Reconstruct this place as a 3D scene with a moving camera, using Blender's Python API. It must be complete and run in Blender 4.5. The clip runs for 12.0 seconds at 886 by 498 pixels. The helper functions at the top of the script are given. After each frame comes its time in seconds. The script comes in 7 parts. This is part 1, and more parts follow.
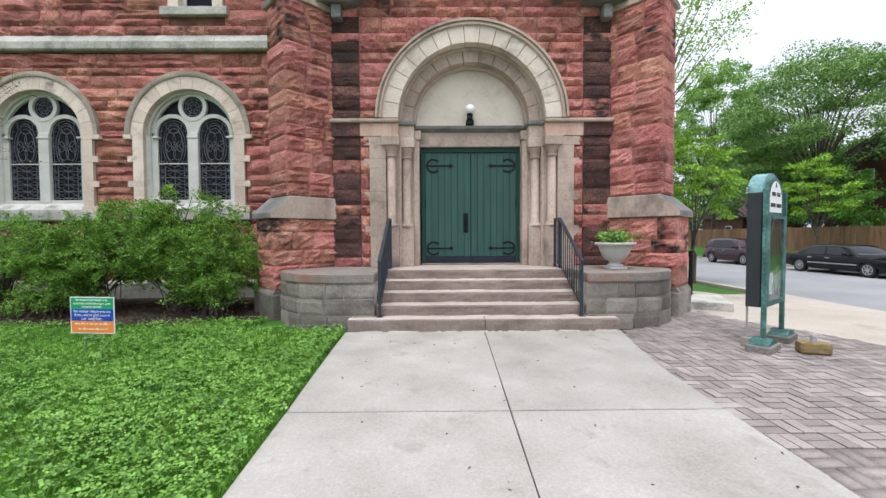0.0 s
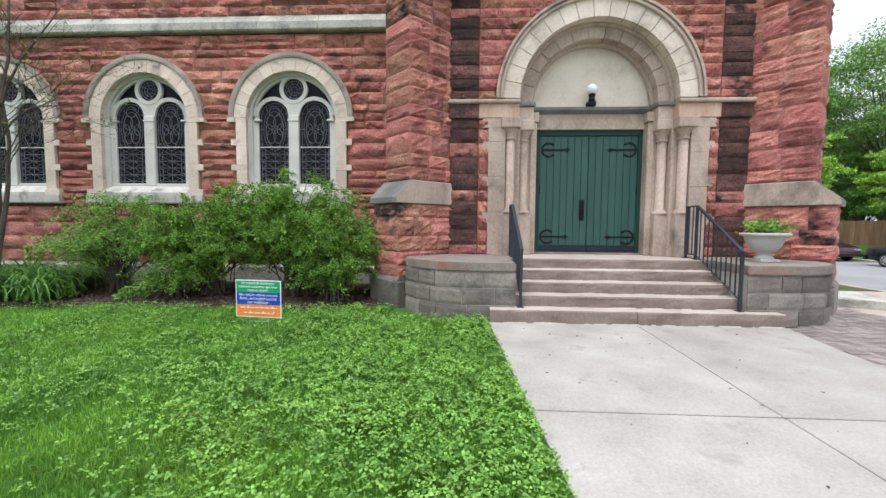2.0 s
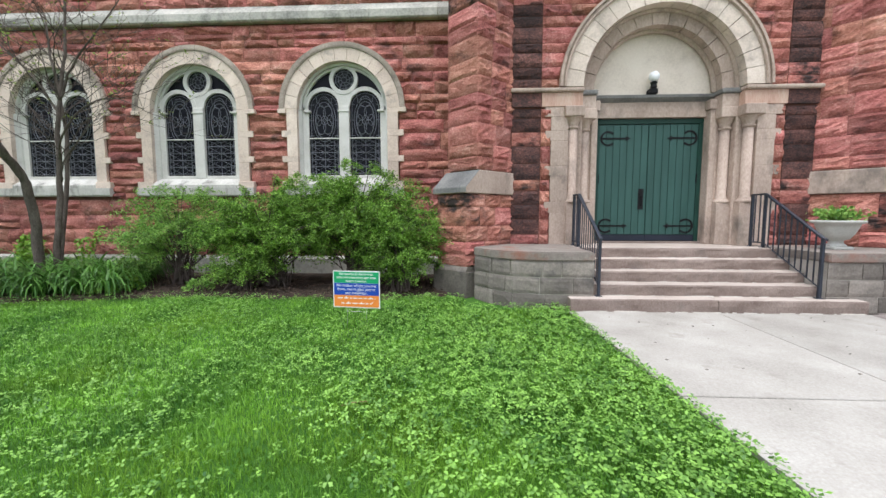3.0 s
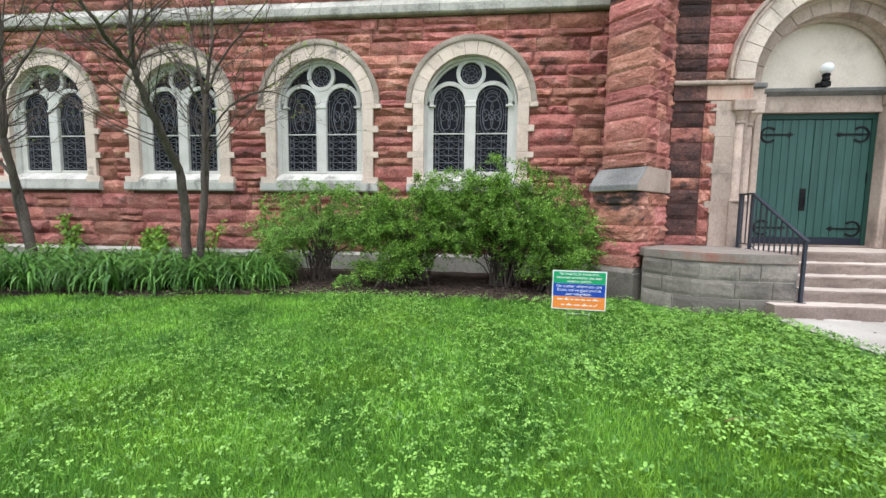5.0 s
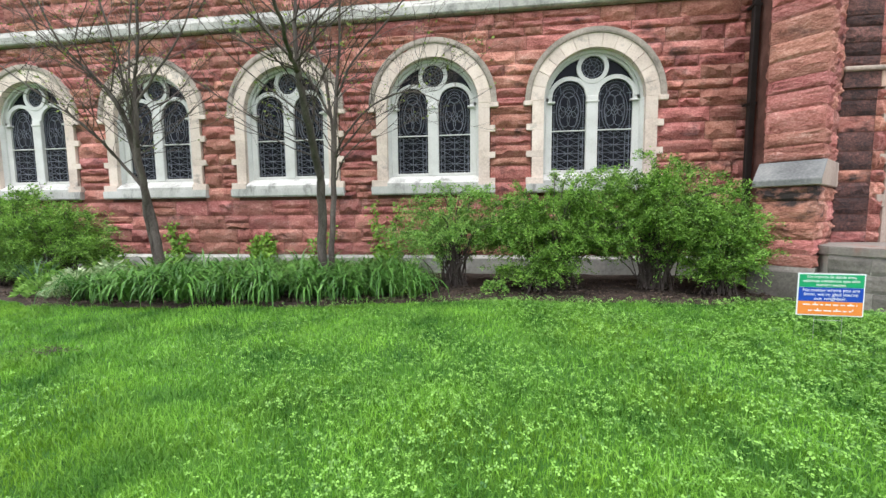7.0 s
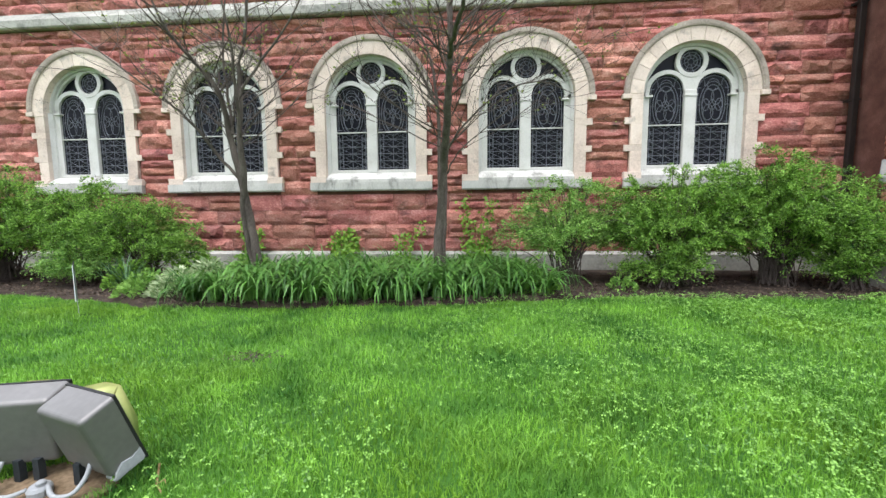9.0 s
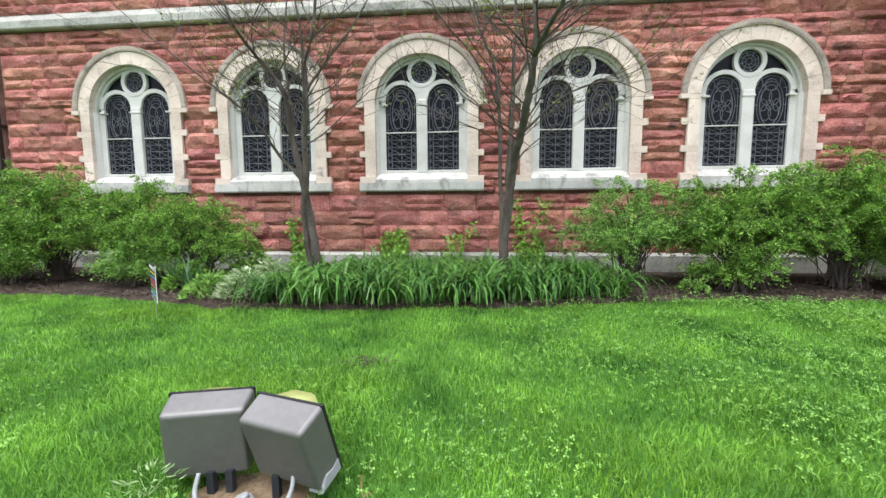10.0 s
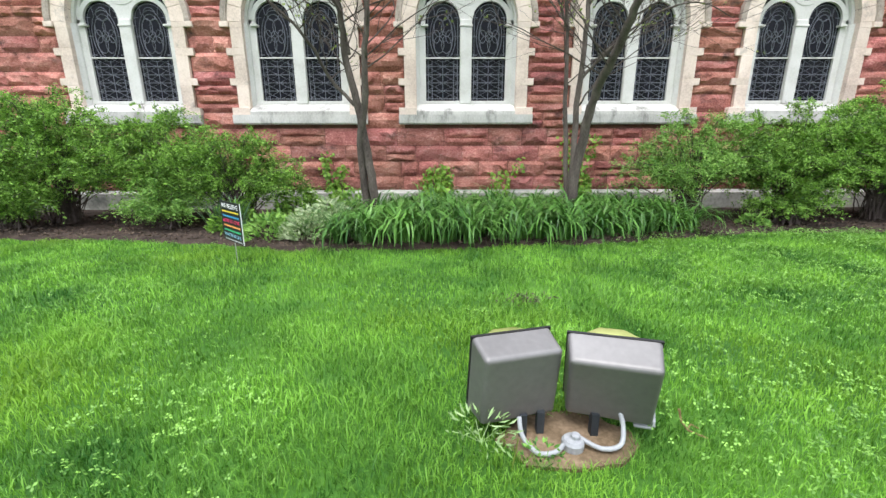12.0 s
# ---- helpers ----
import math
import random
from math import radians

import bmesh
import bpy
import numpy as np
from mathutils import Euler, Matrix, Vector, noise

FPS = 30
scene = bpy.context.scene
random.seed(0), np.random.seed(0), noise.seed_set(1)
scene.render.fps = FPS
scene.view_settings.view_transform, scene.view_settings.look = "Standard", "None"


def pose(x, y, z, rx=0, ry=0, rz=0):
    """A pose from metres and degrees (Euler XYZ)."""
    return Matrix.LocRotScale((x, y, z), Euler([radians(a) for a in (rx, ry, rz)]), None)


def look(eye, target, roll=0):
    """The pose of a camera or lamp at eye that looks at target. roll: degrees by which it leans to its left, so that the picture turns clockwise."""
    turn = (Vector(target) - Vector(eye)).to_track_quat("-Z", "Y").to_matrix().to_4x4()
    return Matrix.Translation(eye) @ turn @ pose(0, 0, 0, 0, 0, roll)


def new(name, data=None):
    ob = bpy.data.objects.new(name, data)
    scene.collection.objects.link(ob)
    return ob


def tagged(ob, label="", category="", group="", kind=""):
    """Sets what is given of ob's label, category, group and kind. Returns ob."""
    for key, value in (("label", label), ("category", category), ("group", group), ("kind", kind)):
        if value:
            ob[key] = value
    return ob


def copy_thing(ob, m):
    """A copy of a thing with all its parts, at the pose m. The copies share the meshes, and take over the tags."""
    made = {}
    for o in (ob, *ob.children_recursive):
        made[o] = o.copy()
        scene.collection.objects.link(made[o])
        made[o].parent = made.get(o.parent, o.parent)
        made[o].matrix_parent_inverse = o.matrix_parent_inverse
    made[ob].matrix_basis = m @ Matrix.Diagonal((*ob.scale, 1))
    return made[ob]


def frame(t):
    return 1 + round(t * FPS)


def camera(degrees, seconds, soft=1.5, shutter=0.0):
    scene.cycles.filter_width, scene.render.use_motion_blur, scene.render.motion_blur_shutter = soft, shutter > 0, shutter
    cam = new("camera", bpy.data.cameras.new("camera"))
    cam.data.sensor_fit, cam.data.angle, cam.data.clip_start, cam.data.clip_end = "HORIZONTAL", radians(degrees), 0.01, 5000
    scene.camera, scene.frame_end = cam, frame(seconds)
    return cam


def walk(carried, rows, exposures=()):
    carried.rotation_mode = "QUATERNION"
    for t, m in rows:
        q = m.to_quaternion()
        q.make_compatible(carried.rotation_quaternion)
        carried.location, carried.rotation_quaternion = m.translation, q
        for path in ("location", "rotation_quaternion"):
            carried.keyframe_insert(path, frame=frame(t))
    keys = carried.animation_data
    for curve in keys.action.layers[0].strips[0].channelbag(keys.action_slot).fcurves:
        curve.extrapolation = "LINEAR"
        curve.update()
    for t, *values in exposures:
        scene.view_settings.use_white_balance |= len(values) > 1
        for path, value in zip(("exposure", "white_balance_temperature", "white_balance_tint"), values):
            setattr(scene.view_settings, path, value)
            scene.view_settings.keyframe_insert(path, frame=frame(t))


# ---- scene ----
cam = camera(96.6, 12.0)
METRES, EYE, TILT, LEAN, TURN = 12.9, 1.4333, 0.0, 0.0, -0.4
ROWS = [
    (0.0, 0.0, 0.0, 0.0, -0.01, -1.98, 0.32),
    (0.5, -0.0286, 0.0088, -0.002, 1.69, -2.38, 0.07),
    (1.0, -0.0636, 0.0157, -0.002, 2.65, -2.74, -0.36),
    (1.5, -0.1001, 0.0154, -0.0014, 3.2, -3.22, -0.56),
    (2.0, -0.1387, 0.0182, -0.0031, 3.23, -3.6, -0.46),
    (2.5, -0.1805, 0.015, -0.0021, 2.7, -3.97, -0.08),
    (3.0, -0.2258, 0.0115, -0.0039, 3.38, -4.96, -0.0),
    (3.5, -0.2735, 0.0132, -0.0045, 5.33, -5.84, -0.45),
    (5.5, -0.4536, 0.0174, -0.0086, 6.11, -4.74, -0.71),
    (6.0, -0.498, 0.0197, -0.0072, 6.4, -4.64, -0.51),
    (6.5, -0.5427, 0.0173, -0.0067, 7.19, -4.65, -0.1),
    (7.0, -0.5907, 0.0166, -0.0057, 7.64, -5.01, 0.53),
    (9.0, -0.7748, 0.0136, -0.0057, 5.13, -5.61, 0.45),
    (9.5, -0.8178, 0.0142, -0.0052, 5.49, -5.63, 0.43),
    (10.0, -0.859, 0.0129, -0.0046, 5.3, -5.55, 0.28),
    (10.5, -0.9018, 0.0138, -0.0052, 4.53, -5.66, 0.22),
    (11.0, -0.9394, 0.0151, -0.0035, 3.56, -6.54, 0.28),
    (11.5, -0.9722, 0.0193, -0.0066, 1.97, -8.95, 0.4),
    (12.0, -0.9957, 0.0233, -0.0116, -0.18, -14.05, 0.12),
]
walk(cam, [(t, pose(0, 0, EYE, TILT, LEAN, TURN) @ pose(METRES * x, METRES * y, METRES * z, 90 + pitch, roll, yaw)) for t, x, y, z, yaw, pitch, roll in ROWS],
     exposures=[(0.0, 0.5), (2.5, 0.65), (5.5, 0.88), (7.0, 0.98), (9.5, 1.0), (12.0, 1.12)])

# ---- world, sun, exposure ----
SUN_EL, SUN_AZ = 70, 200
world = bpy.data.worlds.new("overcast_sky")
scene.world = world
world.use_nodes = True
wn = world.node_tree
wn.nodes.clear()
w_out = wn.nodes.new("ShaderNodeOutputWorld")
w_bg = wn.nodes.new("ShaderNodeBackground")
w_sky = wn.nodes.new("ShaderNodeTexSky")
w_sky.sky_type = 'NISHITA'
w_sky.sun_disc = False
w_sky.sun_elevation = radians(SUN_EL)
w_sky.sun_rotation = radians(SUN_AZ)
w_sky.dust_density = 4.0
w_co = wn.nodes.new("ShaderNodeTexCoord")
w_noise = wn.nodes.new("ShaderNodeTexNoise")
w_noise.inputs["Scale"].default_value = 2.2
w_noise.inputs["Detail"].default_value = 5
w_ramp = wn.nodes.new("ShaderNodeValToRGB")
w_ramp.color_ramp.elements[0].position = 0.3
w_ramp.color_ramp.elements[0].color = (8.5, 9.15, 10.5, 1)
w_ramp.color_ramp.elements[1].position = 0.75
w_ramp.color_ramp.elements[1].color = (10.9, 11.5, 12.6, 1)
w_mix = wn.nodes.new("ShaderNodeMix")
w_mix.data_type = 'RGBA'
w_mix.inputs["Factor"].default_value = 0.88
wn.links.new(w_co.outputs["Generated"], w_noise.inputs["Vector"])
wn.links.new(w_noise.outputs["Fac"], w_ramp.inputs["Fac"])
wn.links.new(w_sky.outputs["Color"], w_mix.inputs["A"])
wn.links.new(w_ramp.outputs["Color"], w_mix.inputs["B"])
# an overcast sky is brightest overhead and dims towards the horizon
w_sep = wn.nodes.new("ShaderNodeSeparateXYZ")
wn.links.new(w_co.outputs["Generated"], w_sep.inputs["Vector"])
w_up = wn.nodes.new("ShaderNodeMapRange")
w_up.inputs["From Min"].default_value, w_up.inputs["From Max"].default_value = 0.0, 1.0
w_up.inputs["To Min"].default_value, w_up.inputs["To Max"].default_value = 0.58, 1.68
wn.links.new(w_sep.outputs["Z"], w_up.inputs["Value"])
w_mul = wn.nodes.new("ShaderNodeMix")
w_mul.data_type, w_mul.blend_type = 'RGBA', 'MULTIPLY'
w_mul.inputs["Factor"].default_value = 1.0
wn.links.new(w_mix.outputs["Result"], w_mul.inputs["A"])
wn.links.new(w_up.outputs["Result"], w_mul.inputs["B"])
wn.links.new(w_mul.outputs["Result"], w_bg.inputs["Color"])
w_bg.inputs["Strength"].default_value = 0.095
wn.links.new(w_bg.outputs["Background"], w_out.inputs["Surface"])

sun_data = bpy.data.lights.new("sun", 'SUN')
sun_data.energy = 1.4
sun_data.angle = radians(30)
sun_data.color = (1.0, 0.99, 0.985)
sun = new("sun", sun_data)
SUN_DIR = Vector((math.sin(radians(SUN_AZ)) * math.cos(radians(SUN_EL)),
                  math.cos(radians(SUN_AZ)) * math.cos(radians(SUN_EL)), math.sin(radians(SUN_EL))))
sun.matrix_world = look(SUN_DIR * 60, (0, 0, 0))


# ---- materials ----
def material(name, stops, scale=3.0, fine=40.0, rough=0.85, bump=0.3, rand=0.0, island=False, metal=0.0,
             stretch=(1, 1, 1), hue=0.0, spec=0.3, stain=None, bump_dist=0.01, crisp=0.4):
    """Two noises (broad and fine) over a colour ramp, fine relief, and a brightness that varies from piece to piece.
    stain: (colour, amount, scale) of blotches."""
    m = bpy.data.materials.new(name)
    m.use_nodes = True
    t = m.node_tree
    b = t.nodes["Principled BSDF"]
    co = t.nodes.new("ShaderNodeTexCoord")
    geo = t.nodes.new("ShaderNodeNewGeometry")
    mp = t.nodes.new("ShaderNodeMapping")
    mp.inputs["Scale"].default_value = stretch
    t.links.new(geo.outputs["Position"], mp.inputs["Vector"])
    n1 = t.nodes.new("ShaderNodeTexNoise")
    n1.inputs["Scale"].default_value = scale
    n1.inputs["Detail"].default_value = 4
    n2 = t.nodes.new("ShaderNodeTexNoise")
    n2.inputs["Scale"].default_value = fine
    n2.inputs["Detail"].default_value = 3 if crisp < 0.45 else 7
    n2.inputs["Roughness"].default_value = 0.5 if crisp < 0.45 else 0.68
    for n in (n1, n2):
        t.links.new(mp.outputs["Vector"], n.inputs["Vector"])
    mx = t.nodes.new("ShaderNodeMath")
    mx.operation = 'MULTIPLY_ADD'
    mx.inputs[1].default_value = crisp
    t.links.new(n2.outputs["Fac"], mx.inputs[0])
    m2 = t.nodes.new("ShaderNodeMath")
    m2.operation = 'MULTIPLY'
    m2.inputs[1].default_value = 1 - crisp
    t.links.new(n1.outputs["Fac"], m2.inputs[0])
    t.links.new(m2.outputs[0], mx.inputs[2])
    ramp = t.nodes.new("ShaderNodeValToRGB")
    els = ramp.color_ramp.elements
    k = len(stops)
    els[0].position, els[1].position = 0.33, 0.67
    for i in range(k - 2):
        els.new(0.33 + 0.34 * (i + 1) / (k - 1))
    for e, c in zip(els, stops):
        e.color = (*c, 1)
    t.links.new(mx.outputs[0], ramp.inputs["Fac"])
    col = ramp.outputs["Color"]
    if stain:
        n3 = t.nodes.new("ShaderNodeTexNoise")
        n3.inputs["Scale"].default_value = stain[2]
        n3.inputs["Detail"].default_value = 6
        n3.inputs["Roughness"].default_value = 0.65
        t.links.new(mp.outputs["Vector"], n3.inputs["Vector"])
        r3 = t.nodes.new("ShaderNodeValToRGB")
        r3.color_ramp.elements[0].position = 0.62 - stain[1] * 0.3
        r3.color_ramp.elements[1].position = 0.78 - stain[1] * 0.3
        t.links.new(n3.outputs["Fac"], r3.inputs["Fac"])
        ms = t.nodes.new("ShaderNodeMix")
        ms.data_type = 'RGBA'
        t.links.new(r3.outputs["Color"], ms.inputs["Factor"])
        t.links.new(col, ms.inputs["A"])
        ms.inputs["B"].default_value = (*stain[0], 1)
        col = ms.outputs["Result"]
    if rand:
        if island:
            src = geo.outputs["Random Per Island"]
        else:
            src = t.nodes.new("ShaderNodeObjectInfo").outputs["Random"]
        mr = t.nodes.new("ShaderNodeMapRange")
        mr.inputs["To Min"].default_value = 1 - rand
        mr.inputs["To Max"].default_value = 1 + rand
        t.links.new(src, mr.inputs["Value"])
        hs = t.nodes.new("ShaderNodeHueSaturation")
        t.links.new(mr.outputs["Result"], hs.inputs["Value"])
        if hue:
            mh = t.nodes.new("ShaderNodeMath")
            mh.operation = 'MULTIPLY'
            mh.inputs[1].default_value = 7.31
            t.links.new(src, mh.inputs[0])
            mf = t.nodes.new("ShaderNodeMath")
            mf.operation = 'FRACT'
            t.links.new(mh.outputs[0], mf.inputs[0])
            mg = t.nodes.new("ShaderNodeMapRange")
            mg.inputs["To Min"].default_value = 0.5 - hue
            mg.inputs["To Max"].default_value = 0.5 + hue
            t.links.new(mf.outputs[0], mg.inputs["Value"])
            t.links.new(mg.outputs["Result"], hs.inputs["Hue"])
        t.links.new(col, hs.inputs["Color"])
        col = hs.outputs["Color"]
    t.links.new(col, b.inputs["Base Color"])
    b.inputs["Roughness"].default_value = rough
    b.inputs["Metallic"].default_value = metal
    b.inputs["Specular IOR Level"].default_value = spec
    if bump:
        bp = t.nodes.new("ShaderNodeBump")
        bp.inputs["Strength"].default_value = bump
        bp.inputs["Distance"].default_value = bump_dist
        t.links.new(mx.outputs[0], bp.inputs["Height"])
        t.links.new(bp.outputs["Normal"], b.inputs["Normal"])
    return m


def leaf_material(name, dark, light, rough=0.55, patch=0.5, size=1.3, gain=1.0, warm=None):
    """Leaf colour that varies from leaf to leaf and lets some light through. gain: how strongly broad patches differ;
    warm: a colour that other broad patches turn towards."""
    m = bpy.data.materials.new(name)
    m.use_nodes = True
    t = m.node_tree
    b = t.nodes["Principled BSDF"]
    geo = t.nodes.new("ShaderNodeNewGeometry")
    n = t.nodes.new("ShaderNodeTexNoise")
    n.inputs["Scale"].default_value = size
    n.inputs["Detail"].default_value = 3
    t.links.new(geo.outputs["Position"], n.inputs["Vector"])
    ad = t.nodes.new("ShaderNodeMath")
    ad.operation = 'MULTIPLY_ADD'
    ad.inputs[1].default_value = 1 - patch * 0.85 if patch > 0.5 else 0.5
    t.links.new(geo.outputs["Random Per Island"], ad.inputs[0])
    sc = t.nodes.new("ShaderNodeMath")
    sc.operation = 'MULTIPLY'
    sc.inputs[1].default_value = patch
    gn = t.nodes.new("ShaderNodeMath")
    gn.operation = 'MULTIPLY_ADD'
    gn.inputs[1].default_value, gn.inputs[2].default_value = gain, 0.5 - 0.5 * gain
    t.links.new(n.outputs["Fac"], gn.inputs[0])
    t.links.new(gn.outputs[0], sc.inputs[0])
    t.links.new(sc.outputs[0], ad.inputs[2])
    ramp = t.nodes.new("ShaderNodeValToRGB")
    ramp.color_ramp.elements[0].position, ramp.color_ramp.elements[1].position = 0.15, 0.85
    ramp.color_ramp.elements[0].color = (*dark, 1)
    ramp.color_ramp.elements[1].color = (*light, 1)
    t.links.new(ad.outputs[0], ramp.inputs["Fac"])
    col = ramp.outputs["Color"]
    if warm:
        nw = t.nodes.new("ShaderNodeTexNoise")
        nw.inputs["Scale"].default_value, nw.inputs["Detail"].default_value = size * 0.45, 4
        t.links.new(geo.outputs["Position"], nw.inputs["Vector"])
        mr = t.nodes.new("ShaderNodeMapRange")
        mr.inputs["From Min"].default_value, mr.inputs["From Max"].default_value = 0.48, 0.68
        mr.inputs["To Max"].default_value = 0.55
        t.links.new(nw.outputs["Fac"], mr.inputs["Value"])
        mw = t.nodes.new("ShaderNodeMix")
        mw.data_type = 'RGBA'
        t.links.new(mr.outputs["Result"], mw.inputs["Factor"])
        t.links.new(col, mw.inputs["A"])
        mw.inputs["B"].default_value = (*warm, 1)
        col = mw.outputs["Result"]
    t.links.new(col, b.inputs["Base Color"])
    b.inputs["Roughness"].default_value = rough
    b.inputs["Specular IOR Level"].default_value = 0.3
    tr = t.nodes.new("ShaderNodeBsdfTranslucent")
    t.links.new(col, tr.inputs["Color"])
    ms = t.nodes.new("ShaderNodeMixShader")
    ms.inputs["Fac"].default_value = 0.22
    t.links.new(b.outputs["BSDF"], ms.inputs[1])
    t.links.new(tr.outputs["BSDF"], ms.inputs[2])
    t.links.new(ms.outputs["Shader"], t.nodes["Material Output"].inputs["Surface"])
    return m


RED = [(0.14, 0.05, 0.041), (0.35, 0.127, 0.10), (0.48, 0.21, 0.17), (0.66, 0.40, 0.335)]
SOOT = ((0.06, 0.038, 0.036), 0.20, 1.6)
M_red = material("red_sandstone", RED, 2.5, 24, 0.92, 0.9, 0.3, False, stretch=(1, 1, 1.8), hue=0.012, stain=SOOT, bump_dist=0.045, crisp=0.62)
M_red_far = material("red_sandstone_joined", RED, 2.5, 24, 0.92, 0.9, 0.3, True, stretch=(1, 1, 1.8), hue=0.012, stain=SOOT, bump_dist=0.045, crisp=0.62)
M_soot = material("soot_stained_sandstone", [(0.022, 0.017, 0.017), (0.05, 0.031, 0.03), (0.12, 0.056, 0.048), (0.24, 0.12, 0.10)], 2.5, 22, 0.9, 0.8, 0.45, stretch=(1, 1, 1.6), bump_dist=0.03, crisp=0.6)
M_mortar = material("red_mortar", [(0.08, 0.036, 0.028), (0.14, 0.062, 0.047), (0.22, 0.115, 0.09)], 4, 60, 0.95, 0.4)
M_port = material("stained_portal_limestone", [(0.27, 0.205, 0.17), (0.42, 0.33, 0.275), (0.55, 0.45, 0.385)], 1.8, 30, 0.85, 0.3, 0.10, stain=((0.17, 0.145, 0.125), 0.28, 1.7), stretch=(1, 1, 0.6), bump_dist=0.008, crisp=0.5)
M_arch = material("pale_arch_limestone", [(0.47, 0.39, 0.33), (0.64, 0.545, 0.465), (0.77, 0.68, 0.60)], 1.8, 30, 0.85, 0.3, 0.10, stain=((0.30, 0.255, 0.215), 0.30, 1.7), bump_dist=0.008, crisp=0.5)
M_lime = material("buff_limestone", [(0.51, 0.405, 0.34), (0.67, 0.555, 0.47), (0.75, 0.64, 0.555)], 2.2, 30, 0.85, 0.25, 0.09, stain=((0.24, 0.21, 0.185), 0.12, 2.4), bump_dist=0.006)
M_limeband = material("weathered_limestone", [(0.22, 0.22, 0.20), (0.40, 0.39, 0.35), (0.52, 0.50, 0.45)], 1.6, 20, 0.88, 0.35, 0.12, stain=((0.12, 0.125, 0.11), 0.2, 1.3), bump_dist=0.006)
M_grey = material("grey_limestone", [(0.12, 0.106, 0.092), (0.20, 0.178, 0.156), (0.30, 0.27, 0.238)], 2.5, 30, 0.9, 0.4, 0.32, stain=((0.09, 0.084, 0.078), 0.24, 2.4), bump_dist=0.02, crisp=0.55)
M_tymp = material("smooth_tympanum_stone", [(0.60, 0.525, 0.445), (0.70, 0.62, 0.53), (0.75, 0.67, 0.58)], 1.6, 30, 0.8, 0.1, stain=((0.50, 0.43, 0.36), 0.15, 1.5), bump_dist=0.004)
M_palemortar = material("pale_lime_mortar", [(0.34, 0.31, 0.275), (0.46, 0.43, 0.385), (0.56, 0.53, 0.48)], 4, 60, 0.95, 0.4, bump_dist=0.006)
M_hood = material("weathered_brown_hood_stone", [(0.22, 0.19, 0.16), (0.38, 0.32, 0.27), (0.54, 0.46, 0.395)], 2.0, 25, 0.88, 0.35, 0.1, stain=((0.13, 0.115, 0.10), 0.28, 1.8), bump_dist=0.006, crisp=0.5)
M_sill = material("streaked_white_sill_stone", [(0.33, 0.32, 0.29), (0.50, 0.49, 0.455), (0.62, 0.61, 0.575)], 1.8, 25, 0.85, 0.3, 0.08, stain=((0.17, 0.165, 0.15), 0.22, 2.2), stretch=(1.6, 1.6, 0.6), bump_dist=0.006, crisp=0.5)
M_capdust = material("grey_cap_with_red_stone_dust", [(0.16, 0.14, 0.12), (0.24, 0.21, 0.185), (0.32, 0.285, 0.255)], 2.5, 30, 0.9, 0.4, 0.1, stain=((0.27, 0.125, 0.09), 0.3, 1.6), bump_dist=0.01, crisp=0.55)
M_slate = material("weathered_cap_stone", [(0.10, 0.10, 0.10), (0.16, 0.16, 0.155), (0.24, 0.235, 0.22)], 2.5, 30, 0.8, 0.3)
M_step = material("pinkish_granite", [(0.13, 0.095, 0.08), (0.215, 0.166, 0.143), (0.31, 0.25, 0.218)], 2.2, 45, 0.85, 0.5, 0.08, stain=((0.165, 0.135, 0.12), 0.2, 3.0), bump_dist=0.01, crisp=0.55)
# lighter copy of the step granite, with skylight on the tops put into the colour
M_tread = material("sky_lit_granite_tread", [(0.34, 0.285, 0.25), (0.45, 0.385, 0.34), (0.53, 0.465, 0.42)], 2.2, 90, 0.8, 0.15, 0.06, stain=((0.30, 0.25, 0.22), 0.18, 2.6), bump_dist=0.006, crisp=0.5)
M_impost = material("rust_streaked_impost_stone", [(0.40, 0.24, 0.18), (0.50, 0.33, 0.26), (0.56, 0.42, 0.345)], 2.5, 25, 0.85, 0.25, 0.06, stretch=(2.5, 2.5, 0.5), bump_dist=0.006)
M_white = material("white_painted_wood", [(0.49, 0.48, 0.44), (0.59, 0.58, 0.545), (0.65, 0.64, 0.605)], 3, 30, 0.5, 0.1, bump_dist=0.003)
M_lead = material("lead_came", [(0.12, 0.125, 0.145), (0.19, 0.20, 0.225)], 5, 50, 0.6, 0.1, spec=0.1)
M_door = material("green_painted_boards", [(0.017, 0.06, 0.050), (0.024, 0.077, 0.065), (0.032, 0.093, 0.08)], 2, 45, 0.5, 0.2, 0.06, stretch=(4, 4, 0.5), bump_dist=0.003, spec=0.4)
M_doorframe = material("dark_green_frame", [(0.009, 0.04, 0.03), (0.013, 0.052, 0.04)], 2, 45, 0.5, 0.1)
M_kick = material("dark_blue_kick_plate", [(0.010, 0.014, 0.024), (0.02, 0.025, 0.04)], 2, 45, 0.4, 0.1)
M_iron = material("black_wrought_iron", [(0.004, 0.004, 0.005), (0.009, 0.009, 0.01)], 5, 60, 0.6, 0.2, spec=0.2)
M_rail = material("blue_black_rail_paint", [(0.012, 0.017, 0.028), (0.028, 0.035, 0.05)], 5, 60, 0.42, 0.2, spec=0.5)
M_concrete = material("pale_concrete", [(0.255, 0.236, 0.208), (0.32, 0.30, 0.27), (0.375, 0.354, 0.322), (0.44, 0.42, 0.39)], 1.5, 55, 0.9, 0.5, 0.07, stain=((0.25, 0.23, 0.20), 0.14, 2.6), crisp=0.52, bump_dist=0.006)
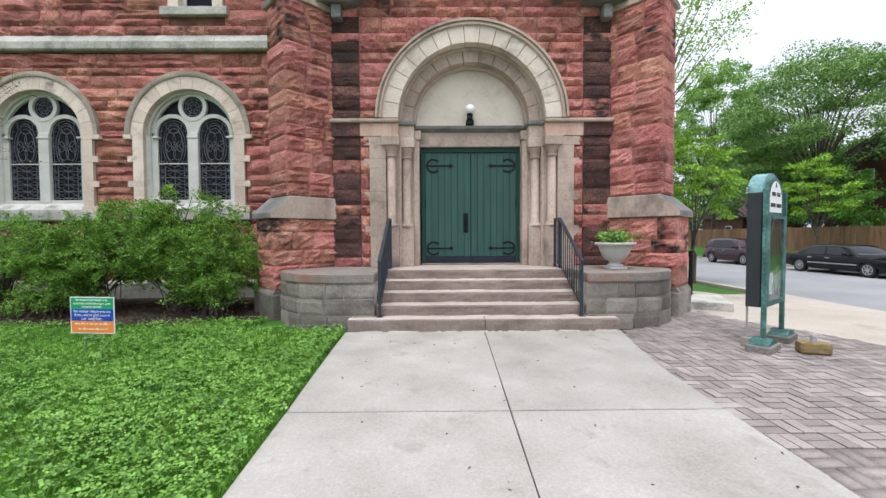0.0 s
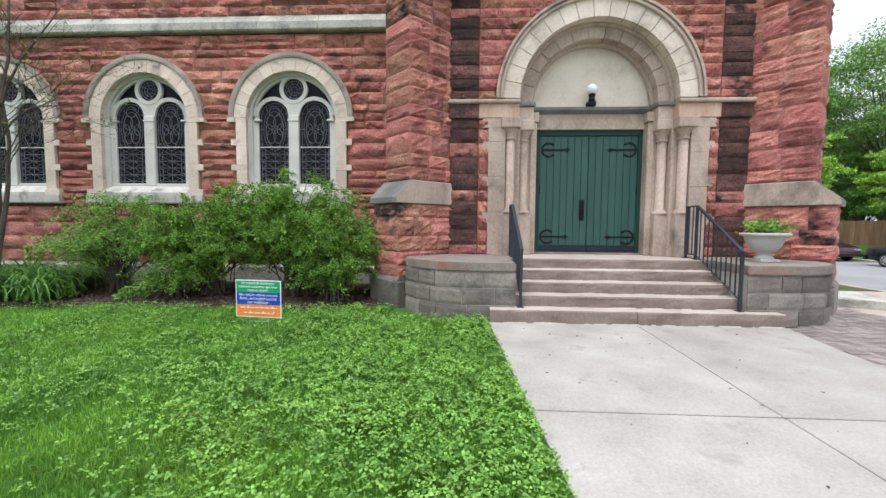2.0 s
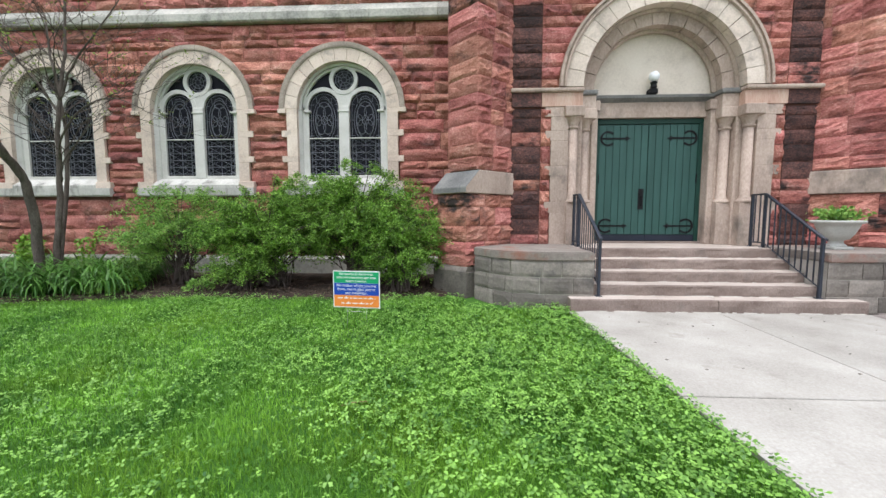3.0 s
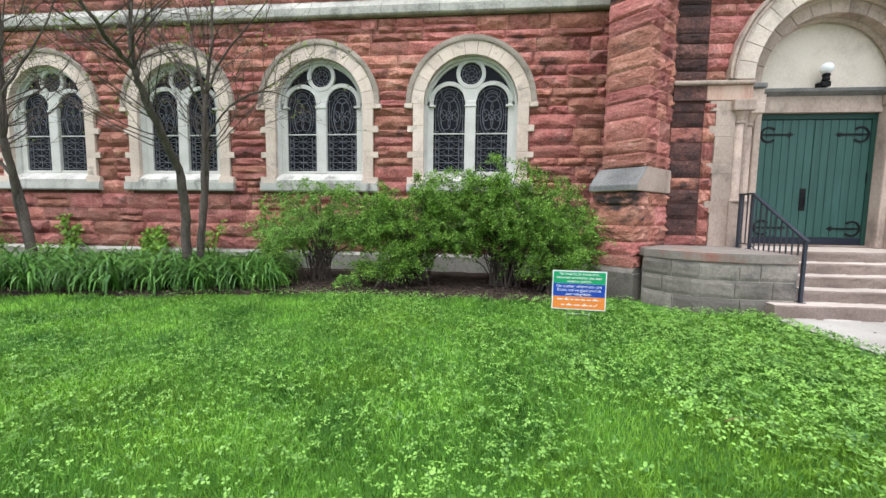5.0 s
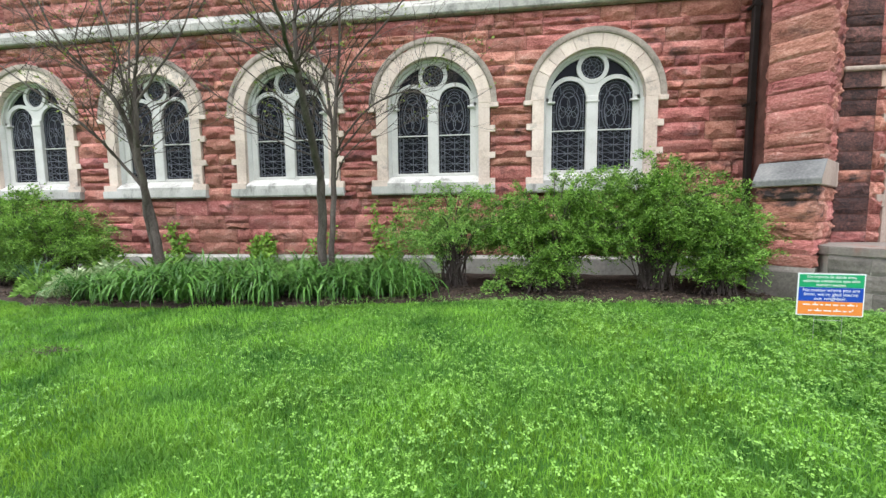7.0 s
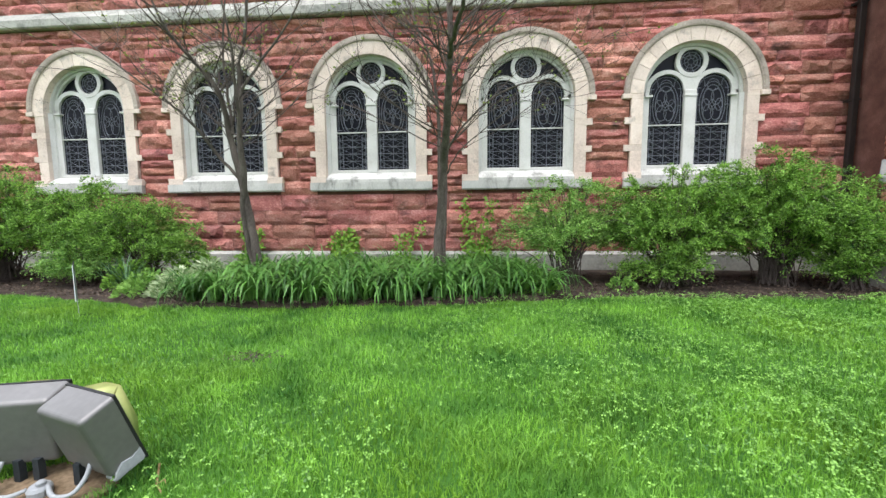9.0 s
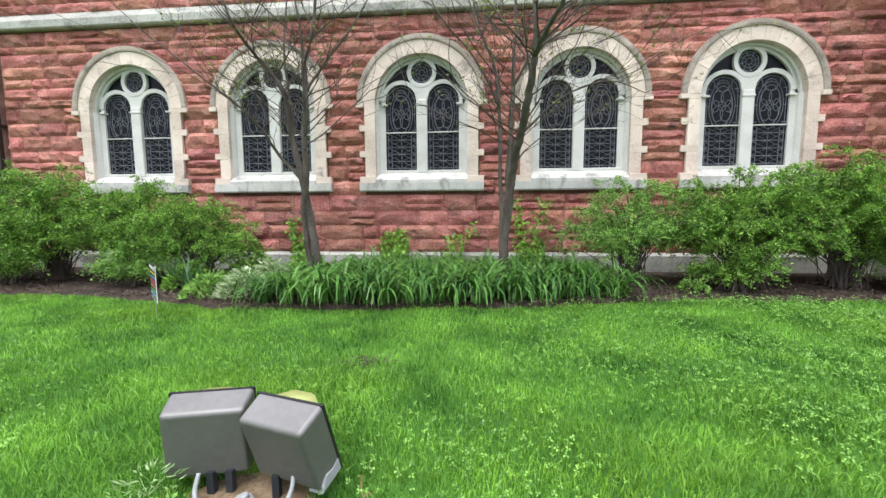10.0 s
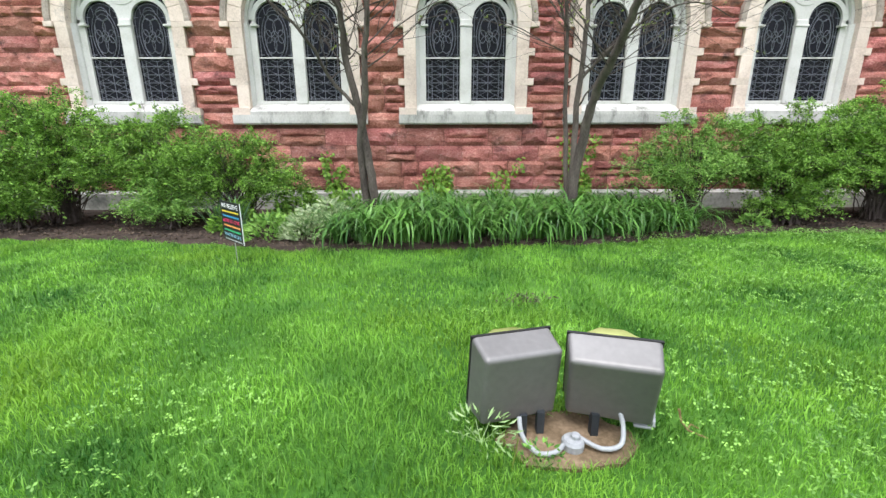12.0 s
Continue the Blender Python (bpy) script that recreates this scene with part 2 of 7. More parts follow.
M_oldconc = material("tan_concrete", [(0.32, 0.275, 0.225), (0.40, 0.35, 0.295), (0.47, 0.42, 0.36)], 0.7, 40, 0.92, 0.25, 0.05, stain=((0.27, 0.235, 0.19), 0.12, 1.1), bump_dist=0.004)
M_brickpave = material("paving_brick", [(0.20, 0.17, 0.157), (0.27, 0.232, 0.215), (0.345, 0.30, 0.28)], 3.0, 50, 0.9, 0.3, 0.2, bump_dist=0.004)
M_brickpave_j = material("paving_brick_joined", [(0.20, 0.17, 0.157), (0.27, 0.232, 0.215), (0.345, 0.30, 0.28)], 3.0, 50, 0.9, 0.3, 0.2, True, bump_dist=0.004)
M_joint = material("dark_joint_dirt", [(0.03, 0.027, 0.022), (0.055, 0.05, 0.04)], 5, 60, 0.95, 0.3)
M_asphalt = material("grey_asphalt", [(0.20, 0.20, 0.205), (0.25, 0.25, 0.255), (0.30, 0.30, 0.30)], 0.4, 90, 0.9, 0.2)
M_soil = material("dark_mulch_soil", [(0.018, 0.012, 0.009), (0.04, 0.027, 0.02), (0.09, 0.065, 0.05)], 4, 45, 0.95, 0.8, bump_dist=0.03)
M_lawn = material("lawn_ground", [(0.018, 0.065, 0.006), (0.036, 0.11, 0.010), (0.07, 0.17, 0.020)], 0.9, 35, 0.95, 0.8, bump_dist=0.03)
M_dark = material("dim_interior_plaster", [(0.03, 0.028, 0.026), (0.05, 0.046, 0.04)], 1, 10, 0.9, 0.0)
M_bark = material("grey_brown_bark", [(0.05, 0.04, 0.034), (0.10, 0.083, 0.07), (0.16, 0.135, 0.115)], 5, 40, 0.95, 0.7, stretch=(2, 2, 0.5), bump_dist=0.01)
M_twig = material("dark_twig_bark", [(0.06, 0.046, 0.04), (0.12, 0.095, 0.083)], 5, 40, 0.95, 0.3)


def glass_material(name, colour, rough, trans):
    m = bpy.data.materials.new(name)
    m.use_nodes = True
    b = m.node_tree.nodes["Principled BSDF"]
    b.inputs["Base Color"].default_value = (*colour, 1)
    b.inputs["Roughness"].default_value = rough
    b.inputs["Transmission Weight"].default_value = trans
    b.inputs["IOR"].default_value = 1.45
    nz = m.node_tree.nodes.new("ShaderNodeTexNoise")
    nz.inputs["Scale"].default_value = 9
    bp = m.node_tree.nodes.new("ShaderNodeBump")
    bp.inputs["Strength"].default_value = 0.25
    bp.inputs["Distance"].default_value = 0.01
    m.node_tree.links.new(nz.outputs["Fac"], bp.inputs["Height"])
    m.node_tree.links.new(bp.outputs["Normal"], b.inputs["Normal"])
    return m


M_pane = glass_material("dark_leaded_glass", (0.008, 0.009, 0.014), 0.25, 0.2)
M_pane.node_tree.nodes["Principled BSDF"].inputs["Specular IOR Level"].default_value = 0.06
M_boardglass = glass_material("reflecting_door_glass", (0.8, 0.9, 0.85), 0.02, 1.0)


# ---- mesh helpers ----
def mesh_of(bm, name, mat, smooth=False):
    me = bpy.data.meshes.new(name)
    bmesh.ops.recalc_face_normals(bm, faces=bm.faces[:])
    bm.to_mesh(me)
    bm.free()
    for mm in (mat if isinstance(mat, (list, tuple)) else [mat]):
        me.materials.append(mm)
    if smooth:
        me.polygons.foreach_set("use_smooth", [True] * len(me.polygons))
    return me


def part(name, bm, mat, parent=None, label="", smooth=False):
    ob = new(name, mesh_of(bm, name, mat, smooth))
    if parent:
        ob.parent = parent
    if label:
        ob["label"] = label
    return ob


def piece(name, me, m, parent, label=""):
    ob = new(name, me)
    ob.parent = parent
    ob.matrix_basis = m
    if label:
        ob["label"] = label
    return ob


def empty(name, x=0, y=0, z=0, rz=0):
    ob = new(name)
    ob.empty_display_size = 0.2
    ob.matrix_basis = pose(x, y, z, 0, 0, rz)
    return ob


def joined(name, verts, faces, mat, parent=None, smooth=False):
    me = bpy.data.meshes.new(name)
    verts = np.asarray(verts, dtype=np.float32)
    faces = np.asarray(faces, dtype=np.int32)
    me.vertices.add(len(verts))
    me.vertices.foreach_set("co", verts.ravel())
    k = faces.shape[1]
    me.loops.add(faces.size)
    me.loops.foreach_set("vertex_index", faces.ravel())
    me.polygons.add(len(faces))
    me.polygons.foreach_set("loop_start", np.arange(0, faces.size, k, dtype=np.int32))
    me.update(calc_edges=True)
    me.materials.append(mat)
    if smooth:
        me.polygons.foreach_set("use_smooth", np.ones(len(faces), dtype=bool))
    ob = new(name, me)
    if parent:
        ob.parent = parent
    return ob


def box(bm, x0, x1, y0, y1, z0, z1, bevel=0.0, m=None):
    r = bmesh.ops.create_cube(bm, size=1.0)
    vs = r["verts"]
    for v in vs:
        v.co = Vector(((x0 + x1) / 2 + v.co.x * (x1 - x0), (y0 + y1) / 2 + v.co.y * (y1 - y0), (z0 + z1) / 2 + v.co.z * (z1 - z0)))
    if bevel:
        es = list({e for v in vs for e in v.link_edges})
        rr = bmesh.ops.bevel(bm, geom=es, offset=bevel, segments=2, affect='EDGES', profile=0.5)
        vs = rr["verts"] if m else vs
    if m:
        bmesh.ops.transform(bm, matrix=m, verts=vs)
    return bm


def boxed(x0, x1, y0, y1, z0, z1, bevel=0.0, m=None):
    return box(bmesh.new(), x0, x1, y0, y1, z0, z1, bevel, m)


def prism(bm, pts, a, b, axis="y"):
    """A polygon (pairs) pushed from a to b along an axis."""
    def at(p, d):
        return {"y": (p[0], d, p[1]), "z": (p[0], p[1], d), "x": (d, p[0], p[1])}[axis]
    n = len(pts)
    va = [bm.verts.new(at(p, a)) for p in pts]
    vb = [bm.verts.new(at(p, b)) for p in pts]
    bm.faces.new(va)
    bm.faces.new(vb[::-1])
    for i in range(n):
        j = (i + 1) % n
        bm.faces.new((va[i], va[j], vb[j], vb[i]))
    return bm


def ring(bm, cx, cz, r0, r1, a0, a1, y0, y1, seg=24):
    """A piece of an upright ring: radii r0 to r1, angles a0 to a1 in degrees, depth y0 to y1."""
    seg = max(1, seg)
    rows = []
    for i in range(seg + 1):
        a = radians(a0 + (a1 - a0) * i / seg)
        c, s = math.cos(a), math.sin(a)
        rows.append([bm.verts.new((cx + r * c, y, cz + r * s)) for r, y in ((r0, y0), (r1, y0), (r1, y1), (r0, y1))])
    for p, q in zip(rows, rows[1:]):
        for k in range(4):
            bm.faces.new((p[k], q[k], q[(k + 1) % 4], p[(k + 1) % 4]))
    if abs(a1 - a0) < 359.9:
        bm.faces.new(rows[0])
        bm.faces.new(rows[-1][::-1])
    return bm


def roll(bm, cx, cy, cz, r, rad, a0=0, a1=180, seg=36, sides=8):
    """A round moulding that follows an upright arch."""
    rows = []
    for i in range(seg + 1):
        a = radians(a0 + (a1 - a0) * i / seg)
        row = []
        for k in range(sides):
            b = 2 * math.pi * k / sides
            rr = r + rad * math.cos(b)
            row.append(bm.verts.new((cx + rr * math.cos(a), cy + rad * math.sin(b), cz + rr * math.sin(a))))
        rows.append(row)
    for p, q in zip(rows, rows[1:]):
        for k in range(sides):
            bm.faces.new((p[k], q[k], q[(k + 1) % sides], p[(k + 1) % sides]))
    return bm


def lathe(bm, profile, cx=0, cy=0, n=20):
    """A turned shape from (radius, height) pairs."""
    rows = [[bm.verts.new((cx + r * math.cos(2 * math.pi * k / n), cy + r * math.sin(2 * math.pi * k / n), z)) for k in range(n)] for r, z in profile]
    for p, q in zip(rows, rows[1:]):
        for k in range(n):
            bm.faces.new((p[k], p[(k + 1) % n], q[(k + 1) % n], q[k]))
    bm.faces.new(rows[0][::-1])
    bm.faces.new(rows[-1])
    return bm


def tube(bm, pts, r, sides=6, r_end=None):
    """A tapering round bar along points."""
    pts = [Vector(p) for p in pts]
    n = len(pts)
    rows = []
    for i, p in enumerate(pts):
        d = (pts[min(i + 1, n - 1)] - pts[max(i - 1, 0)])
        d = d.normalized() if d.length > 1e-9 else Vector((0, 0, 1))
        u = d.cross(Vector((0, 0, 1)) if abs(d.z) < 0.9 else Vector((1, 0, 0))).normalized()
        w = d.cross(u)
        rr = r if r_end is None else r + (r_end - r) * i / max(1, n - 1)
        rows.append([bm.verts.new(p + (u * math.cos(2 * math.pi * k / sides) + w * math.sin(2 * math.pi * k / sides)) * rr) for k in range(sides)])
    for p, q in zip(rows, rows[1:]):
        for k in range(sides):
            bm.faces.new((p[k], p[(k + 1) % sides], q[(k + 1) % sides], q[k]))
    bm.faces.new(rows[0][::-1])
    bm.faces.new(rows[-1])
    return bm


# ---- rock-faced stone templates ----
def rock_mesh(name, mat, seed, nx=7, nz=4, bulge=0.06, sides=False):
    """A unit block (x and z from -0.5 to 0.5, y from 0 at the joint plane to 1 at the back) with a broken, bulging face."""
    rnd = random.Random(seed)
    off = Vector((rnd.uniform(0, 50), rnd.uniform(0, 50), rnd.uniform(0, 50)))
    bm = bmesh.new()
    grid = []
    cx, cz = rnd.uniform(-0.2, 0.2), rnd.uniform(-0.15, 0.15)
    for j in range(nz + 1):
        row = []
        for i in range(nx + 1):
            x, z = i / nx - 0.5, j / nz - 0.5
            edge = min(0.5 - abs(x), 0.5 - abs(z))
            if edge < 1e-6:
                y = -0.012 * rnd.random()
            else:
                d = noise.noise(Vector((x * 3, z * 2, 0)) + off) * 0.7 + noise.noise(Vector((x * 8, z * 5, 3)) + off) * 0.5
                y = -bulge * (0.75 + d + 0.25 * (1 - abs(z - cz) * 2))
                y = min(y, -0.012)
            wob = 0.012 if edge < 1e-6 else 0.04
            row.append(bm.verts.new((x + (rnd.uniform(-wob, wob) / 2 if edge > 1e-6 else 0), y, z + (rnd.uniform(-wob, wob) * 0.6 if edge > 1e-6 else 0))))
        grid.append(row)
    for j in range(nz):
        for i in range(nx):
            q = (grid[j][i], grid[j][i + 1], grid[j + 1][i + 1], grid[j + 1][i])
            if rnd.random() < 0.5:
                bm.faces.new((q[0], q[1], q[2]))
                bm.faces.new((q[0], q[2], q[3]))
            else:
                bm.faces.new((q[0], q[1], q[3]))
                bm.faces.new((q[1], q[2], q[3]))
    rim = [grid[0][i] for i in range(nx + 1)] + [grid[j][nx] for j in range(1, nz + 1)] + [grid[nz][i] for i in range(nx - 1, -1, -1)] + [grid[j][0] for j in range(nz - 1, 0, -1)]
    back = [bm.verts.new((v.co.x, 1.0, v.co.z)) for v in rim]
    if sides:
        mid = []
        for k, v in enumerate(rim):
            o = Vector((v.co.x * 1.0, 0, 0))
            sx = 1 if v.co.x > 0.49 else (-1 if v.co.x < -0.49 else 0)
            inner = abs(v.co.z) < 0.49
            mid.append([bm.verts.new((v.co.x + sx * (bulge * (0.3 + 1.3 * abs(noise.noise(Vector((t * 5, v.co.z * 4, k * 0.1)) + off))) if inner else 0.0), t, v.co.z)) for t in (0.14, 0.34, 0.55, 0.78)])
        rows = [rim] + [[mid[k][q] for k in range(len(rim))] for q in range(4)] + [back]
    else:
        rows = [rim, back]
    n = len(rim)
    for p, q in zip(rows, rows[1:]):
        for k in range(n):
            bm.faces.new((p[k], p[(k + 1) % n], q[(k + 1) % n], q[k]))
    return mesh_of(bm, name, mat)


M_stain = material("black_streaked_sandstone", RED, 2.5, 24, 0.92, 0.9, 0.2, False, stretch=(1, 1, 1.8), hue=0.012, stain=((0.035, 0.026, 0.025), 0.55, 2.2), bump_dist=0.03, crisp=0.55)
ROCKS = [rock_mesh("sandstone_block", M_red, s) for s in range(14)]
ROCKS_FAR = [rock_mesh("sandstone_block_far", M_red_far, s) for s in range(14)]
ROCKS_SOOT = [rock_mesh("sooty_block", M_stain if s == 4 else M_soot, s + 40, bulge=0.026) for s in range(5)]
ROCKS_CORNER = [rock_mesh("corner_block", M_red, s + 70, nx=8, nz=6, bulge=0.075, sides=True) for s in range(8)]


ROCKS_CORNER_SOOT = [rock_mesh("stained_corner_block", M_stain, s + 90, nx=8, nz=6, bulge=0.075, sides=True) for s in range(3)]


def courses(z0, z1, rnd, low=0.17, high=0.36):
    """Uneven course heights that fill z0 to z1."""
    hs = []
    z = z0
    while z < z1 - 1e-6:
        h = rnd.uniform(low, high)
        if z1 - z - h < low:
            h = z1 - z if z1 - z < high + 0.05 else (z1 - z) / 2
        hs.append((z, z + h))
        z += h
    return hs


def stones_in(spans, z0, z1, rnd, lmin=0.35, lmax=1.15):
    out = []
    for a, b in spans:
        if b - a < 0.03:
            continue
        x = a
        while x < b - 1e-6:
            w = rnd.uniform(lmin, lmax)
            if b - x - w < lmin:
                w = b - x if b - x < lmax + 0.1 else (b - x) / 2
            # now and then a tall course is split into two thin stones
            if z1 - z0 > 0.3 and rnd.random() < 0.3:
                zm = z0 + (z1 - z0) * rnd.uniform(0.4, 0.6)
                out += [(x, x + w, z0, zm), (x, x + w, zm, z1)]
            else:
                out.append((x, x + w, z0, z1))
            x += w
    return out


def lay(stones, y, parent, rnd, near, joint=0.008, meshes=None, name="sandstone_block"):
    """Lay stones on a wall whose face is at y; the near ones are pieces of their own, the rest one joined part."""
    meshes = meshes or ROCKS
    verts, faces, base = [], [], 0
    count = 0
    for x0, x1, z0, z1 in stones:
        k = rnd.randrange(len(meshes))
        turn = rnd.choice((0, 180))
        sx, sz = (x1 - x0 - joint), (z1 - z0 - joint)
        m = Matrix.Translation(((x0 + x1) / 2, y, (z0 + z1) / 2)) @ Matrix.Diagonal((sx, rnd.uniform(0.7, 1.2), sz, 1))
        m = m @ pose(0, 0, 0, 0, turn, 0)
        if near(x0, x1, z0, z1) and count < 300:
            count += 1
            me = meshes[k]
            piece(name, me, m, parent)
        else:
            me = ROCKS_FAR[k % len(ROCKS_FAR)]
            co = np.array([tuple(m @ v.co) for v in me.vertices])
            verts.append(co)
            for p in me.polygons:
                f = [i + base for i in p.vertices]
                faces.append(f if len(f) == 4 else f + [f[-1]])
            base += len(co)
    if verts:
        me = bpy.data.meshes.new("more_blocks")
        me.from_pydata([tuple(v) for a in verts for v in a], [], [f[:3] if f[3] == f[2] else f for f in faces])
        me.materials.append(M_red_far)
        ob = new("more_blocks", me)
        ob.parent = parent
        tagged(ob, kind="stuff")


def arch_panel(bm, x0, x1, z0, z1, cx, half, sill, spring, y0, y1, seg=20):
    """A wall slab with one round-arched opening right through it."""
    prof = [(cx - half, sill)] + [(cx - half * math.cos(math.pi * i / seg), spring + half * math.sin(math.pi * i / seg)) for i in range(seg + 1)] + [(cx + half, sill)]
    box(bm, x0, x1, y0, y1, z0, sill)
    box(bm, x0, cx - half, y0, y1, sill, spring)
    box(bm, cx + half, x1, y0, y1, sill, spring)
    top = spring + half + 0.02
    box(bm, x0, x1, y0, y1, top, z1)
    for i in range(seg):
        (xa, za), (xb, zb) = prof[1 + i], prof[2 + i]
        prism(bm, [(xa, za), (xb, zb), (xb, top), (xa, top)], y0, y1)
    box(bm, x0, cx - half, y0, y1, spring, top)
    box(bm, cx + half, x1, y0, y1, spring, top)
    return bm


# ---- ground ----
def ground_z(x):
    """The land falls to the street in the east and rises again behind it."""
    def s(a, b, t):
        t = min(1, max(0, (t - a) / (b - a)))
        return t * t * (3 - 2 * t)
    return -0.5 * s(5.5, 10.5, x) + 0.75 * s(20.6, 26, x)


def strip(bm, xs, ys, z_add):
    rows = [[bm.verts.new((x, y, ground_z(x) + z_add)) for x in xs] for y in ys]
    for p, q in zip(rows, rows[1:]):
        for i in range(len(xs) - 1):
            bm.faces.new((p[i], p[i + 1], q[i + 1], q[i]))
    return bm


gx = [-600, -120, -40, -25] + [x * 0.5 for x in range(-48, 10)] + [5 + 0.5 * k for k in range(45)] + [30, 45, 100, 600]
gx = sorted(set(gx + [-14.0 + 0.125 * k for k in range(29)]))
gy = [-600, -100, -30, -12] + [float(y) for y in range(-10, 41, 2)] + [60, 120, 600] + [0.6 + 0.15 * k for k in range(20)]
gy = sorted(set(gy))
ground = part("ground", strip(bmesh.new(), gx, gy, -0.02), M_lawn)
DIP = 0.085


def lawn_dip(x, y):
    """A shallow hollow in the lawn round the flood lamps."""
    return -DIP * np.exp(-((np.asarray(x) + 12.2) / 0.85) ** 2 - ((np.asarray(y) - 2.05) / 0.6) ** 2)


for gv in ground.data.vertices:
    gv.co.z += float(lawn_dip(gv.co.x, gv.co.y))
tagged(ground, "green lawn ground sloping gently down to the street", "ground", kind="structure")

# street, kerbs, verge
road = part("road", strip(bmesh.new(), [10.2, 12, 14, 16, 18, 20.4], [-80, -20, 0, 10, 20, 40, 90], 0.0), M_asphalt)
tagged(road, "pale grey worn asphalt street surface", "road", kind="structure")
for nm, x0, x1 in (("kerb_east", 20.4, 20.6), ("kerb_west", 10.0, 10.2)):
    k = part(nm, boxed(x0, x1, -80, 90, -0.62, -0.38, 0.02), M_oldconc)
    tagged(k, "worn concrete kerb along the street", "kerb", kind="structure")

# concrete slabs of the walk
walk_path = empty("pavement_walk")
tagged(walk_path, "pale concrete walk of large slabs leading to the church steps", "pavement", kind="structure")
JOIN = lambda y: 0.645 - (5.7 - y) * 0.032
LEFT = lambda y: -1.40 + (5.62 - y) * 0.058
RIGHT = lambda y: 2.66 - (5.7 - y) * 0.22 if y > 4.4 else 2.37 - (4.4 - y) * 0.05
for ya, yb in ((3.166, 5.79), (0.5, 3.144), (-2.2, 0.48), (-4.9, -2.22)):
    for xl, xr in ((None, -0.005), (0.005, None)):
        p = []
        ys = [ya, (2 * ya + yb) / 3, (ya + 2 * yb) / 3, yb]
        if xl is None:
            p = [(LEFT(y), y) for y in ys] + [(JOIN(y) + xr, y) for y in ys[::-1]]
        else:
            p = [(RIGHT(y), y) for y in ys] + [(JOIN(y) + xl, y) for y in ys[::-1]]
        b = prism(bmesh.new(), p, -0.1, 0.012, "z")
        bmesh.ops.bevel(b, geom=[e for e in b.edges if all(v.co.z > 0 for v in e.verts)], offset=0.008, segments=1, affect='EDGES')
        part("slab", b, M_concrete, walk_path)
bed = part("walk_joint_bed", prism(bmesh.new(), [(LEFT(5.74) + .02, 5.74), (LEFT(-4.9) + .02, -4.9), (RIGHT(-4.9) - .03, -4.9), (RIGHT(4.39) - .03, 4.39), (RIGHT(5.74) - .03, 5.74)], -0.1, 0.0, "z"), M_joint, walk_path)

# tan concrete pavement by the street
side = part("pavement_street", prism(bmesh.new(), [(4.9, 6.6), (5.43, 5.58), (5.66, 4.93), (6.3, 2.5), (6.6, -12), (7.6, -12), (7.9, 7.0), (5.6, 7.4)], -0.15, -0.004, "z"), M_oldconc)
tagged(side, "tan concrete pavement with open joints beside the brick", "pavement", kind="structure")
apron = part("pavement_apron", strip(bmesh.new(), [6.2, 7, 8, 9, 10.1], [-12, -4, 0, 4, 7.6, 10.2], 0.01), M_oldconc)
tagged(apron, "tan concrete apron sloping to the street", "pavement", kind="structure")
apron2 = part("pavement_north", prism(bmesh.new(), [(3.9, 6.8), (4.4, 8.8), (6.0, 9.35), (8.2, 9.3), (8.2, 6.0), (5.4, 5.6), (4.9, 6.6)], -0.15, -0.012, "z"), M_oldconc)
tagged(apron2, "tan concrete pavement between the church and the street", "pavement", kind="structure")

# ---- nave wall ----
W = 8.95
CENTRES = [-5.58 - 3.355 * i for i in range(5)]
SPRING = 3.70
wall_nave = empty("wall_nave")
tagged(wall_nave, "red rock-faced sandstone church wall in uneven courses", "wall", kind="structure")
bm = bmesh.new()
edges = [-2.3] + [(CENTRES[i] + CENTRES[i + 1]) / 2 for i in range(4)] + [-22.6]
for i, c in enumerate(CENTRES):
    arch_panel(bm, edges[i + 1], edges[i], -0.2, 5.5, c, 1.02, 2.0, SPRING, W, W + 0.55)
UC = -5.36
box(bm, -22.6, UC - 0.4, W, W + 0.55, 5.5, 8.6)
box(bm, UC + 0.4, -2.3, W, W + 0.55, 5.5, 8.6)
box(bm, UC - 0.4, UC + 0.4, W, W + 0.55, 5.5, 6.5)
box(bm, UC - 0.4, UC + 0.4, W, W + 0.55, 8.2, 8.6)
part("wall_core", bm, M_mortar, wall_nave)
rnd = random.Random(5)
stones = []
for z0, z1 in courses(0.46, 5.50, rnd) + courses(5.88, 8.6, rnd):
    cuts = []
    for c in CENTRES:
        if z1 <= 1.82 or z0 >= SPRING + 1.36:
            continue
        if z0 < SPRING:
            h = 1.25
        else:
            d = max(z1 - SPRING, 0)
            h = math.sqrt(max(0.0, 1.36 ** 2 - d * d)) if d < 1.36 else 0.0
            hin = math.sqrt(max(0.0, 1.12 ** 2 - (z0 - SPRING) ** 2)) if z0 - SPRING < 1.12 else 0.0
            h = max(h, hin)
        if h:
            cuts.append((c - h, c + h))
    if z1 > 6.28 and z0 < 8.2:
        cuts.append((UC - 0.62, UC + 0.62))
    cuts.sort()
    spans, x = [], -22.2
    for a, b in cuts:
        spans.append((x, a))
        x = b
    spans.append((x, -2.35))
    stones += stones_in(spans, z0, z1, rnd)
wall_west_bays = empty("wall_nave_west")
tagged(wall_west_bays, "red rock-faced sandstone church wall round the farther windows", "wall", kind="structure")
wall_upper = empty("wall_nave_upper")
tagged(wall_upper, "red rock-faced sandstone church wall above the string course", "wall", kind="structure")
for holder, pick in ((wall_nave, lambda q: q[2] < 5.5 and q[0] > -11.4), (wall_west_bays, lambda q: q[2] < 5.5 and q[0] <= -11.4), (wall_upper, lambda q: q[2] >= 5.5)):
    lay([q for q in stones if pick(q)], W, holder, rnd, lambda a, b, c, d: True)

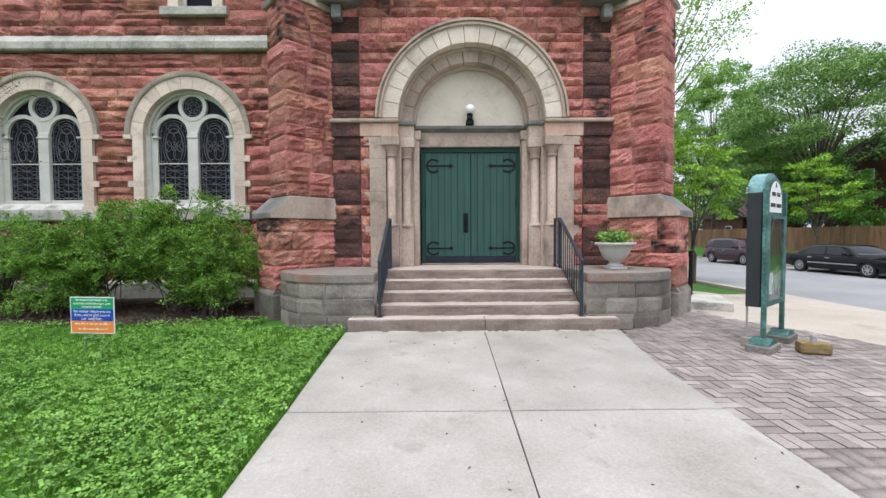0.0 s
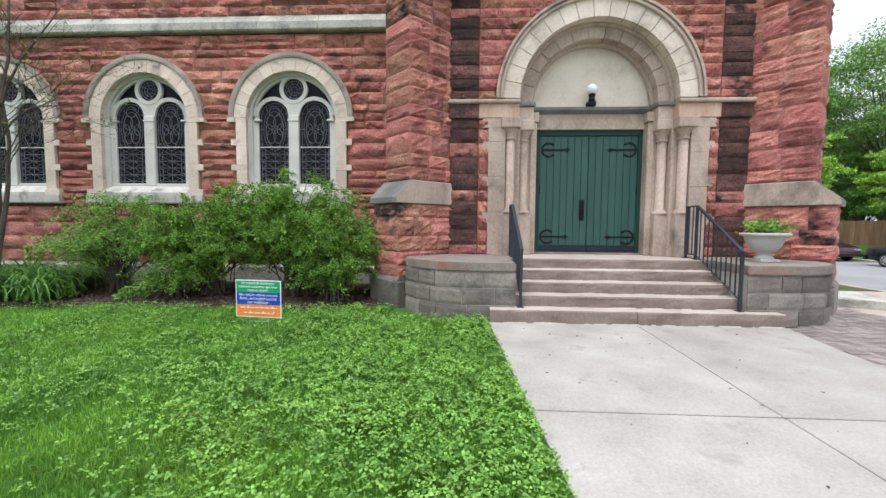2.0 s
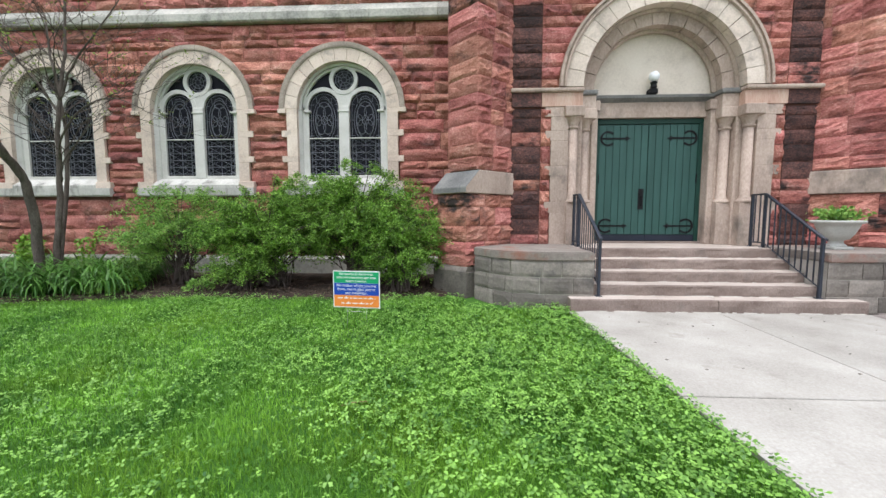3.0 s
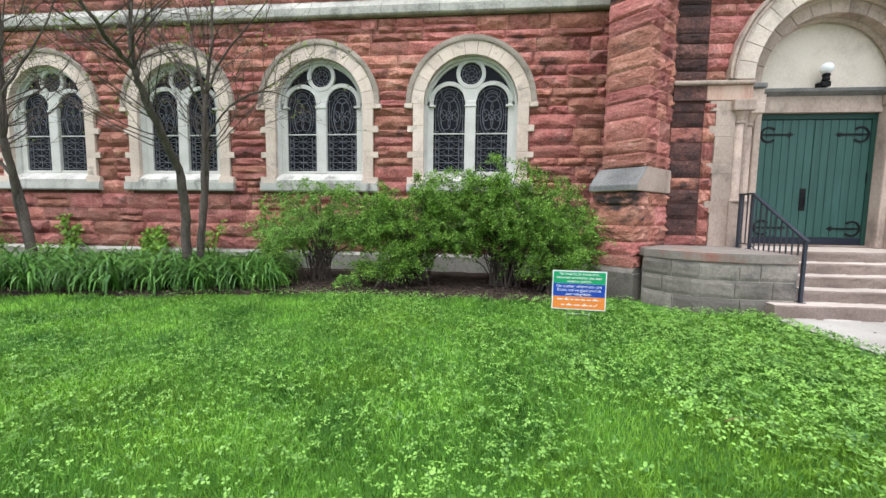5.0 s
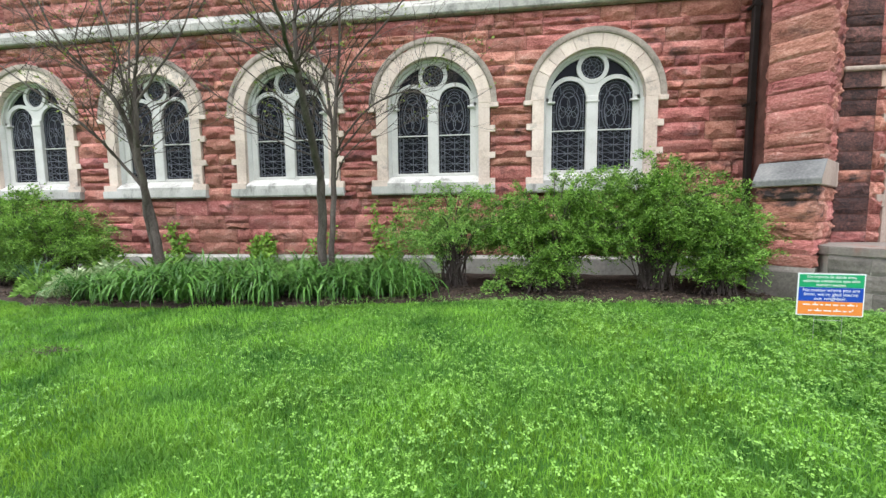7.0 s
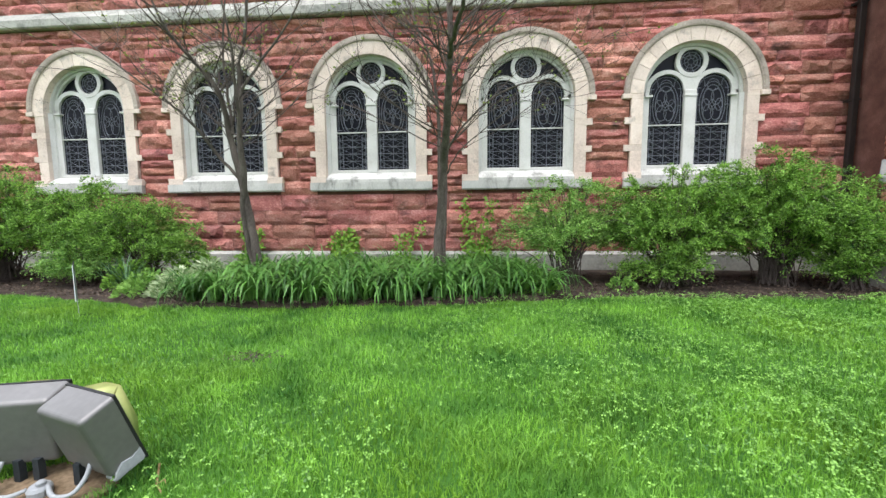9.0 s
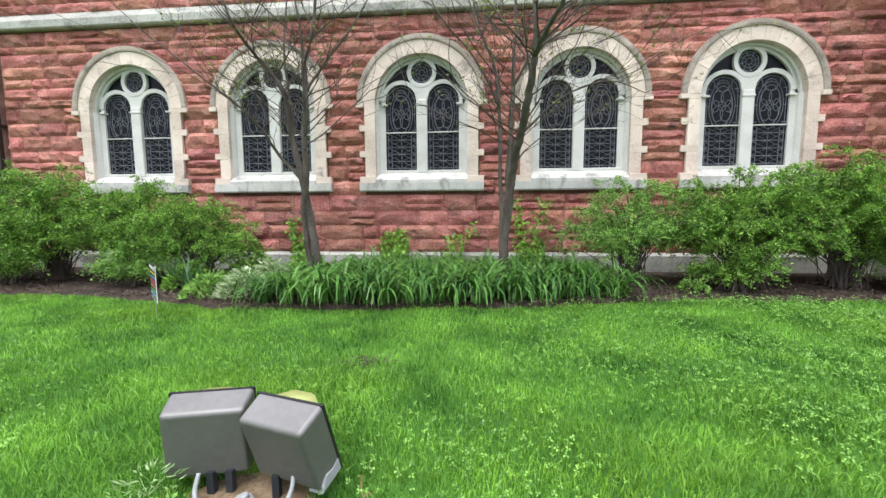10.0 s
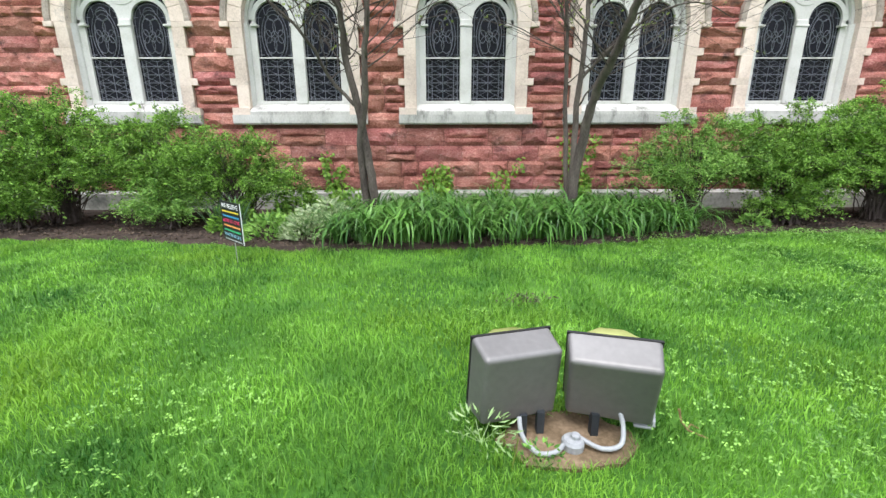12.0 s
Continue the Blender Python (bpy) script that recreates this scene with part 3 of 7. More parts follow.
# limestone base course, string course
base = empty("trim_base_course")
tagged(base, "pale limestone base course along the foot of the wall", "base course", kind="structure")
x = -22.4
rnd = random.Random(8)
while x < -2.5:
    w = min(rnd.uniform(0.9, 1.5), -2.45 - x)
    b = bmesh.new()
    prism(b, [(W - 0.13, -0.15), (W - 0.13, 0.40), (W - 0.02, 0.46), (W + 0.02, 0.46), (W + 0.02, -0.15)], x + 0.004, x + w - 0.004, "x")
    part("base_stone", b, M_limeband, base)
    x += w
band = empty("trim_string_course")
tagged(band, "weathered limestone string course with a sloping top", "string course", kind="structure")
x = -22.4
while x < -2.6:
    w = min(rnd.uniform(1.0, 1.5), -2.55 - x)
    b = bmesh.new()
    prism(b, [(W - 0.13, 5.52), (W - 0.16, 5.55), (W - 0.16, 5.70), (W - 0.01, 5.89), (W + 0.02, 5.89), (W + 0.02, 5.52)], x + 0.004, x + w - 0.004, "x")
    part("string_stone", b, M_limeband, band)
    x += w

# ---- arched windows ----
def lead_lines(half, z0, spring, top):
    """The came pattern of one lancet: border, quarries, and a medallion of crossing loops."""
    bm = bmesh.new()
    r = 0.0068

    def ln(pts):
        tube(bm, [(x, 0, z) for x, z in pts], r, 4)

    def loop(cx, cz, rx, rz, n=22, a0=0, a1=360):
        ln([(cx + rx * math.cos(radians(a0 + (a1 - a0) * i / n)), cz + rz * math.sin(radians(a0 + (a1 - a0) * i / n))) for i in range(n + 1)])
    b = half - 0.045
    ln([(-b, z0), (-b, spring)] + [(-b * math.cos(math.pi * i / 12), spring + b * math.sin(math.pi * i / 12)) for i in range(13)] + [(b, spring), (b, z0)])
    c = half - 0.09
    loop(0, spring - 0.28, c, 0.47, 26)
    loop(0, spring - 0.28, c - 0.05, 0.40, 26)
    for s in (-1, 1):
        loop(s * 0.075, spring - 0.12, 0.10, 0.16, 14)
        loop(s * 0.075, spring - 0.43, 0.10, 0.16, 14)
        loop(s * 0.13, spring - 0.28, 0.07, 0.12, 12)
        loop(s * (half + 0.02), spring + 0.14, 0.2, 0.2, 10, 100 if s > 0 else -10, 190 if s > 0 else 80)
    loop(0, spring - 0.28, 0.07, 0.10, 12)
    loop(0, spring + 0.12, 0.12, 0.12, 12)
    for k in range(5):
        z = z0 + 0.05 + k * 0.155
        ln([(-half, z), (half, z)])
        for s in (-1, 1):
            ln([(s * 0.02, z), (s * 0.16, z + 0.075), (s * 0.02, z + 0.15)])
            ln([(s * (half - 0.05), z + 0.02), (s * 0.16, z + 0.075), (s * (half - 0.05), z + 0.14)])
    for k in (-0.22, 0, 0.22):
        ln([(k, z0), (k, z0 + 0.78)])
    for k in range(3):
        z = spring - 0.62 + k * 0.34
        ln([(-half, z), (-c + 0.02, z)])
        ln([(half, z), (c - 0.02, z)])
    return bm


def make_window():
    win = empty("window_1")
    y_f, y_b = W - 0.075, W + 0.14
    n = 13
    for i in range(n):
        a0, a1 = 180 * i / n, 180 * (i + 1) / n
        part("voussoir", ring(bmesh.new(), 0, SPRING, 1.0, 1.303, a0 + 0.2, a1 - 0.2, y_f, y_b, 4), M_lime, win)
    hood = ring(bmesh.new(), 0, SPRING, 1.308, 1.385, 0, 180, W - 0.11, W + 0.05, 40)
    roll(hood, 0, W - 0.08, SPRING, 1.295, 0.026, seg=36, sides=6)
    part("hood_mould", hood, M_hood, win, "dark-edged limestone hood mould")
    for s in (-1, 1):
        part("hood_stop", boxed(*sorted((s * 1.245, s * 1.42)), W - 0.11, W + 0.05, 3.60, 3.70, 0.012), M_lime, win)
        for z0, z1, out in ((2.125, 2.55, 1.235), (2.55, 2.68, 1.355), (2.68, 3.10, 1.235), (3.10, 3.235, 1.355), (3.235, 3.60, 1.235), (3.60, 3.70, 1.24)):
            part("jamb_stone", boxed(*sorted((s * 1.0, s * out)), y_f, y_b, z0 + 0.001, z1 - 0.001, 0.003), M_lime, win)
        part("sill_lug", boxed(*sorted((s * 1.0, s * 1.355)), W - 0.12, y_b, 1.985, 2.123, 0.008), M_lime, win)
        # splayed inner reveal
        rv = bmesh.new()
        prism(rv, [(s * 1.0, W + 0.02), (s * 1.004, y_b), (s * 0.93, y_b), (s * 0.945, W + 0.08)], 2.15, SPRING, "z")
        part("reveal", rv, M_white, win)
    rvb = ring(bmesh.new(), 0, SPRING, 0.945, 0.998, 0, 180, W + 0.06, y_b, 28)
    part("reveal_arch", rvb, M_white, win)
    sill = bmesh.new()
    prism(sill, [(W - 0.13, 1.80), (W - 0.15, 1.83), (W - 0.15, 1.985), (W + 0.1, 1.985), (W + 0.1, 1.80)], -1.355, 1.355, "x")
    part("sill", sill, M_sill, win, "streaked pale limestone sill")
    s2 = bmesh.new()
    prism(s2, [(W - 0.13, 1.987), (W - 0.13, 2.05), (W + 0.10, 2.21), (W + 0.5, 2.21), (W + 0.5, 1.987)], -0.998, 0.998, "x")
    part("sill_slope", s2, M_sill, win, "sloping washed sill stone")
    # tracery
    y0, y1 = W + 0.11, W + 0.20
    C, R = 0.465, 0.345
    LS, CZ, CR = 3.775, 4.365, 0.235
    fr = bmesh.new()
    ring(fr, 0, SPRING, 0.895, 0.95, 0, 180, y0 + 0.01, y1, 32)
    for s in (-1, 1):
        box(fr, *sorted((s * 0.81, s * 0.945)), y0 + 0.01, y1, 2.21, SPRING + 0.08)
        ring(fr, s * C, LS, R, R + 0.085, 0, 180, y0, y1, 20)
    part("window_frame", fr, M_white, win)
    part("mullion", boxed(-0.12, 0.12, y0 - 0.03, y1, 2.21, LS + 0.02, 0.02), M_white, win)
    heart = bmesh.new()
    prism(heart, [(-0.12, LS), (0.12, LS), (0.16, 3.93), (0.22, 4.08), (0.0, 4.14), (-0.22, 4.08), (-0.16, 3.93)], y0 + 0.004, y1)
    part("tracery_heart", heart, M_white, win)
    part("tracery_ring", ring(bmesh.new(), 0, CZ, CR, CR + 0.085, 0, 360, y0 - 0.006, y1, 28), M_white, win)
    for x in (-0.83, 0.0, 0.83):
        part("small_capital", boxed(x - (0.13 if x == 0 else 0.075), x + (0.13 if x == 0 else 0.075), y0 - 0.045, y1 - 0.02, 3.66, 3.70, 0.008), M_white, win)
    part("bottom_rail", boxed(-0.945, 0.945, y0, y1, 2.212, 2.275, 0.006), M_white, win)
    for s in (-1, 1):
        part("transom_bar", boxed(*sorted((s * 0.12, s * 0.815)), y0 + 0.02, y1 - 0.015, 3.085, 3.108), M_white, win)
        p = [(s * C - R - 0.01, 2.25)] + [(s * C - (R + 0.01) * math.cos(math.pi * i / 16), LS + (R + 0.01) * math.sin(math.pi * i / 16)) for i in range(17)] + [(s * C + R + 0.01, 2.25)]
        pane = part("pane", prism(bmesh.new(), p, y1 - 0.035, y1 - 0.025), M_pane, win, "dark leaded glass light")
        ld = part("leading", lead_lines(R, 2.27, LS, LS + R), M_lead, pane)
        ld.matrix_basis = pose(s * C, y1 - 0.04, 0)
        sp = [(s * 0.02, 4.05), (s * 0.02, SPRING + 0.92)] + [(s * 0.92 * math.cos(radians(a)), SPRING + 0.92 * math.sin(radians(a))) for a in range(85, 0, -6)] + [(s * 0.88, SPRING + 0.1), (s * 0.5, 3.95)]
        part("spandrel_pane", prism(bmesh.new(), sp, y1 - 0.022, y1 - 0.014), M_pane, win)
    rp = bmesh.new()
    prism(rp, [((CR + 0.01) * math.cos(2 * math.pi * i / 24), CZ + (CR + 0.01) * math.sin(2 * math.pi * i / 24)) for i in range(24)], y1 - 0.04, y1 - 0.03)
    rpo = part("round_pane", rp, M_pane, win)
    l2 = bmesh.new()
    for rr in (0.19, 0.13, 0.06):
        roll(l2, 0, 0, 0, rr, 0.0075, 0, 360, 20, 4)
    for k in range(8):
        a = math.pi * k / 4
        tube(l2, [(0.06 * math.cos(a), 0, 0.06 * math.sin(a)), (0.235 * math.cos(a + 0.3), 0, 0.235 * math.sin(a + 0.3))], 0.0075, 4)
    lo = part("leading", l2, M_lead, rpo)
    lo.matrix_basis = pose(0, y1 - 0.045, CZ)
    tagged(win, "round-arched white tracery window with dark leaded glass and limestone surround", "window", "arched nave windows", "structure")
    return win


win1 = make_window()
win1.matrix_basis = pose(CENTRES[0], 0, 0)
for i in range(1, 5):
    w2 = copy_thing(win1, pose(CENTRES[i], 0, 0))
    w2.name = "window_%d" % (i + 1)

# upper window
up = empty("window_6", UC, 0, 0)
part("sill", boxed(-0.75, 0.72, W - 0.12, W + 0.3, 6.29, 6.47, 0.015), M_limeband, up)
for s in (-1, 1):
    part("jamb_stone", boxed(*sorted((s * 0.37, s * 0.6)), W - 0.06, W + 0.3, 6.472, 8.2, 0.008), M_lime, up)
    part("window_frame", boxed(*sorted((s * 0.30, s * 0.37)), W + 0.12, W + 0.2, 6.472, 8.2), M_white, up)
part("bottom_rail", boxed(-0.30, 0.30, W + 0.12, W + 0.2, 6.472, 6.54), M_white, up)
part("pane", boxed(-0.30, 0.30, W + 0.15, W + 0.16, 6.54, 8.2), M_pane, up)
tagged(up, "upper church window with a pale stone sill", "window", kind="structure")

# ---- portal wall ----
F = 7.62
AX = 0.615
PS = 3.66
LAND = 0.83
wall_portal = empty("wall_portal")
tagged(wall_portal, "red sandstone porch wall with soot-stained corner strips", "wall", kind="structure")
part("wall_core", arch_panel(bmesh.new(), -2.3, 3.53, -0.2, 8.6, AX, 1.665, 0.5, PS, F, F + 0.62), M_mortar, wall_portal)
rnd = random.Random(21)
st, so = [], []
for z0, z1 in courses(LAND, 3.30, rnd, 0.16, 0.34):
    for s in (-1, 1):
        a, b = sorted((AX + s * 2.13, AX + s * 2.66))
        so.append((a, b, z0, z1))
        a, b = sorted((AX + s * 1.94, AX + s * 2.13))
        st.append((a, b, z0, z1))
for z0, z1 in courses(3.66, 5.75, rnd, 0.16, 0.30) + courses(5.75, 8.5, rnd, 0.16, 0.30):
    d = max(0, z1 - PS)
    h = math.sqrt(max(0, 1.815 ** 2 - d * d)) if d < 1.815 else 0
    d0 = z0 - PS
    h = max(h, math.sqrt(max(0, 1.55 ** 2 - d0 * d0)) if d0 < 1.55 else 0)
    for s in (-1, 1):
        a, b = sorted((AX + s * 2.13, AX + s * 2.66))
        if z1 < 5.75:
            so.append((a, b, z0, z1))
        if h:
            lim = 2.13 if z1 < 5.75 else 2.66
            a, b = sorted((AX + s * h, AX + s * lim))
            st += stones_in([(a, b)], z0, z1, rnd, 0.25, 0.6)
    if not h:
        lim = 2.13 if z1 < 5.75 else 2.66
        st += stones_in([(AX - lim, AX + lim)], z0, z1, rnd, 0.25, 0.7)
lay(st, F, wall_portal, rnd, lambda a, b, c, d: d < 6.0)
lay(so, F - 0.01, wall_portal, rnd, lambda a, b, c, d: True, joint=0.014, meshes=ROCKS_SOOT, name="sooty_block")

portal = empty("portal")
tagged(portal, "round-arched limestone portal with stepped orders and columns", "portal", kind="structure")
NV = 17
for i in range(NV):
    a0, a1 = 180 * i / NV, 180 * (i + 1) / NV
    part("voussoir", ring(bmesh.new(), AX, PS, 1.40, 1.715, a0 + 0.2, a1 - 0.2, F - 0.08, F + 0.24, 4), M_arch, portal)
hood = ring(bmesh.new(), AX, PS, 1.72, 1.78, 0, 180, F - 0.10, F + 0.05, 56)
ring(hood, AX, PS, 1.782, 1.825, 0, 180, F - 0.14, F + 0.05, 56)
roll(hood, AX, F - 0.10, PS, 1.73, 0.03, seg=48, sides=6)
part("hood_mould", hood, M_port, portal, "moulded limestone hood over the arch")
for i in range(13):
    a0, a1 = 180 * i / 13, 180 * (i + 1) / 13
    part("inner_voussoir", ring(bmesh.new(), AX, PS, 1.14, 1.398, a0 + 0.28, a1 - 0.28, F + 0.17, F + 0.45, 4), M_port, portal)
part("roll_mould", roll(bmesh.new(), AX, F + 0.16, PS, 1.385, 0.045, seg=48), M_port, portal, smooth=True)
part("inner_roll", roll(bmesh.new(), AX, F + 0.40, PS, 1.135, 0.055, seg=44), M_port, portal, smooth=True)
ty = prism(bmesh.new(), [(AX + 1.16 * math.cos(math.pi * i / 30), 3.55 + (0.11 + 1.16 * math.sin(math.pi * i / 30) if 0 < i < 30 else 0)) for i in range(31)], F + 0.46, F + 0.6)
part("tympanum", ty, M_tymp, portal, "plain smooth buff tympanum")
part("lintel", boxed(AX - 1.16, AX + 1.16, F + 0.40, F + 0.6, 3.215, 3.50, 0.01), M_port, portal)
lm = bmesh.new()
prism(lm, [(F + 0.40, 3.50), (F + 0.31, 3.56), (F + 0.30, 3.61), (F + 0.46, 3.63), (F + 0.5, 3.50)], AX - 1.13, AX + 1.13, "x")
part("lintel_moulding", lm, M_slate, portal, "dark weathered shelf moulding")


def column(x, y, r, parent):
    """A shaft with moulded base and bell capital, on a stone pedestal."""
    b = bmesh.new()
    lathe(b, [(r * 1.75, 1.60), (r * 1.75, 1.635), (r * 1.5, 1.655), (r * 1.25, 1.665), (r * 1.3, 1.69), (r, 1.71), (r, 2.93)], x, y, 18)
    part("shaft", b, M_port, parent, smooth=True)
    c = bmesh.new()
    lathe(c, [(r * 1.02, 2.932), (r * 1.3, 2.95), (r * 1.3, 2.975), (r * 1.05, 2.985), (r * 1.25, 3.05), (r * 1.75, 3.12), (r * 1.95, 3.135)], x, y, 18)
    part("capital", c, M_port, parent)
    part("abacus", boxed(x - r * 2.1, x + r * 2.1, y - r * 2.1, y + r * 2.2, 3.137, 3.32, 0.015), M_port, parent)


for s in (-1, 1):
    X = lambda a, b: sorted((AX + s * a, AX + s * b))
    # quoined outer jamb
    for z0, z1, o in ((LAND, 1.42, 1.95), (1.42, 1.62, 2.05), (1.62, 2.10, 1.95), (2.10, 2.27, 2.05), (2.27, 2.72, 1.95), (2.72, 2.90, 2.05), (2.90, 3.15, 1.95), (3.15, 3.32, 2.06)):
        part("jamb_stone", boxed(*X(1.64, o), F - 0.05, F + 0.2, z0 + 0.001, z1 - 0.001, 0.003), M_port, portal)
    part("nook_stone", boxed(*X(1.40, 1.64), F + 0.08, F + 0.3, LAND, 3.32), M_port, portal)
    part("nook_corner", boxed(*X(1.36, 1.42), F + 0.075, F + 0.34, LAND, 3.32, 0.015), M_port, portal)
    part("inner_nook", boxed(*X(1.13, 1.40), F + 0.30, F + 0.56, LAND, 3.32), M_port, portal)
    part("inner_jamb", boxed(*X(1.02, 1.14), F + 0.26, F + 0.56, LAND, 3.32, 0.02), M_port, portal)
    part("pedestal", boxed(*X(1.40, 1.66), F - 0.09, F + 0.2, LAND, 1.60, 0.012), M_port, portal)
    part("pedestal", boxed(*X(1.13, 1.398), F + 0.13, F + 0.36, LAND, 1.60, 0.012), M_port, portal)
    column(AX + s * 1.545, F + 0.03, 0.083, portal)
    column(AX + s * 1.275, F + 0.25, 0.083, portal)
    # impost band in three steps
    part("impost", boxed(*X(1.40, 2.125), F - 0.06, F + 0.2, 3.322, 3.57, 0.008), M_impost, portal, "rust-streaked impost stone")
    part("impost", boxed(*X(2.128, 2.66), F - 0.055, F + 0.2, 3.322, 3.57, 0.008), M_soot, portal, "soot-darkened impost stone")
    part("impost_moulding", boxed(*X(1.385, 2.69), F - 0.115, F + 0.2, 3.572, 3.645, 0.025), M_port, portal, "weathered impost moulding")
    part("impost", boxed(*X(1.115, 1.42), F + 0.10, F + 0.4, 3.245, 3.555, 0.008), M_port, portal)
    part("impost_moulding", boxed(*X(1.09, 1.43), F + 0.06, F + 0.4, 3.558, 3.648, 0.025), M_slate, portal)
    part("impost", boxed(*X(0.99, 1.12), F + 0.24, F + 0.4, 3.322, 3.50, 0.008), M_port, portal)

# gable coping and corbels over the porch
cop = empty("gable_coping")
tagged(cop, "stone gable coping on small corbels over the porch", "coping", kind="structure")
for s in (-1, 1):
    b = bmesh.new()
    prism(b, [(AX + s * 2.85, 5.72), (AX + s * 2.2, 5.72), (AX, 6.95), (AX, 7.2), (AX + s * 2.2, 5.93), (AX + s * 2.85, 5.86)], F - 0.28, F + 0.1)
    part("coping_stone", b, M_slate, cop)
    for dx, zz in ((2.52, 5.45), (1.62, 5.78), (0.75, 6.28)):
        part("corbel", boxed(AX + s * dx - 0.09, AX + s * dx + 0.09, F - 0.2, F + 0.02, zz, zz + 0.27, 0.03), M_slate, cop)

# double door
door = empty("door_1", AX + 0.015, F + 0.47, LAND + 0.036)
tagged(door, "closed green board double door with black strap hinges", "door", kind="structure")
part("frame", boxed(-1.01, 1.01, 0.0, 0.05, 2.25, 2.345, 0.006), M_doorframe, door)
for s in (-1, 1):
    part("frame", boxed(*sorted((s * 0.93, s * 1.01)), 0.0, 0.05, 0.0, 2.248, 0.006), M_doorframe, door)
    leaf = part("door_leaf", boxed(*sorted((s * 0.004, s * 0.928)), 0.03, 0.07, 0.13, 2.24), M_doorframe, door)
    for k in range(7):
        w = 0.924 / 7
        part("board", boxed(*sorted((s * (0.004 + w * k + 0.004), s * (0.004 + w * (k + 1) - 0.004))), 0.014, 0.03, 0.135, 2.238, 0.004), M_door, leaf)
    part("kick_plate", boxed(*sorted((s * 0.004, s * 0.928)), 0.008, 0.07, 0.01, 0.128, 0.003), M_kick, door)
    for z in (0.30, 1.98):
        h = bmesh.new()
        box(h, *sorted((s * 0.40, s * 0.905)), 0.0, 0.013, z - 0.016, z + 0.016)
        prism(h, [(s * 0.43, z - 0.045), (s * 0.34, z), (s * 0.43, z + 0.045)], 0.002, 0.012)
        c0 = s * 0.765
        ring(h, c0, z, 0.11, 0.145, 180 - 128 if s < 0 else -128, 180 + 128 if s < 0 else 128, 0.002, 0.012, 20)
        for u in (-1, 1):
            tip = c0 - s * 0.085
            prism(h, [(tip + 0.024 * math.cos(k), z + u * 0.10 + 0.024 * math.sin(k)) for k in (0, 1.05, 2.1, 3.14, 4.19, 5.24)], 0.001, 0.013)
        part("strap_hinge", h, M_iron, leaf, "black crescent strap hinge")
    part("edge_hinge", boxed(*sorted((s * 0.915, s * 0.932)), -0.004, 0.02, 1.12, 1.30, 0.003), M_iron, leaf)
lock = part("lock_plate", boxed(-0.155, -0.055, 0.002, 0.014, 0.62, 1.02, 0.004), M_iron, door)
hd = bmesh.new()
tube(hd, [(-0.105, 0.0, 0.70), (-0.105, -0.05, 0.72), (-0.105, -0.05, 0.84), (-0.105, 0.0, 0.86)], 0.012, 6)
part("handle", hd, M_iron, lock)
rz_ = roll(bmesh.new(), -0.105, 0.0, 0.93, 0.026, 0.008, 0, 360, 14, 5)
part("keyhole", rz_, M_iron, lock)

# ---- buttresses ----
def buttress(name, x, y, turn):
    bt = empty(name, x, y, 0, turn)
    rnd = random.Random(31 if turn < 0 else 77)
    w = 0.365
    part("base_stone", boxed(-0.42, 0.42, -0.06, 1.5, -0.15, 0.42, 0.02), M_grey, bt, "grey plinth block")
    ch = prism(bmesh.new(), [(-0.06, 0.422), (-0.0, 0.50), (1.5, 0.50), (1.5, 0.422)], -0.40, 0.40, "x")
    part("base_wash", ch, M_grey, bt)
    core = bmesh.new()
    box(core, -w + 0.02, w - 0.02, 0.03, 1.6, 0.4, 1.75)
    box(core, -w + 0.02, w - 0.02, 0.29, 1.6, 1.75, 5.9)
    box(core, -w + 0.02, w - 0.02, 0.5, 1.6, 5.8, 8.4)
    part("core", core, M_mortar, bt)
    for a, b, v in ((0.50, 1.74, 0.0), (2.16, 5.62, 0.26), (6.1, 8.3, 0.48)):
        for z0, z1 in courses(a, b, rnd, 0.2, 0.38):
            d1 = rnd.uniform(0.3, 0.55)
            d2 = d1 + rnd.uniform(0.35, 0.5)
            for k, (da, db) in enumerate(((0, d1), (d1, d2), (d2, 1.55 - v))):
                if db - da < 0.05:
                    continue
                me = ROCKS_CORNER[rnd.randrange(8)]
                if k == 0 and (0.95 < z0 < 1.7 or 4.7 < z0 < 5.4):
                    me = ROCKS_CORNER_SOOT[rnd.randrange(3)]
                piece("sandstone_block", me, Matrix.Translation((0, v + da, (z0 + z1) / 2)) @ Matrix.Diagonal((2 * w - 0.01, (db - da) - 0.006, z1 - z0 - 0.006, 1)), bt)
    for zb, v0, v1, rise in ((1.745, 0.0, 0.26, 0.40), (5.62, 0.26, 0.48, 0.45)):
        c = bmesh.new()
        prism(c, [(v0 - 0.07, zb), (v0 - 0.07, zb + 0.10), (v1 - 0.01, zb + rise), (1.5, zb + rise), (1.5, zb)], -w - 0.05, w + 0.05, "x")
        bmesh.ops.bevel(c, geom=c.edges[:], offset=0.012, segments=1, affect='EDGES')
        me = part("cap_stone", c, [M_port, M_slate], bt, "buff cap stone with dark weathered slope")
        for p in me.data.polygons:
            if p.normal.y < -0.3 and p.normal.z > -0.2:
                p.material_index = 1
    tagged(bt, "diagonal red sandstone buttress with sloping stone caps", "buttress", "porch buttresses", "structure")
    return bt


buttress("buttress", -3.125, 7.06, -45)
buttress("buttress", 2 * AX + 3.125, 7.06, 45)

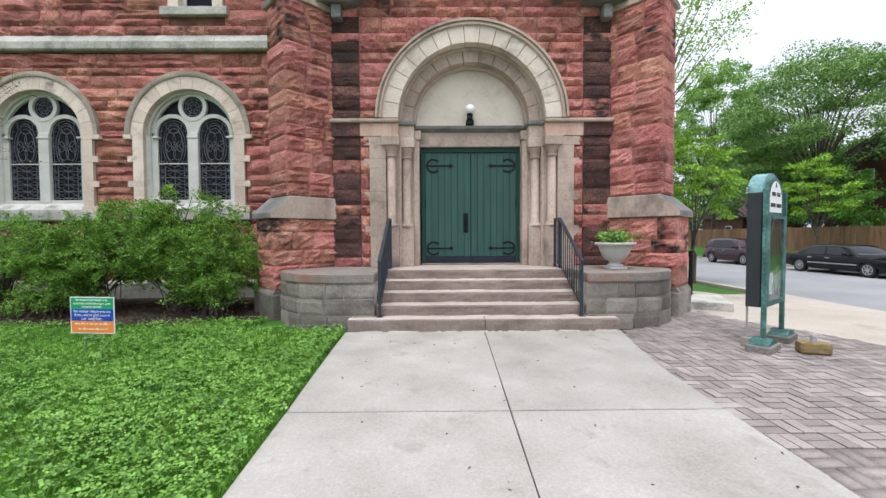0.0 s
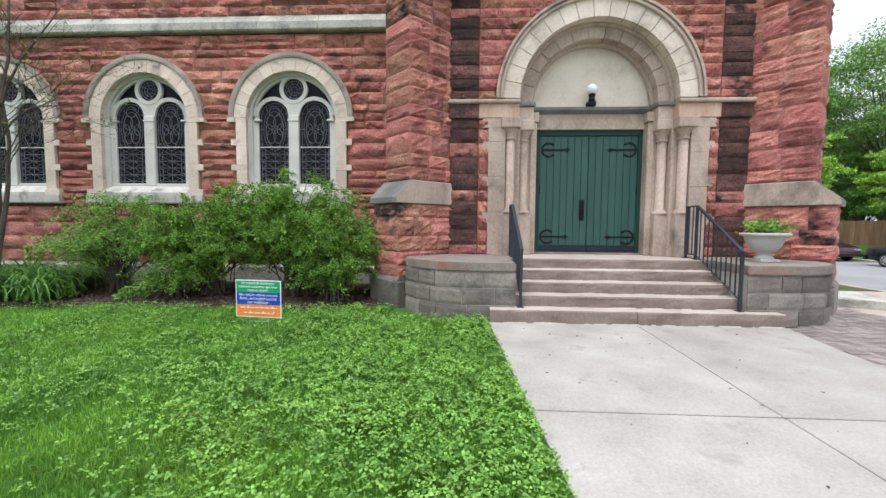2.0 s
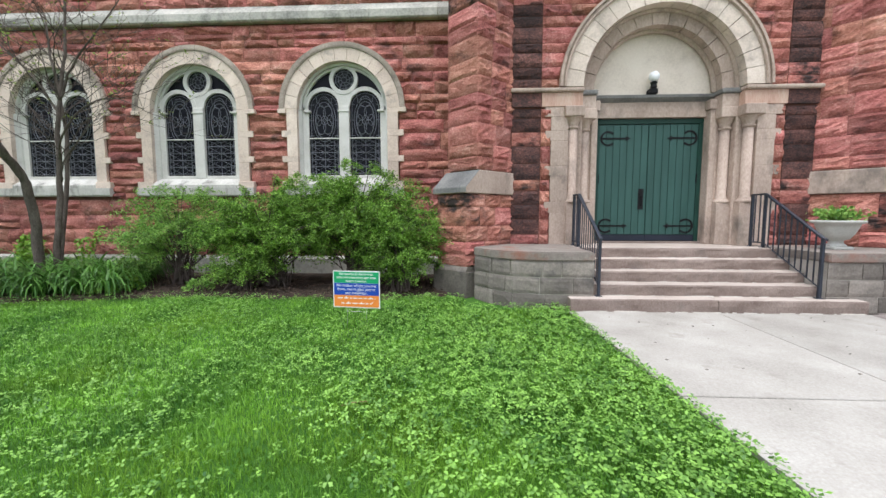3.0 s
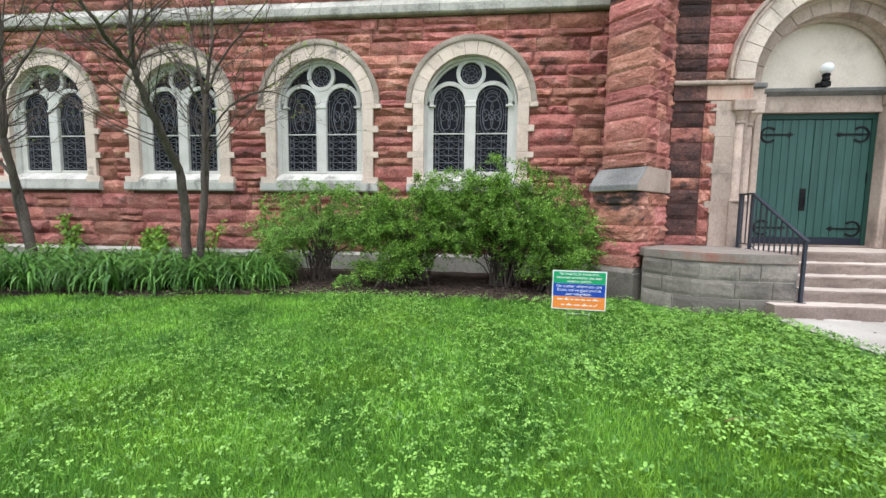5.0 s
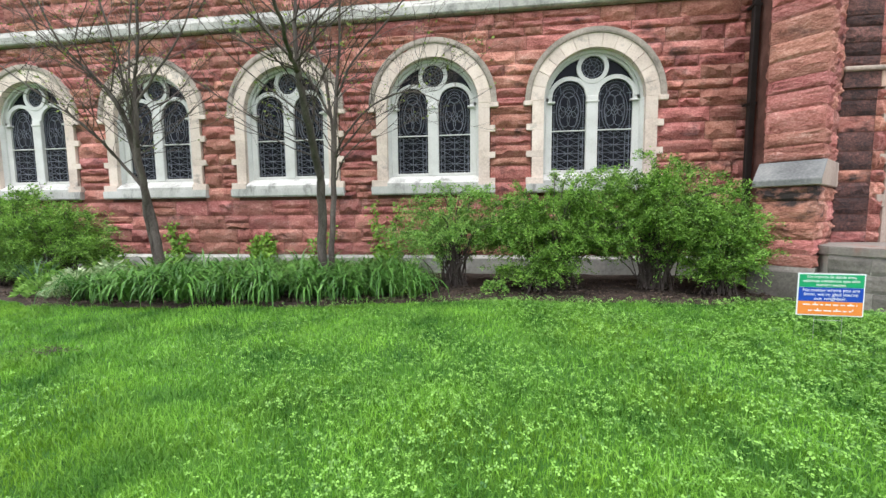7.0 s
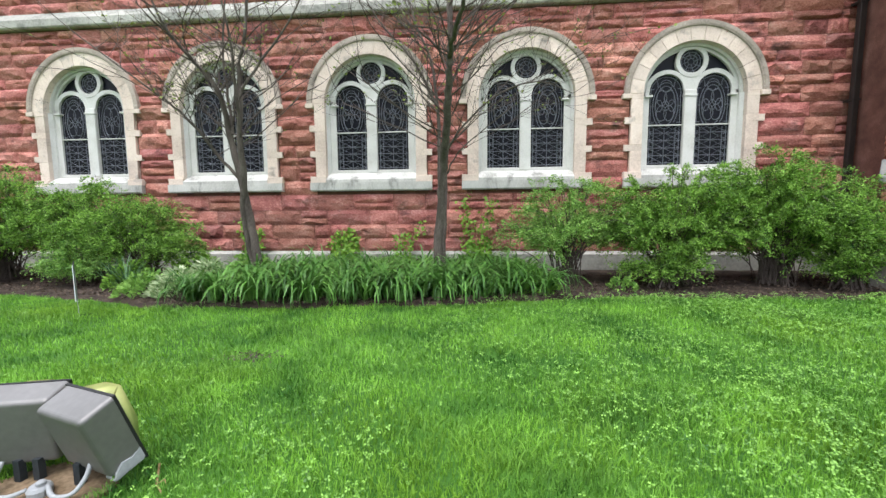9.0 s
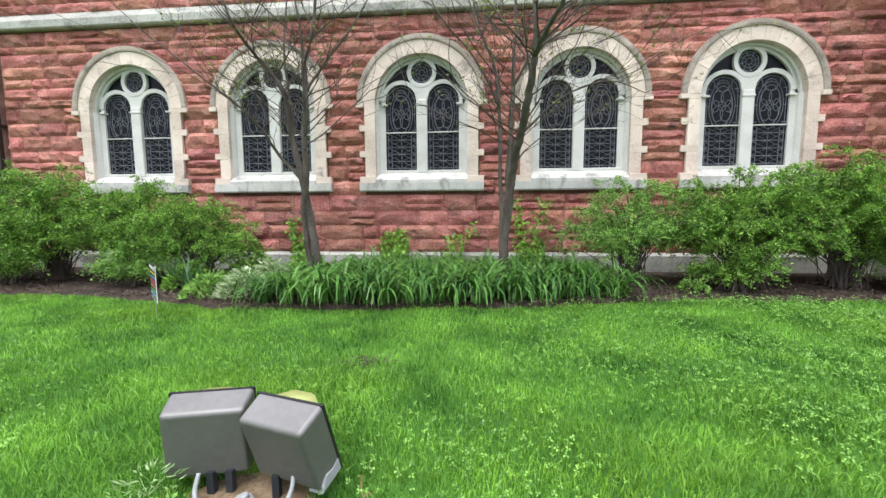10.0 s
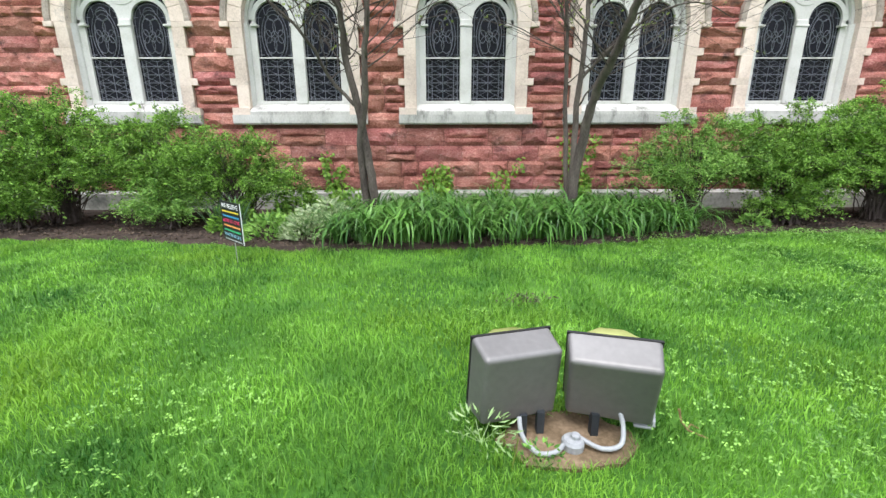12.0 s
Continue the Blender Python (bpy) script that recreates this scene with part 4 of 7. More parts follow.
# side walls, roof and interior that close the building
core = bmesh.new()
box(core, 3.0, 3.53, F + 0.63, 22, -0.2, 8.6)
part("wall_east", core, M_mortar)
tagged(bpy.data.objects["wall_east"], "plain red stone side wall of the church", "wall", kind="structure")
core = boxed(-23.1, -22.6, W, 22, -0.2, 8.6)
tagged(part("wall_west", core, M_mortar), "plain red stone end wall of the church", "wall", kind="structure")
tagged(part("wall_back", boxed(-22.6, 3.0, 21.5, 22, -0.2, 8.6), M_dark), "plain back wall of the church", "wall", kind="structure")
tagged(part("ceiling", boxed(-23.1, 3.53, W + 0.02, 22, 8.604, 8.8), M_dark), "plain ceiling slab closing the church", "ceiling", kind="structure")
tagged(part("wall_return", boxed(-2.6, -2.3, F + 0.1, W, -0.2, 8.6), M_mortar), "short red stone return wall beside the porch", "wall", kind="structure")
tagged(part("floor", boxed(-22.6, 3.0, W + 0.56, 21.5, 0.2, 0.4), M_dark), "dim church floor inside", "floor", kind="structure")

# ---- steps and pedestals ----
steps = empty("stairs")
tagged(steps, "five worn pinkish stone steps up to the church door", "stairs", kind="structure")
YS = [5.80, 6.07, 6.35, 6.63, 6.91]


def lit_tops(ob):
    """Step tops take the paler granite, which paints in the skylight they catch."""
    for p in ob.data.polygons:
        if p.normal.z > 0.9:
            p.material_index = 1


def rough_step(x0, x1, y0, y1, z0, z1, seed):
    """A stone step with a pitched, uneven riser and a worn, wavering front edge."""
    n = max(12, int((x1 - x0) / 0.045))
    bm = bmesh.new()
    prof = [(y1, z0), (y0, z0), (y0, z0 + (z1 - z0) * 0.35), (y0, z0 + (z1 - z0) * 0.72), (y0 + 0.004, z1 - 0.016), (y0 + 0.016, z1), (y0 + 0.12, z1), (y1, z1)]
    cols = []
    for i in range(n + 1):
        x = x0 + (x1 - x0) * i / n
        col = []
        for j, (y, z) in enumerate(prof):
            a = noise.noise(Vector((x * 2.3, j * 0.9, seed)))
            b = noise.noise(Vector((x * 11, j * 2.7, seed + 5)))
            amp = (0, 0.006, 0.012, 0.012, 0.010, 0.012, 0.0, 0)[j]
            dz = (0, 0, 0.004, 0.006, 0.007, 0.003, 0.002, 0)[j]
            col.append(bm.verts.new((x, y + amp * (a + 0.8 * b), z - dz * abs(a + b))))
        cols.append(col)
    for p, q in zip(cols, cols[1:]):
        for j in range(len(prof)):
            k = (j + 1) % len(prof)
            bm.faces.new((p[j], q[j], q[k], p[k]))
    bm.faces.new(cols[0][::-1])
    bm.faces.new(cols[-1])
    bmesh.ops.recalc_face_normals(bm, faces=bm.faces[:])
    return bm


def mortar_bead(x0, x1, y, z, seed):
    """Crumbling pale mortar along the foot of a riser, broken here and there."""
    bm = bmesh.new()
    n = int((x1 - x0) / 0.03)
    prev = None
    for i in range(n + 1):
        x = x0 + (x1 - x0) * i / n
        s = noise.noise(Vector((x * 2.6, seed, 0))) + 0.6 * noise.noise(Vector((x * 13, seed, 7)))
        if s < -0.12:
            prev = None
            continue
        r = 0.006 + 0.012 * max(0, s + 0.1)
        ring_ = [bm.verts.new(c) for c in ((x, y + 0.012, z - 0.004), (x, y - r * 1.5, z - 0.004), (x, y - r * 0.7, z + r * 0.55), (x, y + 0.012, z + r))]
        if prev:
            for k in range(3):
                bm.faces.new((prev[k], ring_[k], ring_[k + 1], prev[k + 1]))
        prev = ring_
    return bm


lit_tops(part("step", rough_step(-1.38, 0.655, YS[0], 6.6, -0.1, 0.19, 1), [M_step, M_tread], steps))
lit_tops(part("step", rough_step(0.665, 2.66, YS[0] + 0.004, 6.6, -0.1, 0.187, 9), [M_step, M_tread], steps))
part("mortar", mortar_bead(-1.38, 2.66, YS[0], 0.012, 21), M_palemortar, steps, "crumbling pale mortar")
SLAB = 0.19
RISE = (LAND - SLAB) / 4
for k in range(1, 5):
    z = SLAB + RISE * k
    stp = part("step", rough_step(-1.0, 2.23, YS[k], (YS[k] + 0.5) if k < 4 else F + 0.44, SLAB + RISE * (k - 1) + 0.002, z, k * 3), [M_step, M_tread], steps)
    lit_tops(stp)
    part("mortar", mortar_bead(-1.0, 2.23, YS[k], SLAB + RISE * (k - 1), 30 + k), M_palemortar, steps, "crumbling pale mortar")
part("threshold", boxed(AX - 1.0, AX + 1.03, F + 0.40, F + 0.62, LAND, LAND + 0.035, 0.008), M_step, steps)
part("step_core", boxed(-1.0, 2.23, 7.02, F + 0.44, 0.0, 0.65), M_step, steps)


def pedestal(name, s):
    """A low curved stone pedestal beside the steps, in three courses under a cap."""
    pd = empty(name)
    P = lambda d: [(AX + s * (1.62), 5.98 - d), (AX + s * 2.36, 5.98 - d), (AX + s * 2.78, 6.10 - d), (AX + s * 3.12, 6.38 - d), (AX + s * 3.34, 6.72), (AX + s * 3.36, 7.3), (AX + s * 2.6, 7.60), (AX + s * 1.62, 7.60)]
    rnd = random.Random(4)
    z = -0.1
    for h, d in ((0.31, 0.0), (0.25, 0.0), (0.245, 0.0)):
        pts = P(d)
        cuts = [0] + [(q + 1) / 5 + rnd.uniform(-0.06, 0.06) for q in range(4)] + [1.0]
        front = pts[:5]
        seglen = [0]
        for a, b in zip(front, front[1:]):
            seglen.append(seglen[-1] + math.dist(a, b))
        total = seglen[-1]

        def at(t):
            L = t * total
            for k in range(4):
                if L <= seglen[k + 1] + 1e-9:
                    f = (L - seglen[k]) / (seglen[k + 1] - seglen[k])
                    return Vector(front[k]).lerp(Vector(front[k + 1]), f)
            return Vector(front[4])
        for a, b in zip(cuts, cuts[1:]):
            ts = sorted({a + 0.003, b - 0.003, *[q / total for q in seglen if a + 0.01 < q / total < b - 0.01]})
            outer = [at(t) for t in ts]
            mid = Vector((AX + s * 2.3, 7.3))
            inner = [p + (mid - p).normalized() * 0.3 for p in outer]
            b2 = prism(bmesh.new(), [tuple(p) for p in outer + inner[::-1]], z + 0.006, z + h - 0.006, "z")
            rim_ = {v for v in b2.verts}
            bmesh.ops.subdivide_edges(b2, edges=b2.edges[:], cuts=4, use_grid_fill=True)
            for v in b2.verts:
                out = (Vector((v.co.x, v.co.y)) - mid).normalized()
                inz = min(v.co.z - z - 0.006, z + h - 0.006 - v.co.z)
                d = noise.noise(v.co * 7 + Vector((0, 0, z * 9))) * 0.5 + noise.noise(v.co * 19) * 0.4
                if inz > 0.01 and v not in rim_:
                    v.co.x += out.x * 0.013 * (0.5 + d)
                    v.co.y += out.y * 0.013 * (0.5 + d)
                else:
                    v.co.x += out.x * 0.012 * (d - 0.4)
                    v.co.y += out.y * 0.012 * (d - 0.4)
            part("pedestal_block", b2, M_grey, pd)
        z += h
    c = prism(bmesh.new(), P(0.025), z + 0.002, LAND + 0.01, "z")
    bmesh.ops.bevel(c, geom=c.edges[:], offset=0.018, segments=2, affect='EDGES')
    part("pedestal_cap", c, M_capdust, pd, "grey cap slab with red stone dust")
    inner = [(AX + s * 1.64, 5.992), (AX + s * 2.358, 5.992), (AX + s * 2.772, 6.112), (AX + s * 3.108, 6.388), (AX + s * 3.328, 6.73), (AX + s * 3.2, 7.2), (AX + s * 1.64, 7.55)]
    part("pedestal_core", prism(bmesh.new(), inner, -0.05, z, "z"), M_palemortar, pd, "pale mortar between the blocks")
    tagged(pd, "low curved grey stone pedestal beside the steps", "pedestal", "step pedestals", "structure")


pedestal("step_pedestal", -1)
pedestal("step_pedestal", 1)


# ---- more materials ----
# dark patches in the shrub leaf colour stand in for shaded gaps between sprays
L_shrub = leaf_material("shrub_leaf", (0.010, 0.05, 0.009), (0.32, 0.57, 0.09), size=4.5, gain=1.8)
L_shrub_light = leaf_material("young_shrub_leaf", (0.06, 0.17, 0.03), (0.34, 0.56, 0.12))
L_lily = leaf_material("daylily_blade", (0.014, 0.07, 0.014), (0.165, 0.355, 0.065), 0.36)
L_iris = leaf_material("iris_blade", (0.06, 0.13, 0.06), (0.15, 0.27, 0.12), 0.45)
L_varieg = leaf_material("pale_variegated_leaf", (0.14, 0.27, 0.08), (0.62, 0.68, 0.44), 0.5)
L_tree = leaf_material("tree_leaf", (0.06, 0.15, 0.04), (0.30, 0.48, 0.13))
L_tree_mid = leaf_material("light_tree_leaf", (0.09, 0.22, 0.05), (0.36, 0.56, 0.13))
L_tree_dark = leaf_material("dark_tree_leaf", (0.05, 0.14, 0.02), (0.18, 0.36, 0.06))
L_tree_light = leaf_material("bright_young_leaf", (0.112, 0.250, 0.024), (0.364, 0.575, 0.071))
L_grass = leaf_material("grass_blade", (0.025, 0.11, 0.012), (0.235, 0.485, 0.058), 0.5, 0.85, 1.5, 1.5, (0.19, 0.34, 0.022))
L_clover = leaf_material("clover_leaf", (0.016, 0.085, 0.010), (0.30, 0.55, 0.105), 0.45, 0.5, 2.2, 1.5)
L_grass.node_tree.nodes["Color Ramp"].color_ramp.elements[0].position = 0.28
L_grass.node_tree.nodes["Color Ramp"].color_ramp.elements[1].position = 0.82
L_thistle = leaf_material("thistle_leaf", (0.14, 0.26, 0.07), (0.42, 0.55, 0.27), 0.6)
L_ivy = leaf_material("ivy_leaf", (0.066, 0.169, 0.022), (0.291, 0.494, 0.062), 0.45)
L_bud = leaf_material("opening_bud_leaf", (0.13, 0.19, 0.035), (0.30, 0.37, 0.08), 0.5)
M_urn = material("pale_cast_stone", [(0.40, 0.40, 0.37), (0.50, 0.50, 0.47), (0.56, 0.56, 0.53)], 3, 50, 0.85, 0.2, bump_dist=0.004)
M_verd = material("verdigris_copper", [(0.022, 0.055, 0.052), (0.05, 0.13, 0.115), (0.13, 0.28, 0.25)], 4, 30, 0.7, 0.3, stain=((0.03, 0.06, 0.055), 0.3, 5.0), bump_dist=0.004)
M_verd_light = material("pale_verdigris_copper", [(0.10, 0.22, 0.22), (0.16, 0.33, 0.33), (0.23, 0.42, 0.41)], 4, 30, 0.55, 0.3, stain=((0.04, 0.08, 0.075), 0.28, 6.0), bump_dist=0.004)
M_board = material("dark_sheet_metal", [(0.020, 0.024, 0.028), (0.035, 0.04, 0.045)], 4, 40, 0.5, 0.2)
M_flood = material("bronze_grey_lamp_housing", [(0.155, 0.148, 0.143), (0.18, 0.172, 0.166), (0.205, 0.196, 0.19)], 3, 30, 0.52, 0.0, metal=0.62, spec=0.8, bump_dist=0.002)
M_rim = material("black_gasket", [(0.008, 0.008, 0.008), (0.018, 0.018, 0.018)], 5, 60, 0.6, 0.1)
M_conduit = material("grey_flexible_conduit", [(0.25, 0.26, 0.27), (0.36, 0.37, 0.38)], 8, 60, 0.5, 0.2)
M_pad = material("dirt_covered_concrete_pad", [(0.085, 0.06, 0.032), (0.15, 0.105, 0.062), (0.26, 0.185, 0.12)], 6, 50, 0.95, 0.6, stain=((0.05, 0.075, 0.02), 0.15, 9.0), bump_dist=0.008)
M_wood = material("weathered_timber", [(0.12, 0.085, 0.035), (0.22, 0.155, 0.07), (0.31, 0.235, 0.115)], 6, 40, 0.85, 0.4, stretch=(1, 6, 6), bump_dist=0.006)
M_fence = material("brown_fence_board", [(0.12, 0.065, 0.035), (0.19, 0.11, 0.06), (0.25, 0.155, 0.09)], 2, 20, 0.9, 0.3, 0.2, stretch=(3, 3, 0.4))
M_signwhite = material("white_corrugated_plastic", [(0.72, 0.73, 0.73), (0.78, 0.79, 0.79)], 3, 60, 0.5, 0.05)
M_signgreen = material("green_print", [(0.008, 0.30, 0.115), (0.012, 0.33, 0.13)], 3, 60, 0.45, 0.05)
M_signblue = material("blue_print", [(0.008, 0.055, 0.36), (0.012, 0.065, 0.40)], 3, 60, 0.45, 0.05)
M_signorange = material("orange_print", [(0.72, 0.22, 0.04), (0.77, 0.25, 0.05)], 3, 60, 0.45, 0.05)
M_signblack = material("black_print", [(0.010, 0.011, 0.012), (0.016, 0.017, 0.018)], 3, 60, 0.45, 0.05)
M_wire = material("galvanised_wire", [(0.35, 0.36, 0.36), (0.45, 0.46, 0.46)], 5, 60, 0.4, 0.1, metal=0.6)
M_brick = material("dark_house_brick", [(0.055, 0.024, 0.02), (0.09, 0.04, 0.034), (0.12, 0.055, 0.045)], 1.5, 14, 0.9, 0.3)
M_roof = material("brown_shingle_roof", [(0.06, 0.042, 0.038), (0.095, 0.07, 0.064)], 1.5, 14, 0.95, 0.4)
M_pipe = material("dark_brown_downspout", [(0.016, 0.012, 0.011), (0.03, 0.024, 0.022)], 2, 20, 0.5, 0.1)
M_tyre = material("black_rubber", [(0.012, 0.012, 0.012), (0.02, 0.02, 0.02)], 5, 40, 0.8, 0.2)
M_alloy = material("silver_wheel", [(0.42, 0.42, 0.43), (0.52, 0.52, 0.53)], 5, 40, 0.35, 0.0, metal=0.7)
M_carblack = material("black_car_paint", [(0.006, 0.006, 0.008), (0.008, 0.009, 0.010)], 1, 5, 0.12, 0.0, spec=0.25)
M_carmaroon = material("dark_plum_car_paint", [(0.035, 0.012, 0.022), (0.042, 0.015, 0.026)], 1, 5, 0.12, 0.0, spec=0.45)
M_carglass = material("dark_car_glass", [(0.02, 0.022, 0.025), (0.025, 0.028, 0.03)], 1, 5, 0.05, 0.0, spec=0.28)
M_redlamp = material("red_lamp_lens", [(0.25, 0.01, 0.01), (0.3, 0.015, 0.012)], 1, 5, 0.2, 0.0)
M_amber = material("yellowed_lamp_lens", [(0.30, 0.33, 0.11), (0.38, 0.40, 0.15)], 2, 20, 0.15, 0.0)
M_globe = material("opal_glass_globe", [(0.80, 0.82, 0.84), (0.84, 0.86, 0.88)], 2, 20, 0.25, 0.0)


def print_material(name, c):
    return material(name, [tuple(v * 0.95 for v in c), c], 3, 60, 0.45, 0.0)


def lettering(text, size, mat, parent, m, width=None, name="lettering"):
    """Flat raised lettering in the built-in font, as a mesh; m places it (its plane is x-y). width squeezes it to fit."""
    cu = bpy.data.curves.new(name, 'FONT')
    cu.body = text
    cu.size = size
    cu.align_x, cu.align_y = 'CENTER', 'CENTER'
    cu.extrude = 0.0006
    tmp = bpy.data.objects.new("tmp_text", cu)
    scene.collection.objects.link(tmp)
    bpy.context.view_layer.update()
    me = bpy.data.meshes.new_from_object(tmp.evaluated_get(bpy.context.evaluated_depsgraph_get()))
    bpy.data.objects.remove(tmp)
    me.materials.clear()
    me.materials.append(mat)
    ob = new(name, me)
    ob.parent = parent
    xs = [v.co.x for v in me.vertices]
    s = width / (max(xs) - min(xs)) if width and xs else 1.0
    ob.matrix_basis = m @ Matrix.Diagonal((s, 1, 1, 1))
    return tagged(ob, kind="stuff")


# ---- handrails ----
def handrail(x):
    hr = empty("handrail", x, 0, 0)
    yb, yt, y2 = 6.0, 7.12, 7.42
    zb, zt = 0.19, LAND
    slope = [(0, yb - 0.05, zb + 0.84), (0, yb, zb + 0.86), (0, yt, zt + 0.90), (0, y2 + 0.02, zt + 0.90)]
    cap = bmesh.new()
    for p, q in zip(slope, slope[1:]):
        p, q = Vector(p), Vector(q)
        u = Vector((0, 0, 0.014))
        s = Vector((0.024, 0, 0))
        vs = [cap.verts.new(w) for w in (p - s - u, p + s - u, p + s + u, p - s + u, q - s - u, q + s - u, q + s + u, q - s + u)]
        for f in ((0, 1, 2, 3), (4, 5, 6, 7), (0, 1, 5, 4), (1, 2, 6, 5), (2, 3, 7, 6), (3, 0, 4, 7)):
            cap.faces.new([vs[i] for i in f])
    part("top_rail", cap, M_rail, hr)

    def zr(y):
        return zb + 0.86 + (y - yb) / (yt - yb) * (zt + 0.90 - zb - 0.86) if y < yt else zt + 0.90

    def zl(y):
        return zb + 0.15 + (y - yb) / (yt - yb) * (zt - zb - 0.07) if y < yt else zt + 0.08
    low = bmesh.new()
    tube(low, [(0, yb, zl(yb)), (0, yt, zl(yt)), (0, y2, zl(y2))], 0.012, 4)
    part("bottom_rail", low, M_rail, hr)
    for y, z in ((yb, zb), (yt, zt), (y2, zt)):
        part("post", boxed(-0.02, 0.02, y - 0.02, y + 0.02, z, zr(y) - 0.012, 0.003), M_rail, hr)
        part("foot_plate", boxed(-0.045, 0.045, y - 0.045, y + 0.045, z, z + 0.01, 0.003), M_rail, hr)
    y = yb + 0.115
    while y < y2 - 0.05:
        if abs(y - yt) > 0.04:
            part("baluster", boxed(-0.0075, 0.0075, y - 0.0075, y + 0.0075, zl(y), zr(y) - 0.012), M_rail, hr)
        y += 0.112
    return tagged(hr, "blue-black painted iron handrail on the church steps", "handrail", "handrails on the steps")


handrail(-0.93)
handrail(2.16)

# ---- globe lamp over the door ----
lamp = empty("wall_lamp", AX - 0.01, F + 0.34, 3.63)
part("bracket", boxed(-0.075, 0.075, -0.06, 0.1, 0.0, 0.09, 0.012), M_iron, lamp)
part("arm", lathe(bmesh.new(), [(0.045, 0.09), (0.06, 0.11), (0.05, 0.16), (0.065, 0.2), (0.04, 0.22)], 0, -0.03, 12), M_iron, lamp)
g = bmesh.new()
bmesh.ops.create_uvsphere(g, u_segments=24, v_segments=14, radius=0.095, matrix=Matrix.Translation((0, -0.03, 0.305)))
part("globe", g, M_globe, lamp, "white opal globe", smooth=True)
tagged(lamp, "black wall lamp with a white glass globe", "lamp")

# ---- urn with a plant ----
urn = empty("planter_urn", 3.0, 6.75, LAND + 0.01)
part("plinth", boxed(-0.15, 0.15, -0.15, 0.15, 0, 0.045, 0.008), M_urn, urn)
part("bowl", lathe(bmesh.new(), [(0.13, 0.045), (0.13, 0.07), (0.095, 0.09), (0.09, 0.13), (0.12, 0.15), (0.155, 0.16), (0.21, 0.24), (0.25, 0.33), (0.275, 0.40), (0.325, 0.415), (0.335, 0.435), (0.325, 0.455), (0.29, 0.455), (0.27, 0.40)], 0, 0, 32), M_urn, urn, smooth=True)
part("soil", lathe(bmesh.new(), [(0.268, 0.40), (0.268, 0.43), (0.1, 0.44)], 0, 0, 24), M_soil, urn)
tagged(urn, "pale cast-stone pedestal urn standing on the pedestal", "planter")


# ---- leaves ----
def leaf_cloud(name, centres, dirs, size, mat, parent, rng, slim=0.5, kind="", fold=0.25, level=0.0):
    """Many small pointed leaves (two triangles each, slightly folded) at given places; dirs point along the leaf.
    level: how strongly the leaves turn their faces to the sky."""
    n = len(centres)
    c = np.asarray(centres, float)
    d = np.asarray(dirs, float)
    d = d / np.maximum(np.linalg.norm(d, axis=1, keepdims=True), 1e-6)
    r = rng.normal(size=(n, 3)) + np.array([0, 0, level])
    u = np.cross(d, r)
    u /= np.maximum(np.linalg.norm(u, axis=1, keepdims=True), 1e-6)
    w = np.cross(d, u)
    s = (size * rng.uniform(0.65, 1.3, size=(n, 1)))
    base = c
    tip = c + d * s
    mid = c + d * s * 0.45 - w * s * fold * 0.3
    a = mid + u * s * slim * 0.5
    b = mid - u * s * slim * 0.5
    v = np.stack([base, a, tip, b], 1).reshape(-1, 3)
    i = np.arange(n)[:, None] * 4
    f = np.concatenate([i + np.array([[0, 1, 2]]), i + np.array([[0, 2, 3]])], 0)
    ob = joined(name, v, f, mat, parent)
    if kind:
        tagged(ob, kind=kind)
    return ob


rng = np.random.default_rng(3)
pc = rng.normal(size=(420, 3)) * np.array([0.13, 0.13, 0.055]) + np.array([0, 0, 0.53])
pc[:, 2] = np.maximum(pc[:, 2], 0.45)
plant = empty("potted_plant", 3.0, 6.75, LAND + 0.01)
pst = bmesh.new()
for k in range(16):
    a = 2 * math.pi * k / 16
    tube(pst, [(0.05 * math.cos(a), 0.05 * math.sin(a), 0.435), (0.17 * math.cos(a), 0.17 * math.sin(a), 0.55)], 0.004, 4)
part("stem", pst, L_shrub, plant)
leaf_cloud("foliage", pc, rng.normal(size=(420, 3)) + np.array([0, 0, 0.6]), 0.07, L_shrub_light, plant, rng, 0.6)
tagged(plant, "low leafy green plant filling the stone urn", "plant")

# ---- yard signs ----
s1 = empty("yard_sign", -4.18, 4.74, 0.0, -6)
s1.matrix_basis = s1.matrix_basis @ Matrix.Diagonal((0.935, 1, 0.96, 1))
part("panel", boxed(-0.31, 0.31, -0.003, 0.003, 0.29, 0.75), M_signwhite, s1, "white-edged printed plastic panel")
for z0, z1, mm, nm in ((0.60, 0.738, M_signgreen, "green_band"), (0.447, 0.598, M_signblue, "blue_band"), (0.302, 0.445, M_signorange, "orange_band")):
    part(nm, boxed(-0.298, 0.298, -0.0055, -0.0035, z0, z1), mm, s1)
TXT = lambda x, z: Matrix.Translation((x, -0.0065, z)) @ pose(0, 0, 0, 90)
for k, tx in enumerate(("No importa de dónde eres,", "estamos contentos que seas", "nuestro vecino.")):
    lettering(tx, 0.046, M_signwhite, s1, TXT(0, 0.712 - 0.043 * k), (0.45, 0.52, 0.28)[k])
for k, tx in enumerate(("No matter where you are", "from, we’re glad you’re", "our neighbor.")):
    lettering(tx, 0.05, M_signwhite, s1, TXT(0, 0.568 - 0.046 * k), (0.52, 0.50, 0.30)[k])
rnd = random.Random(6)
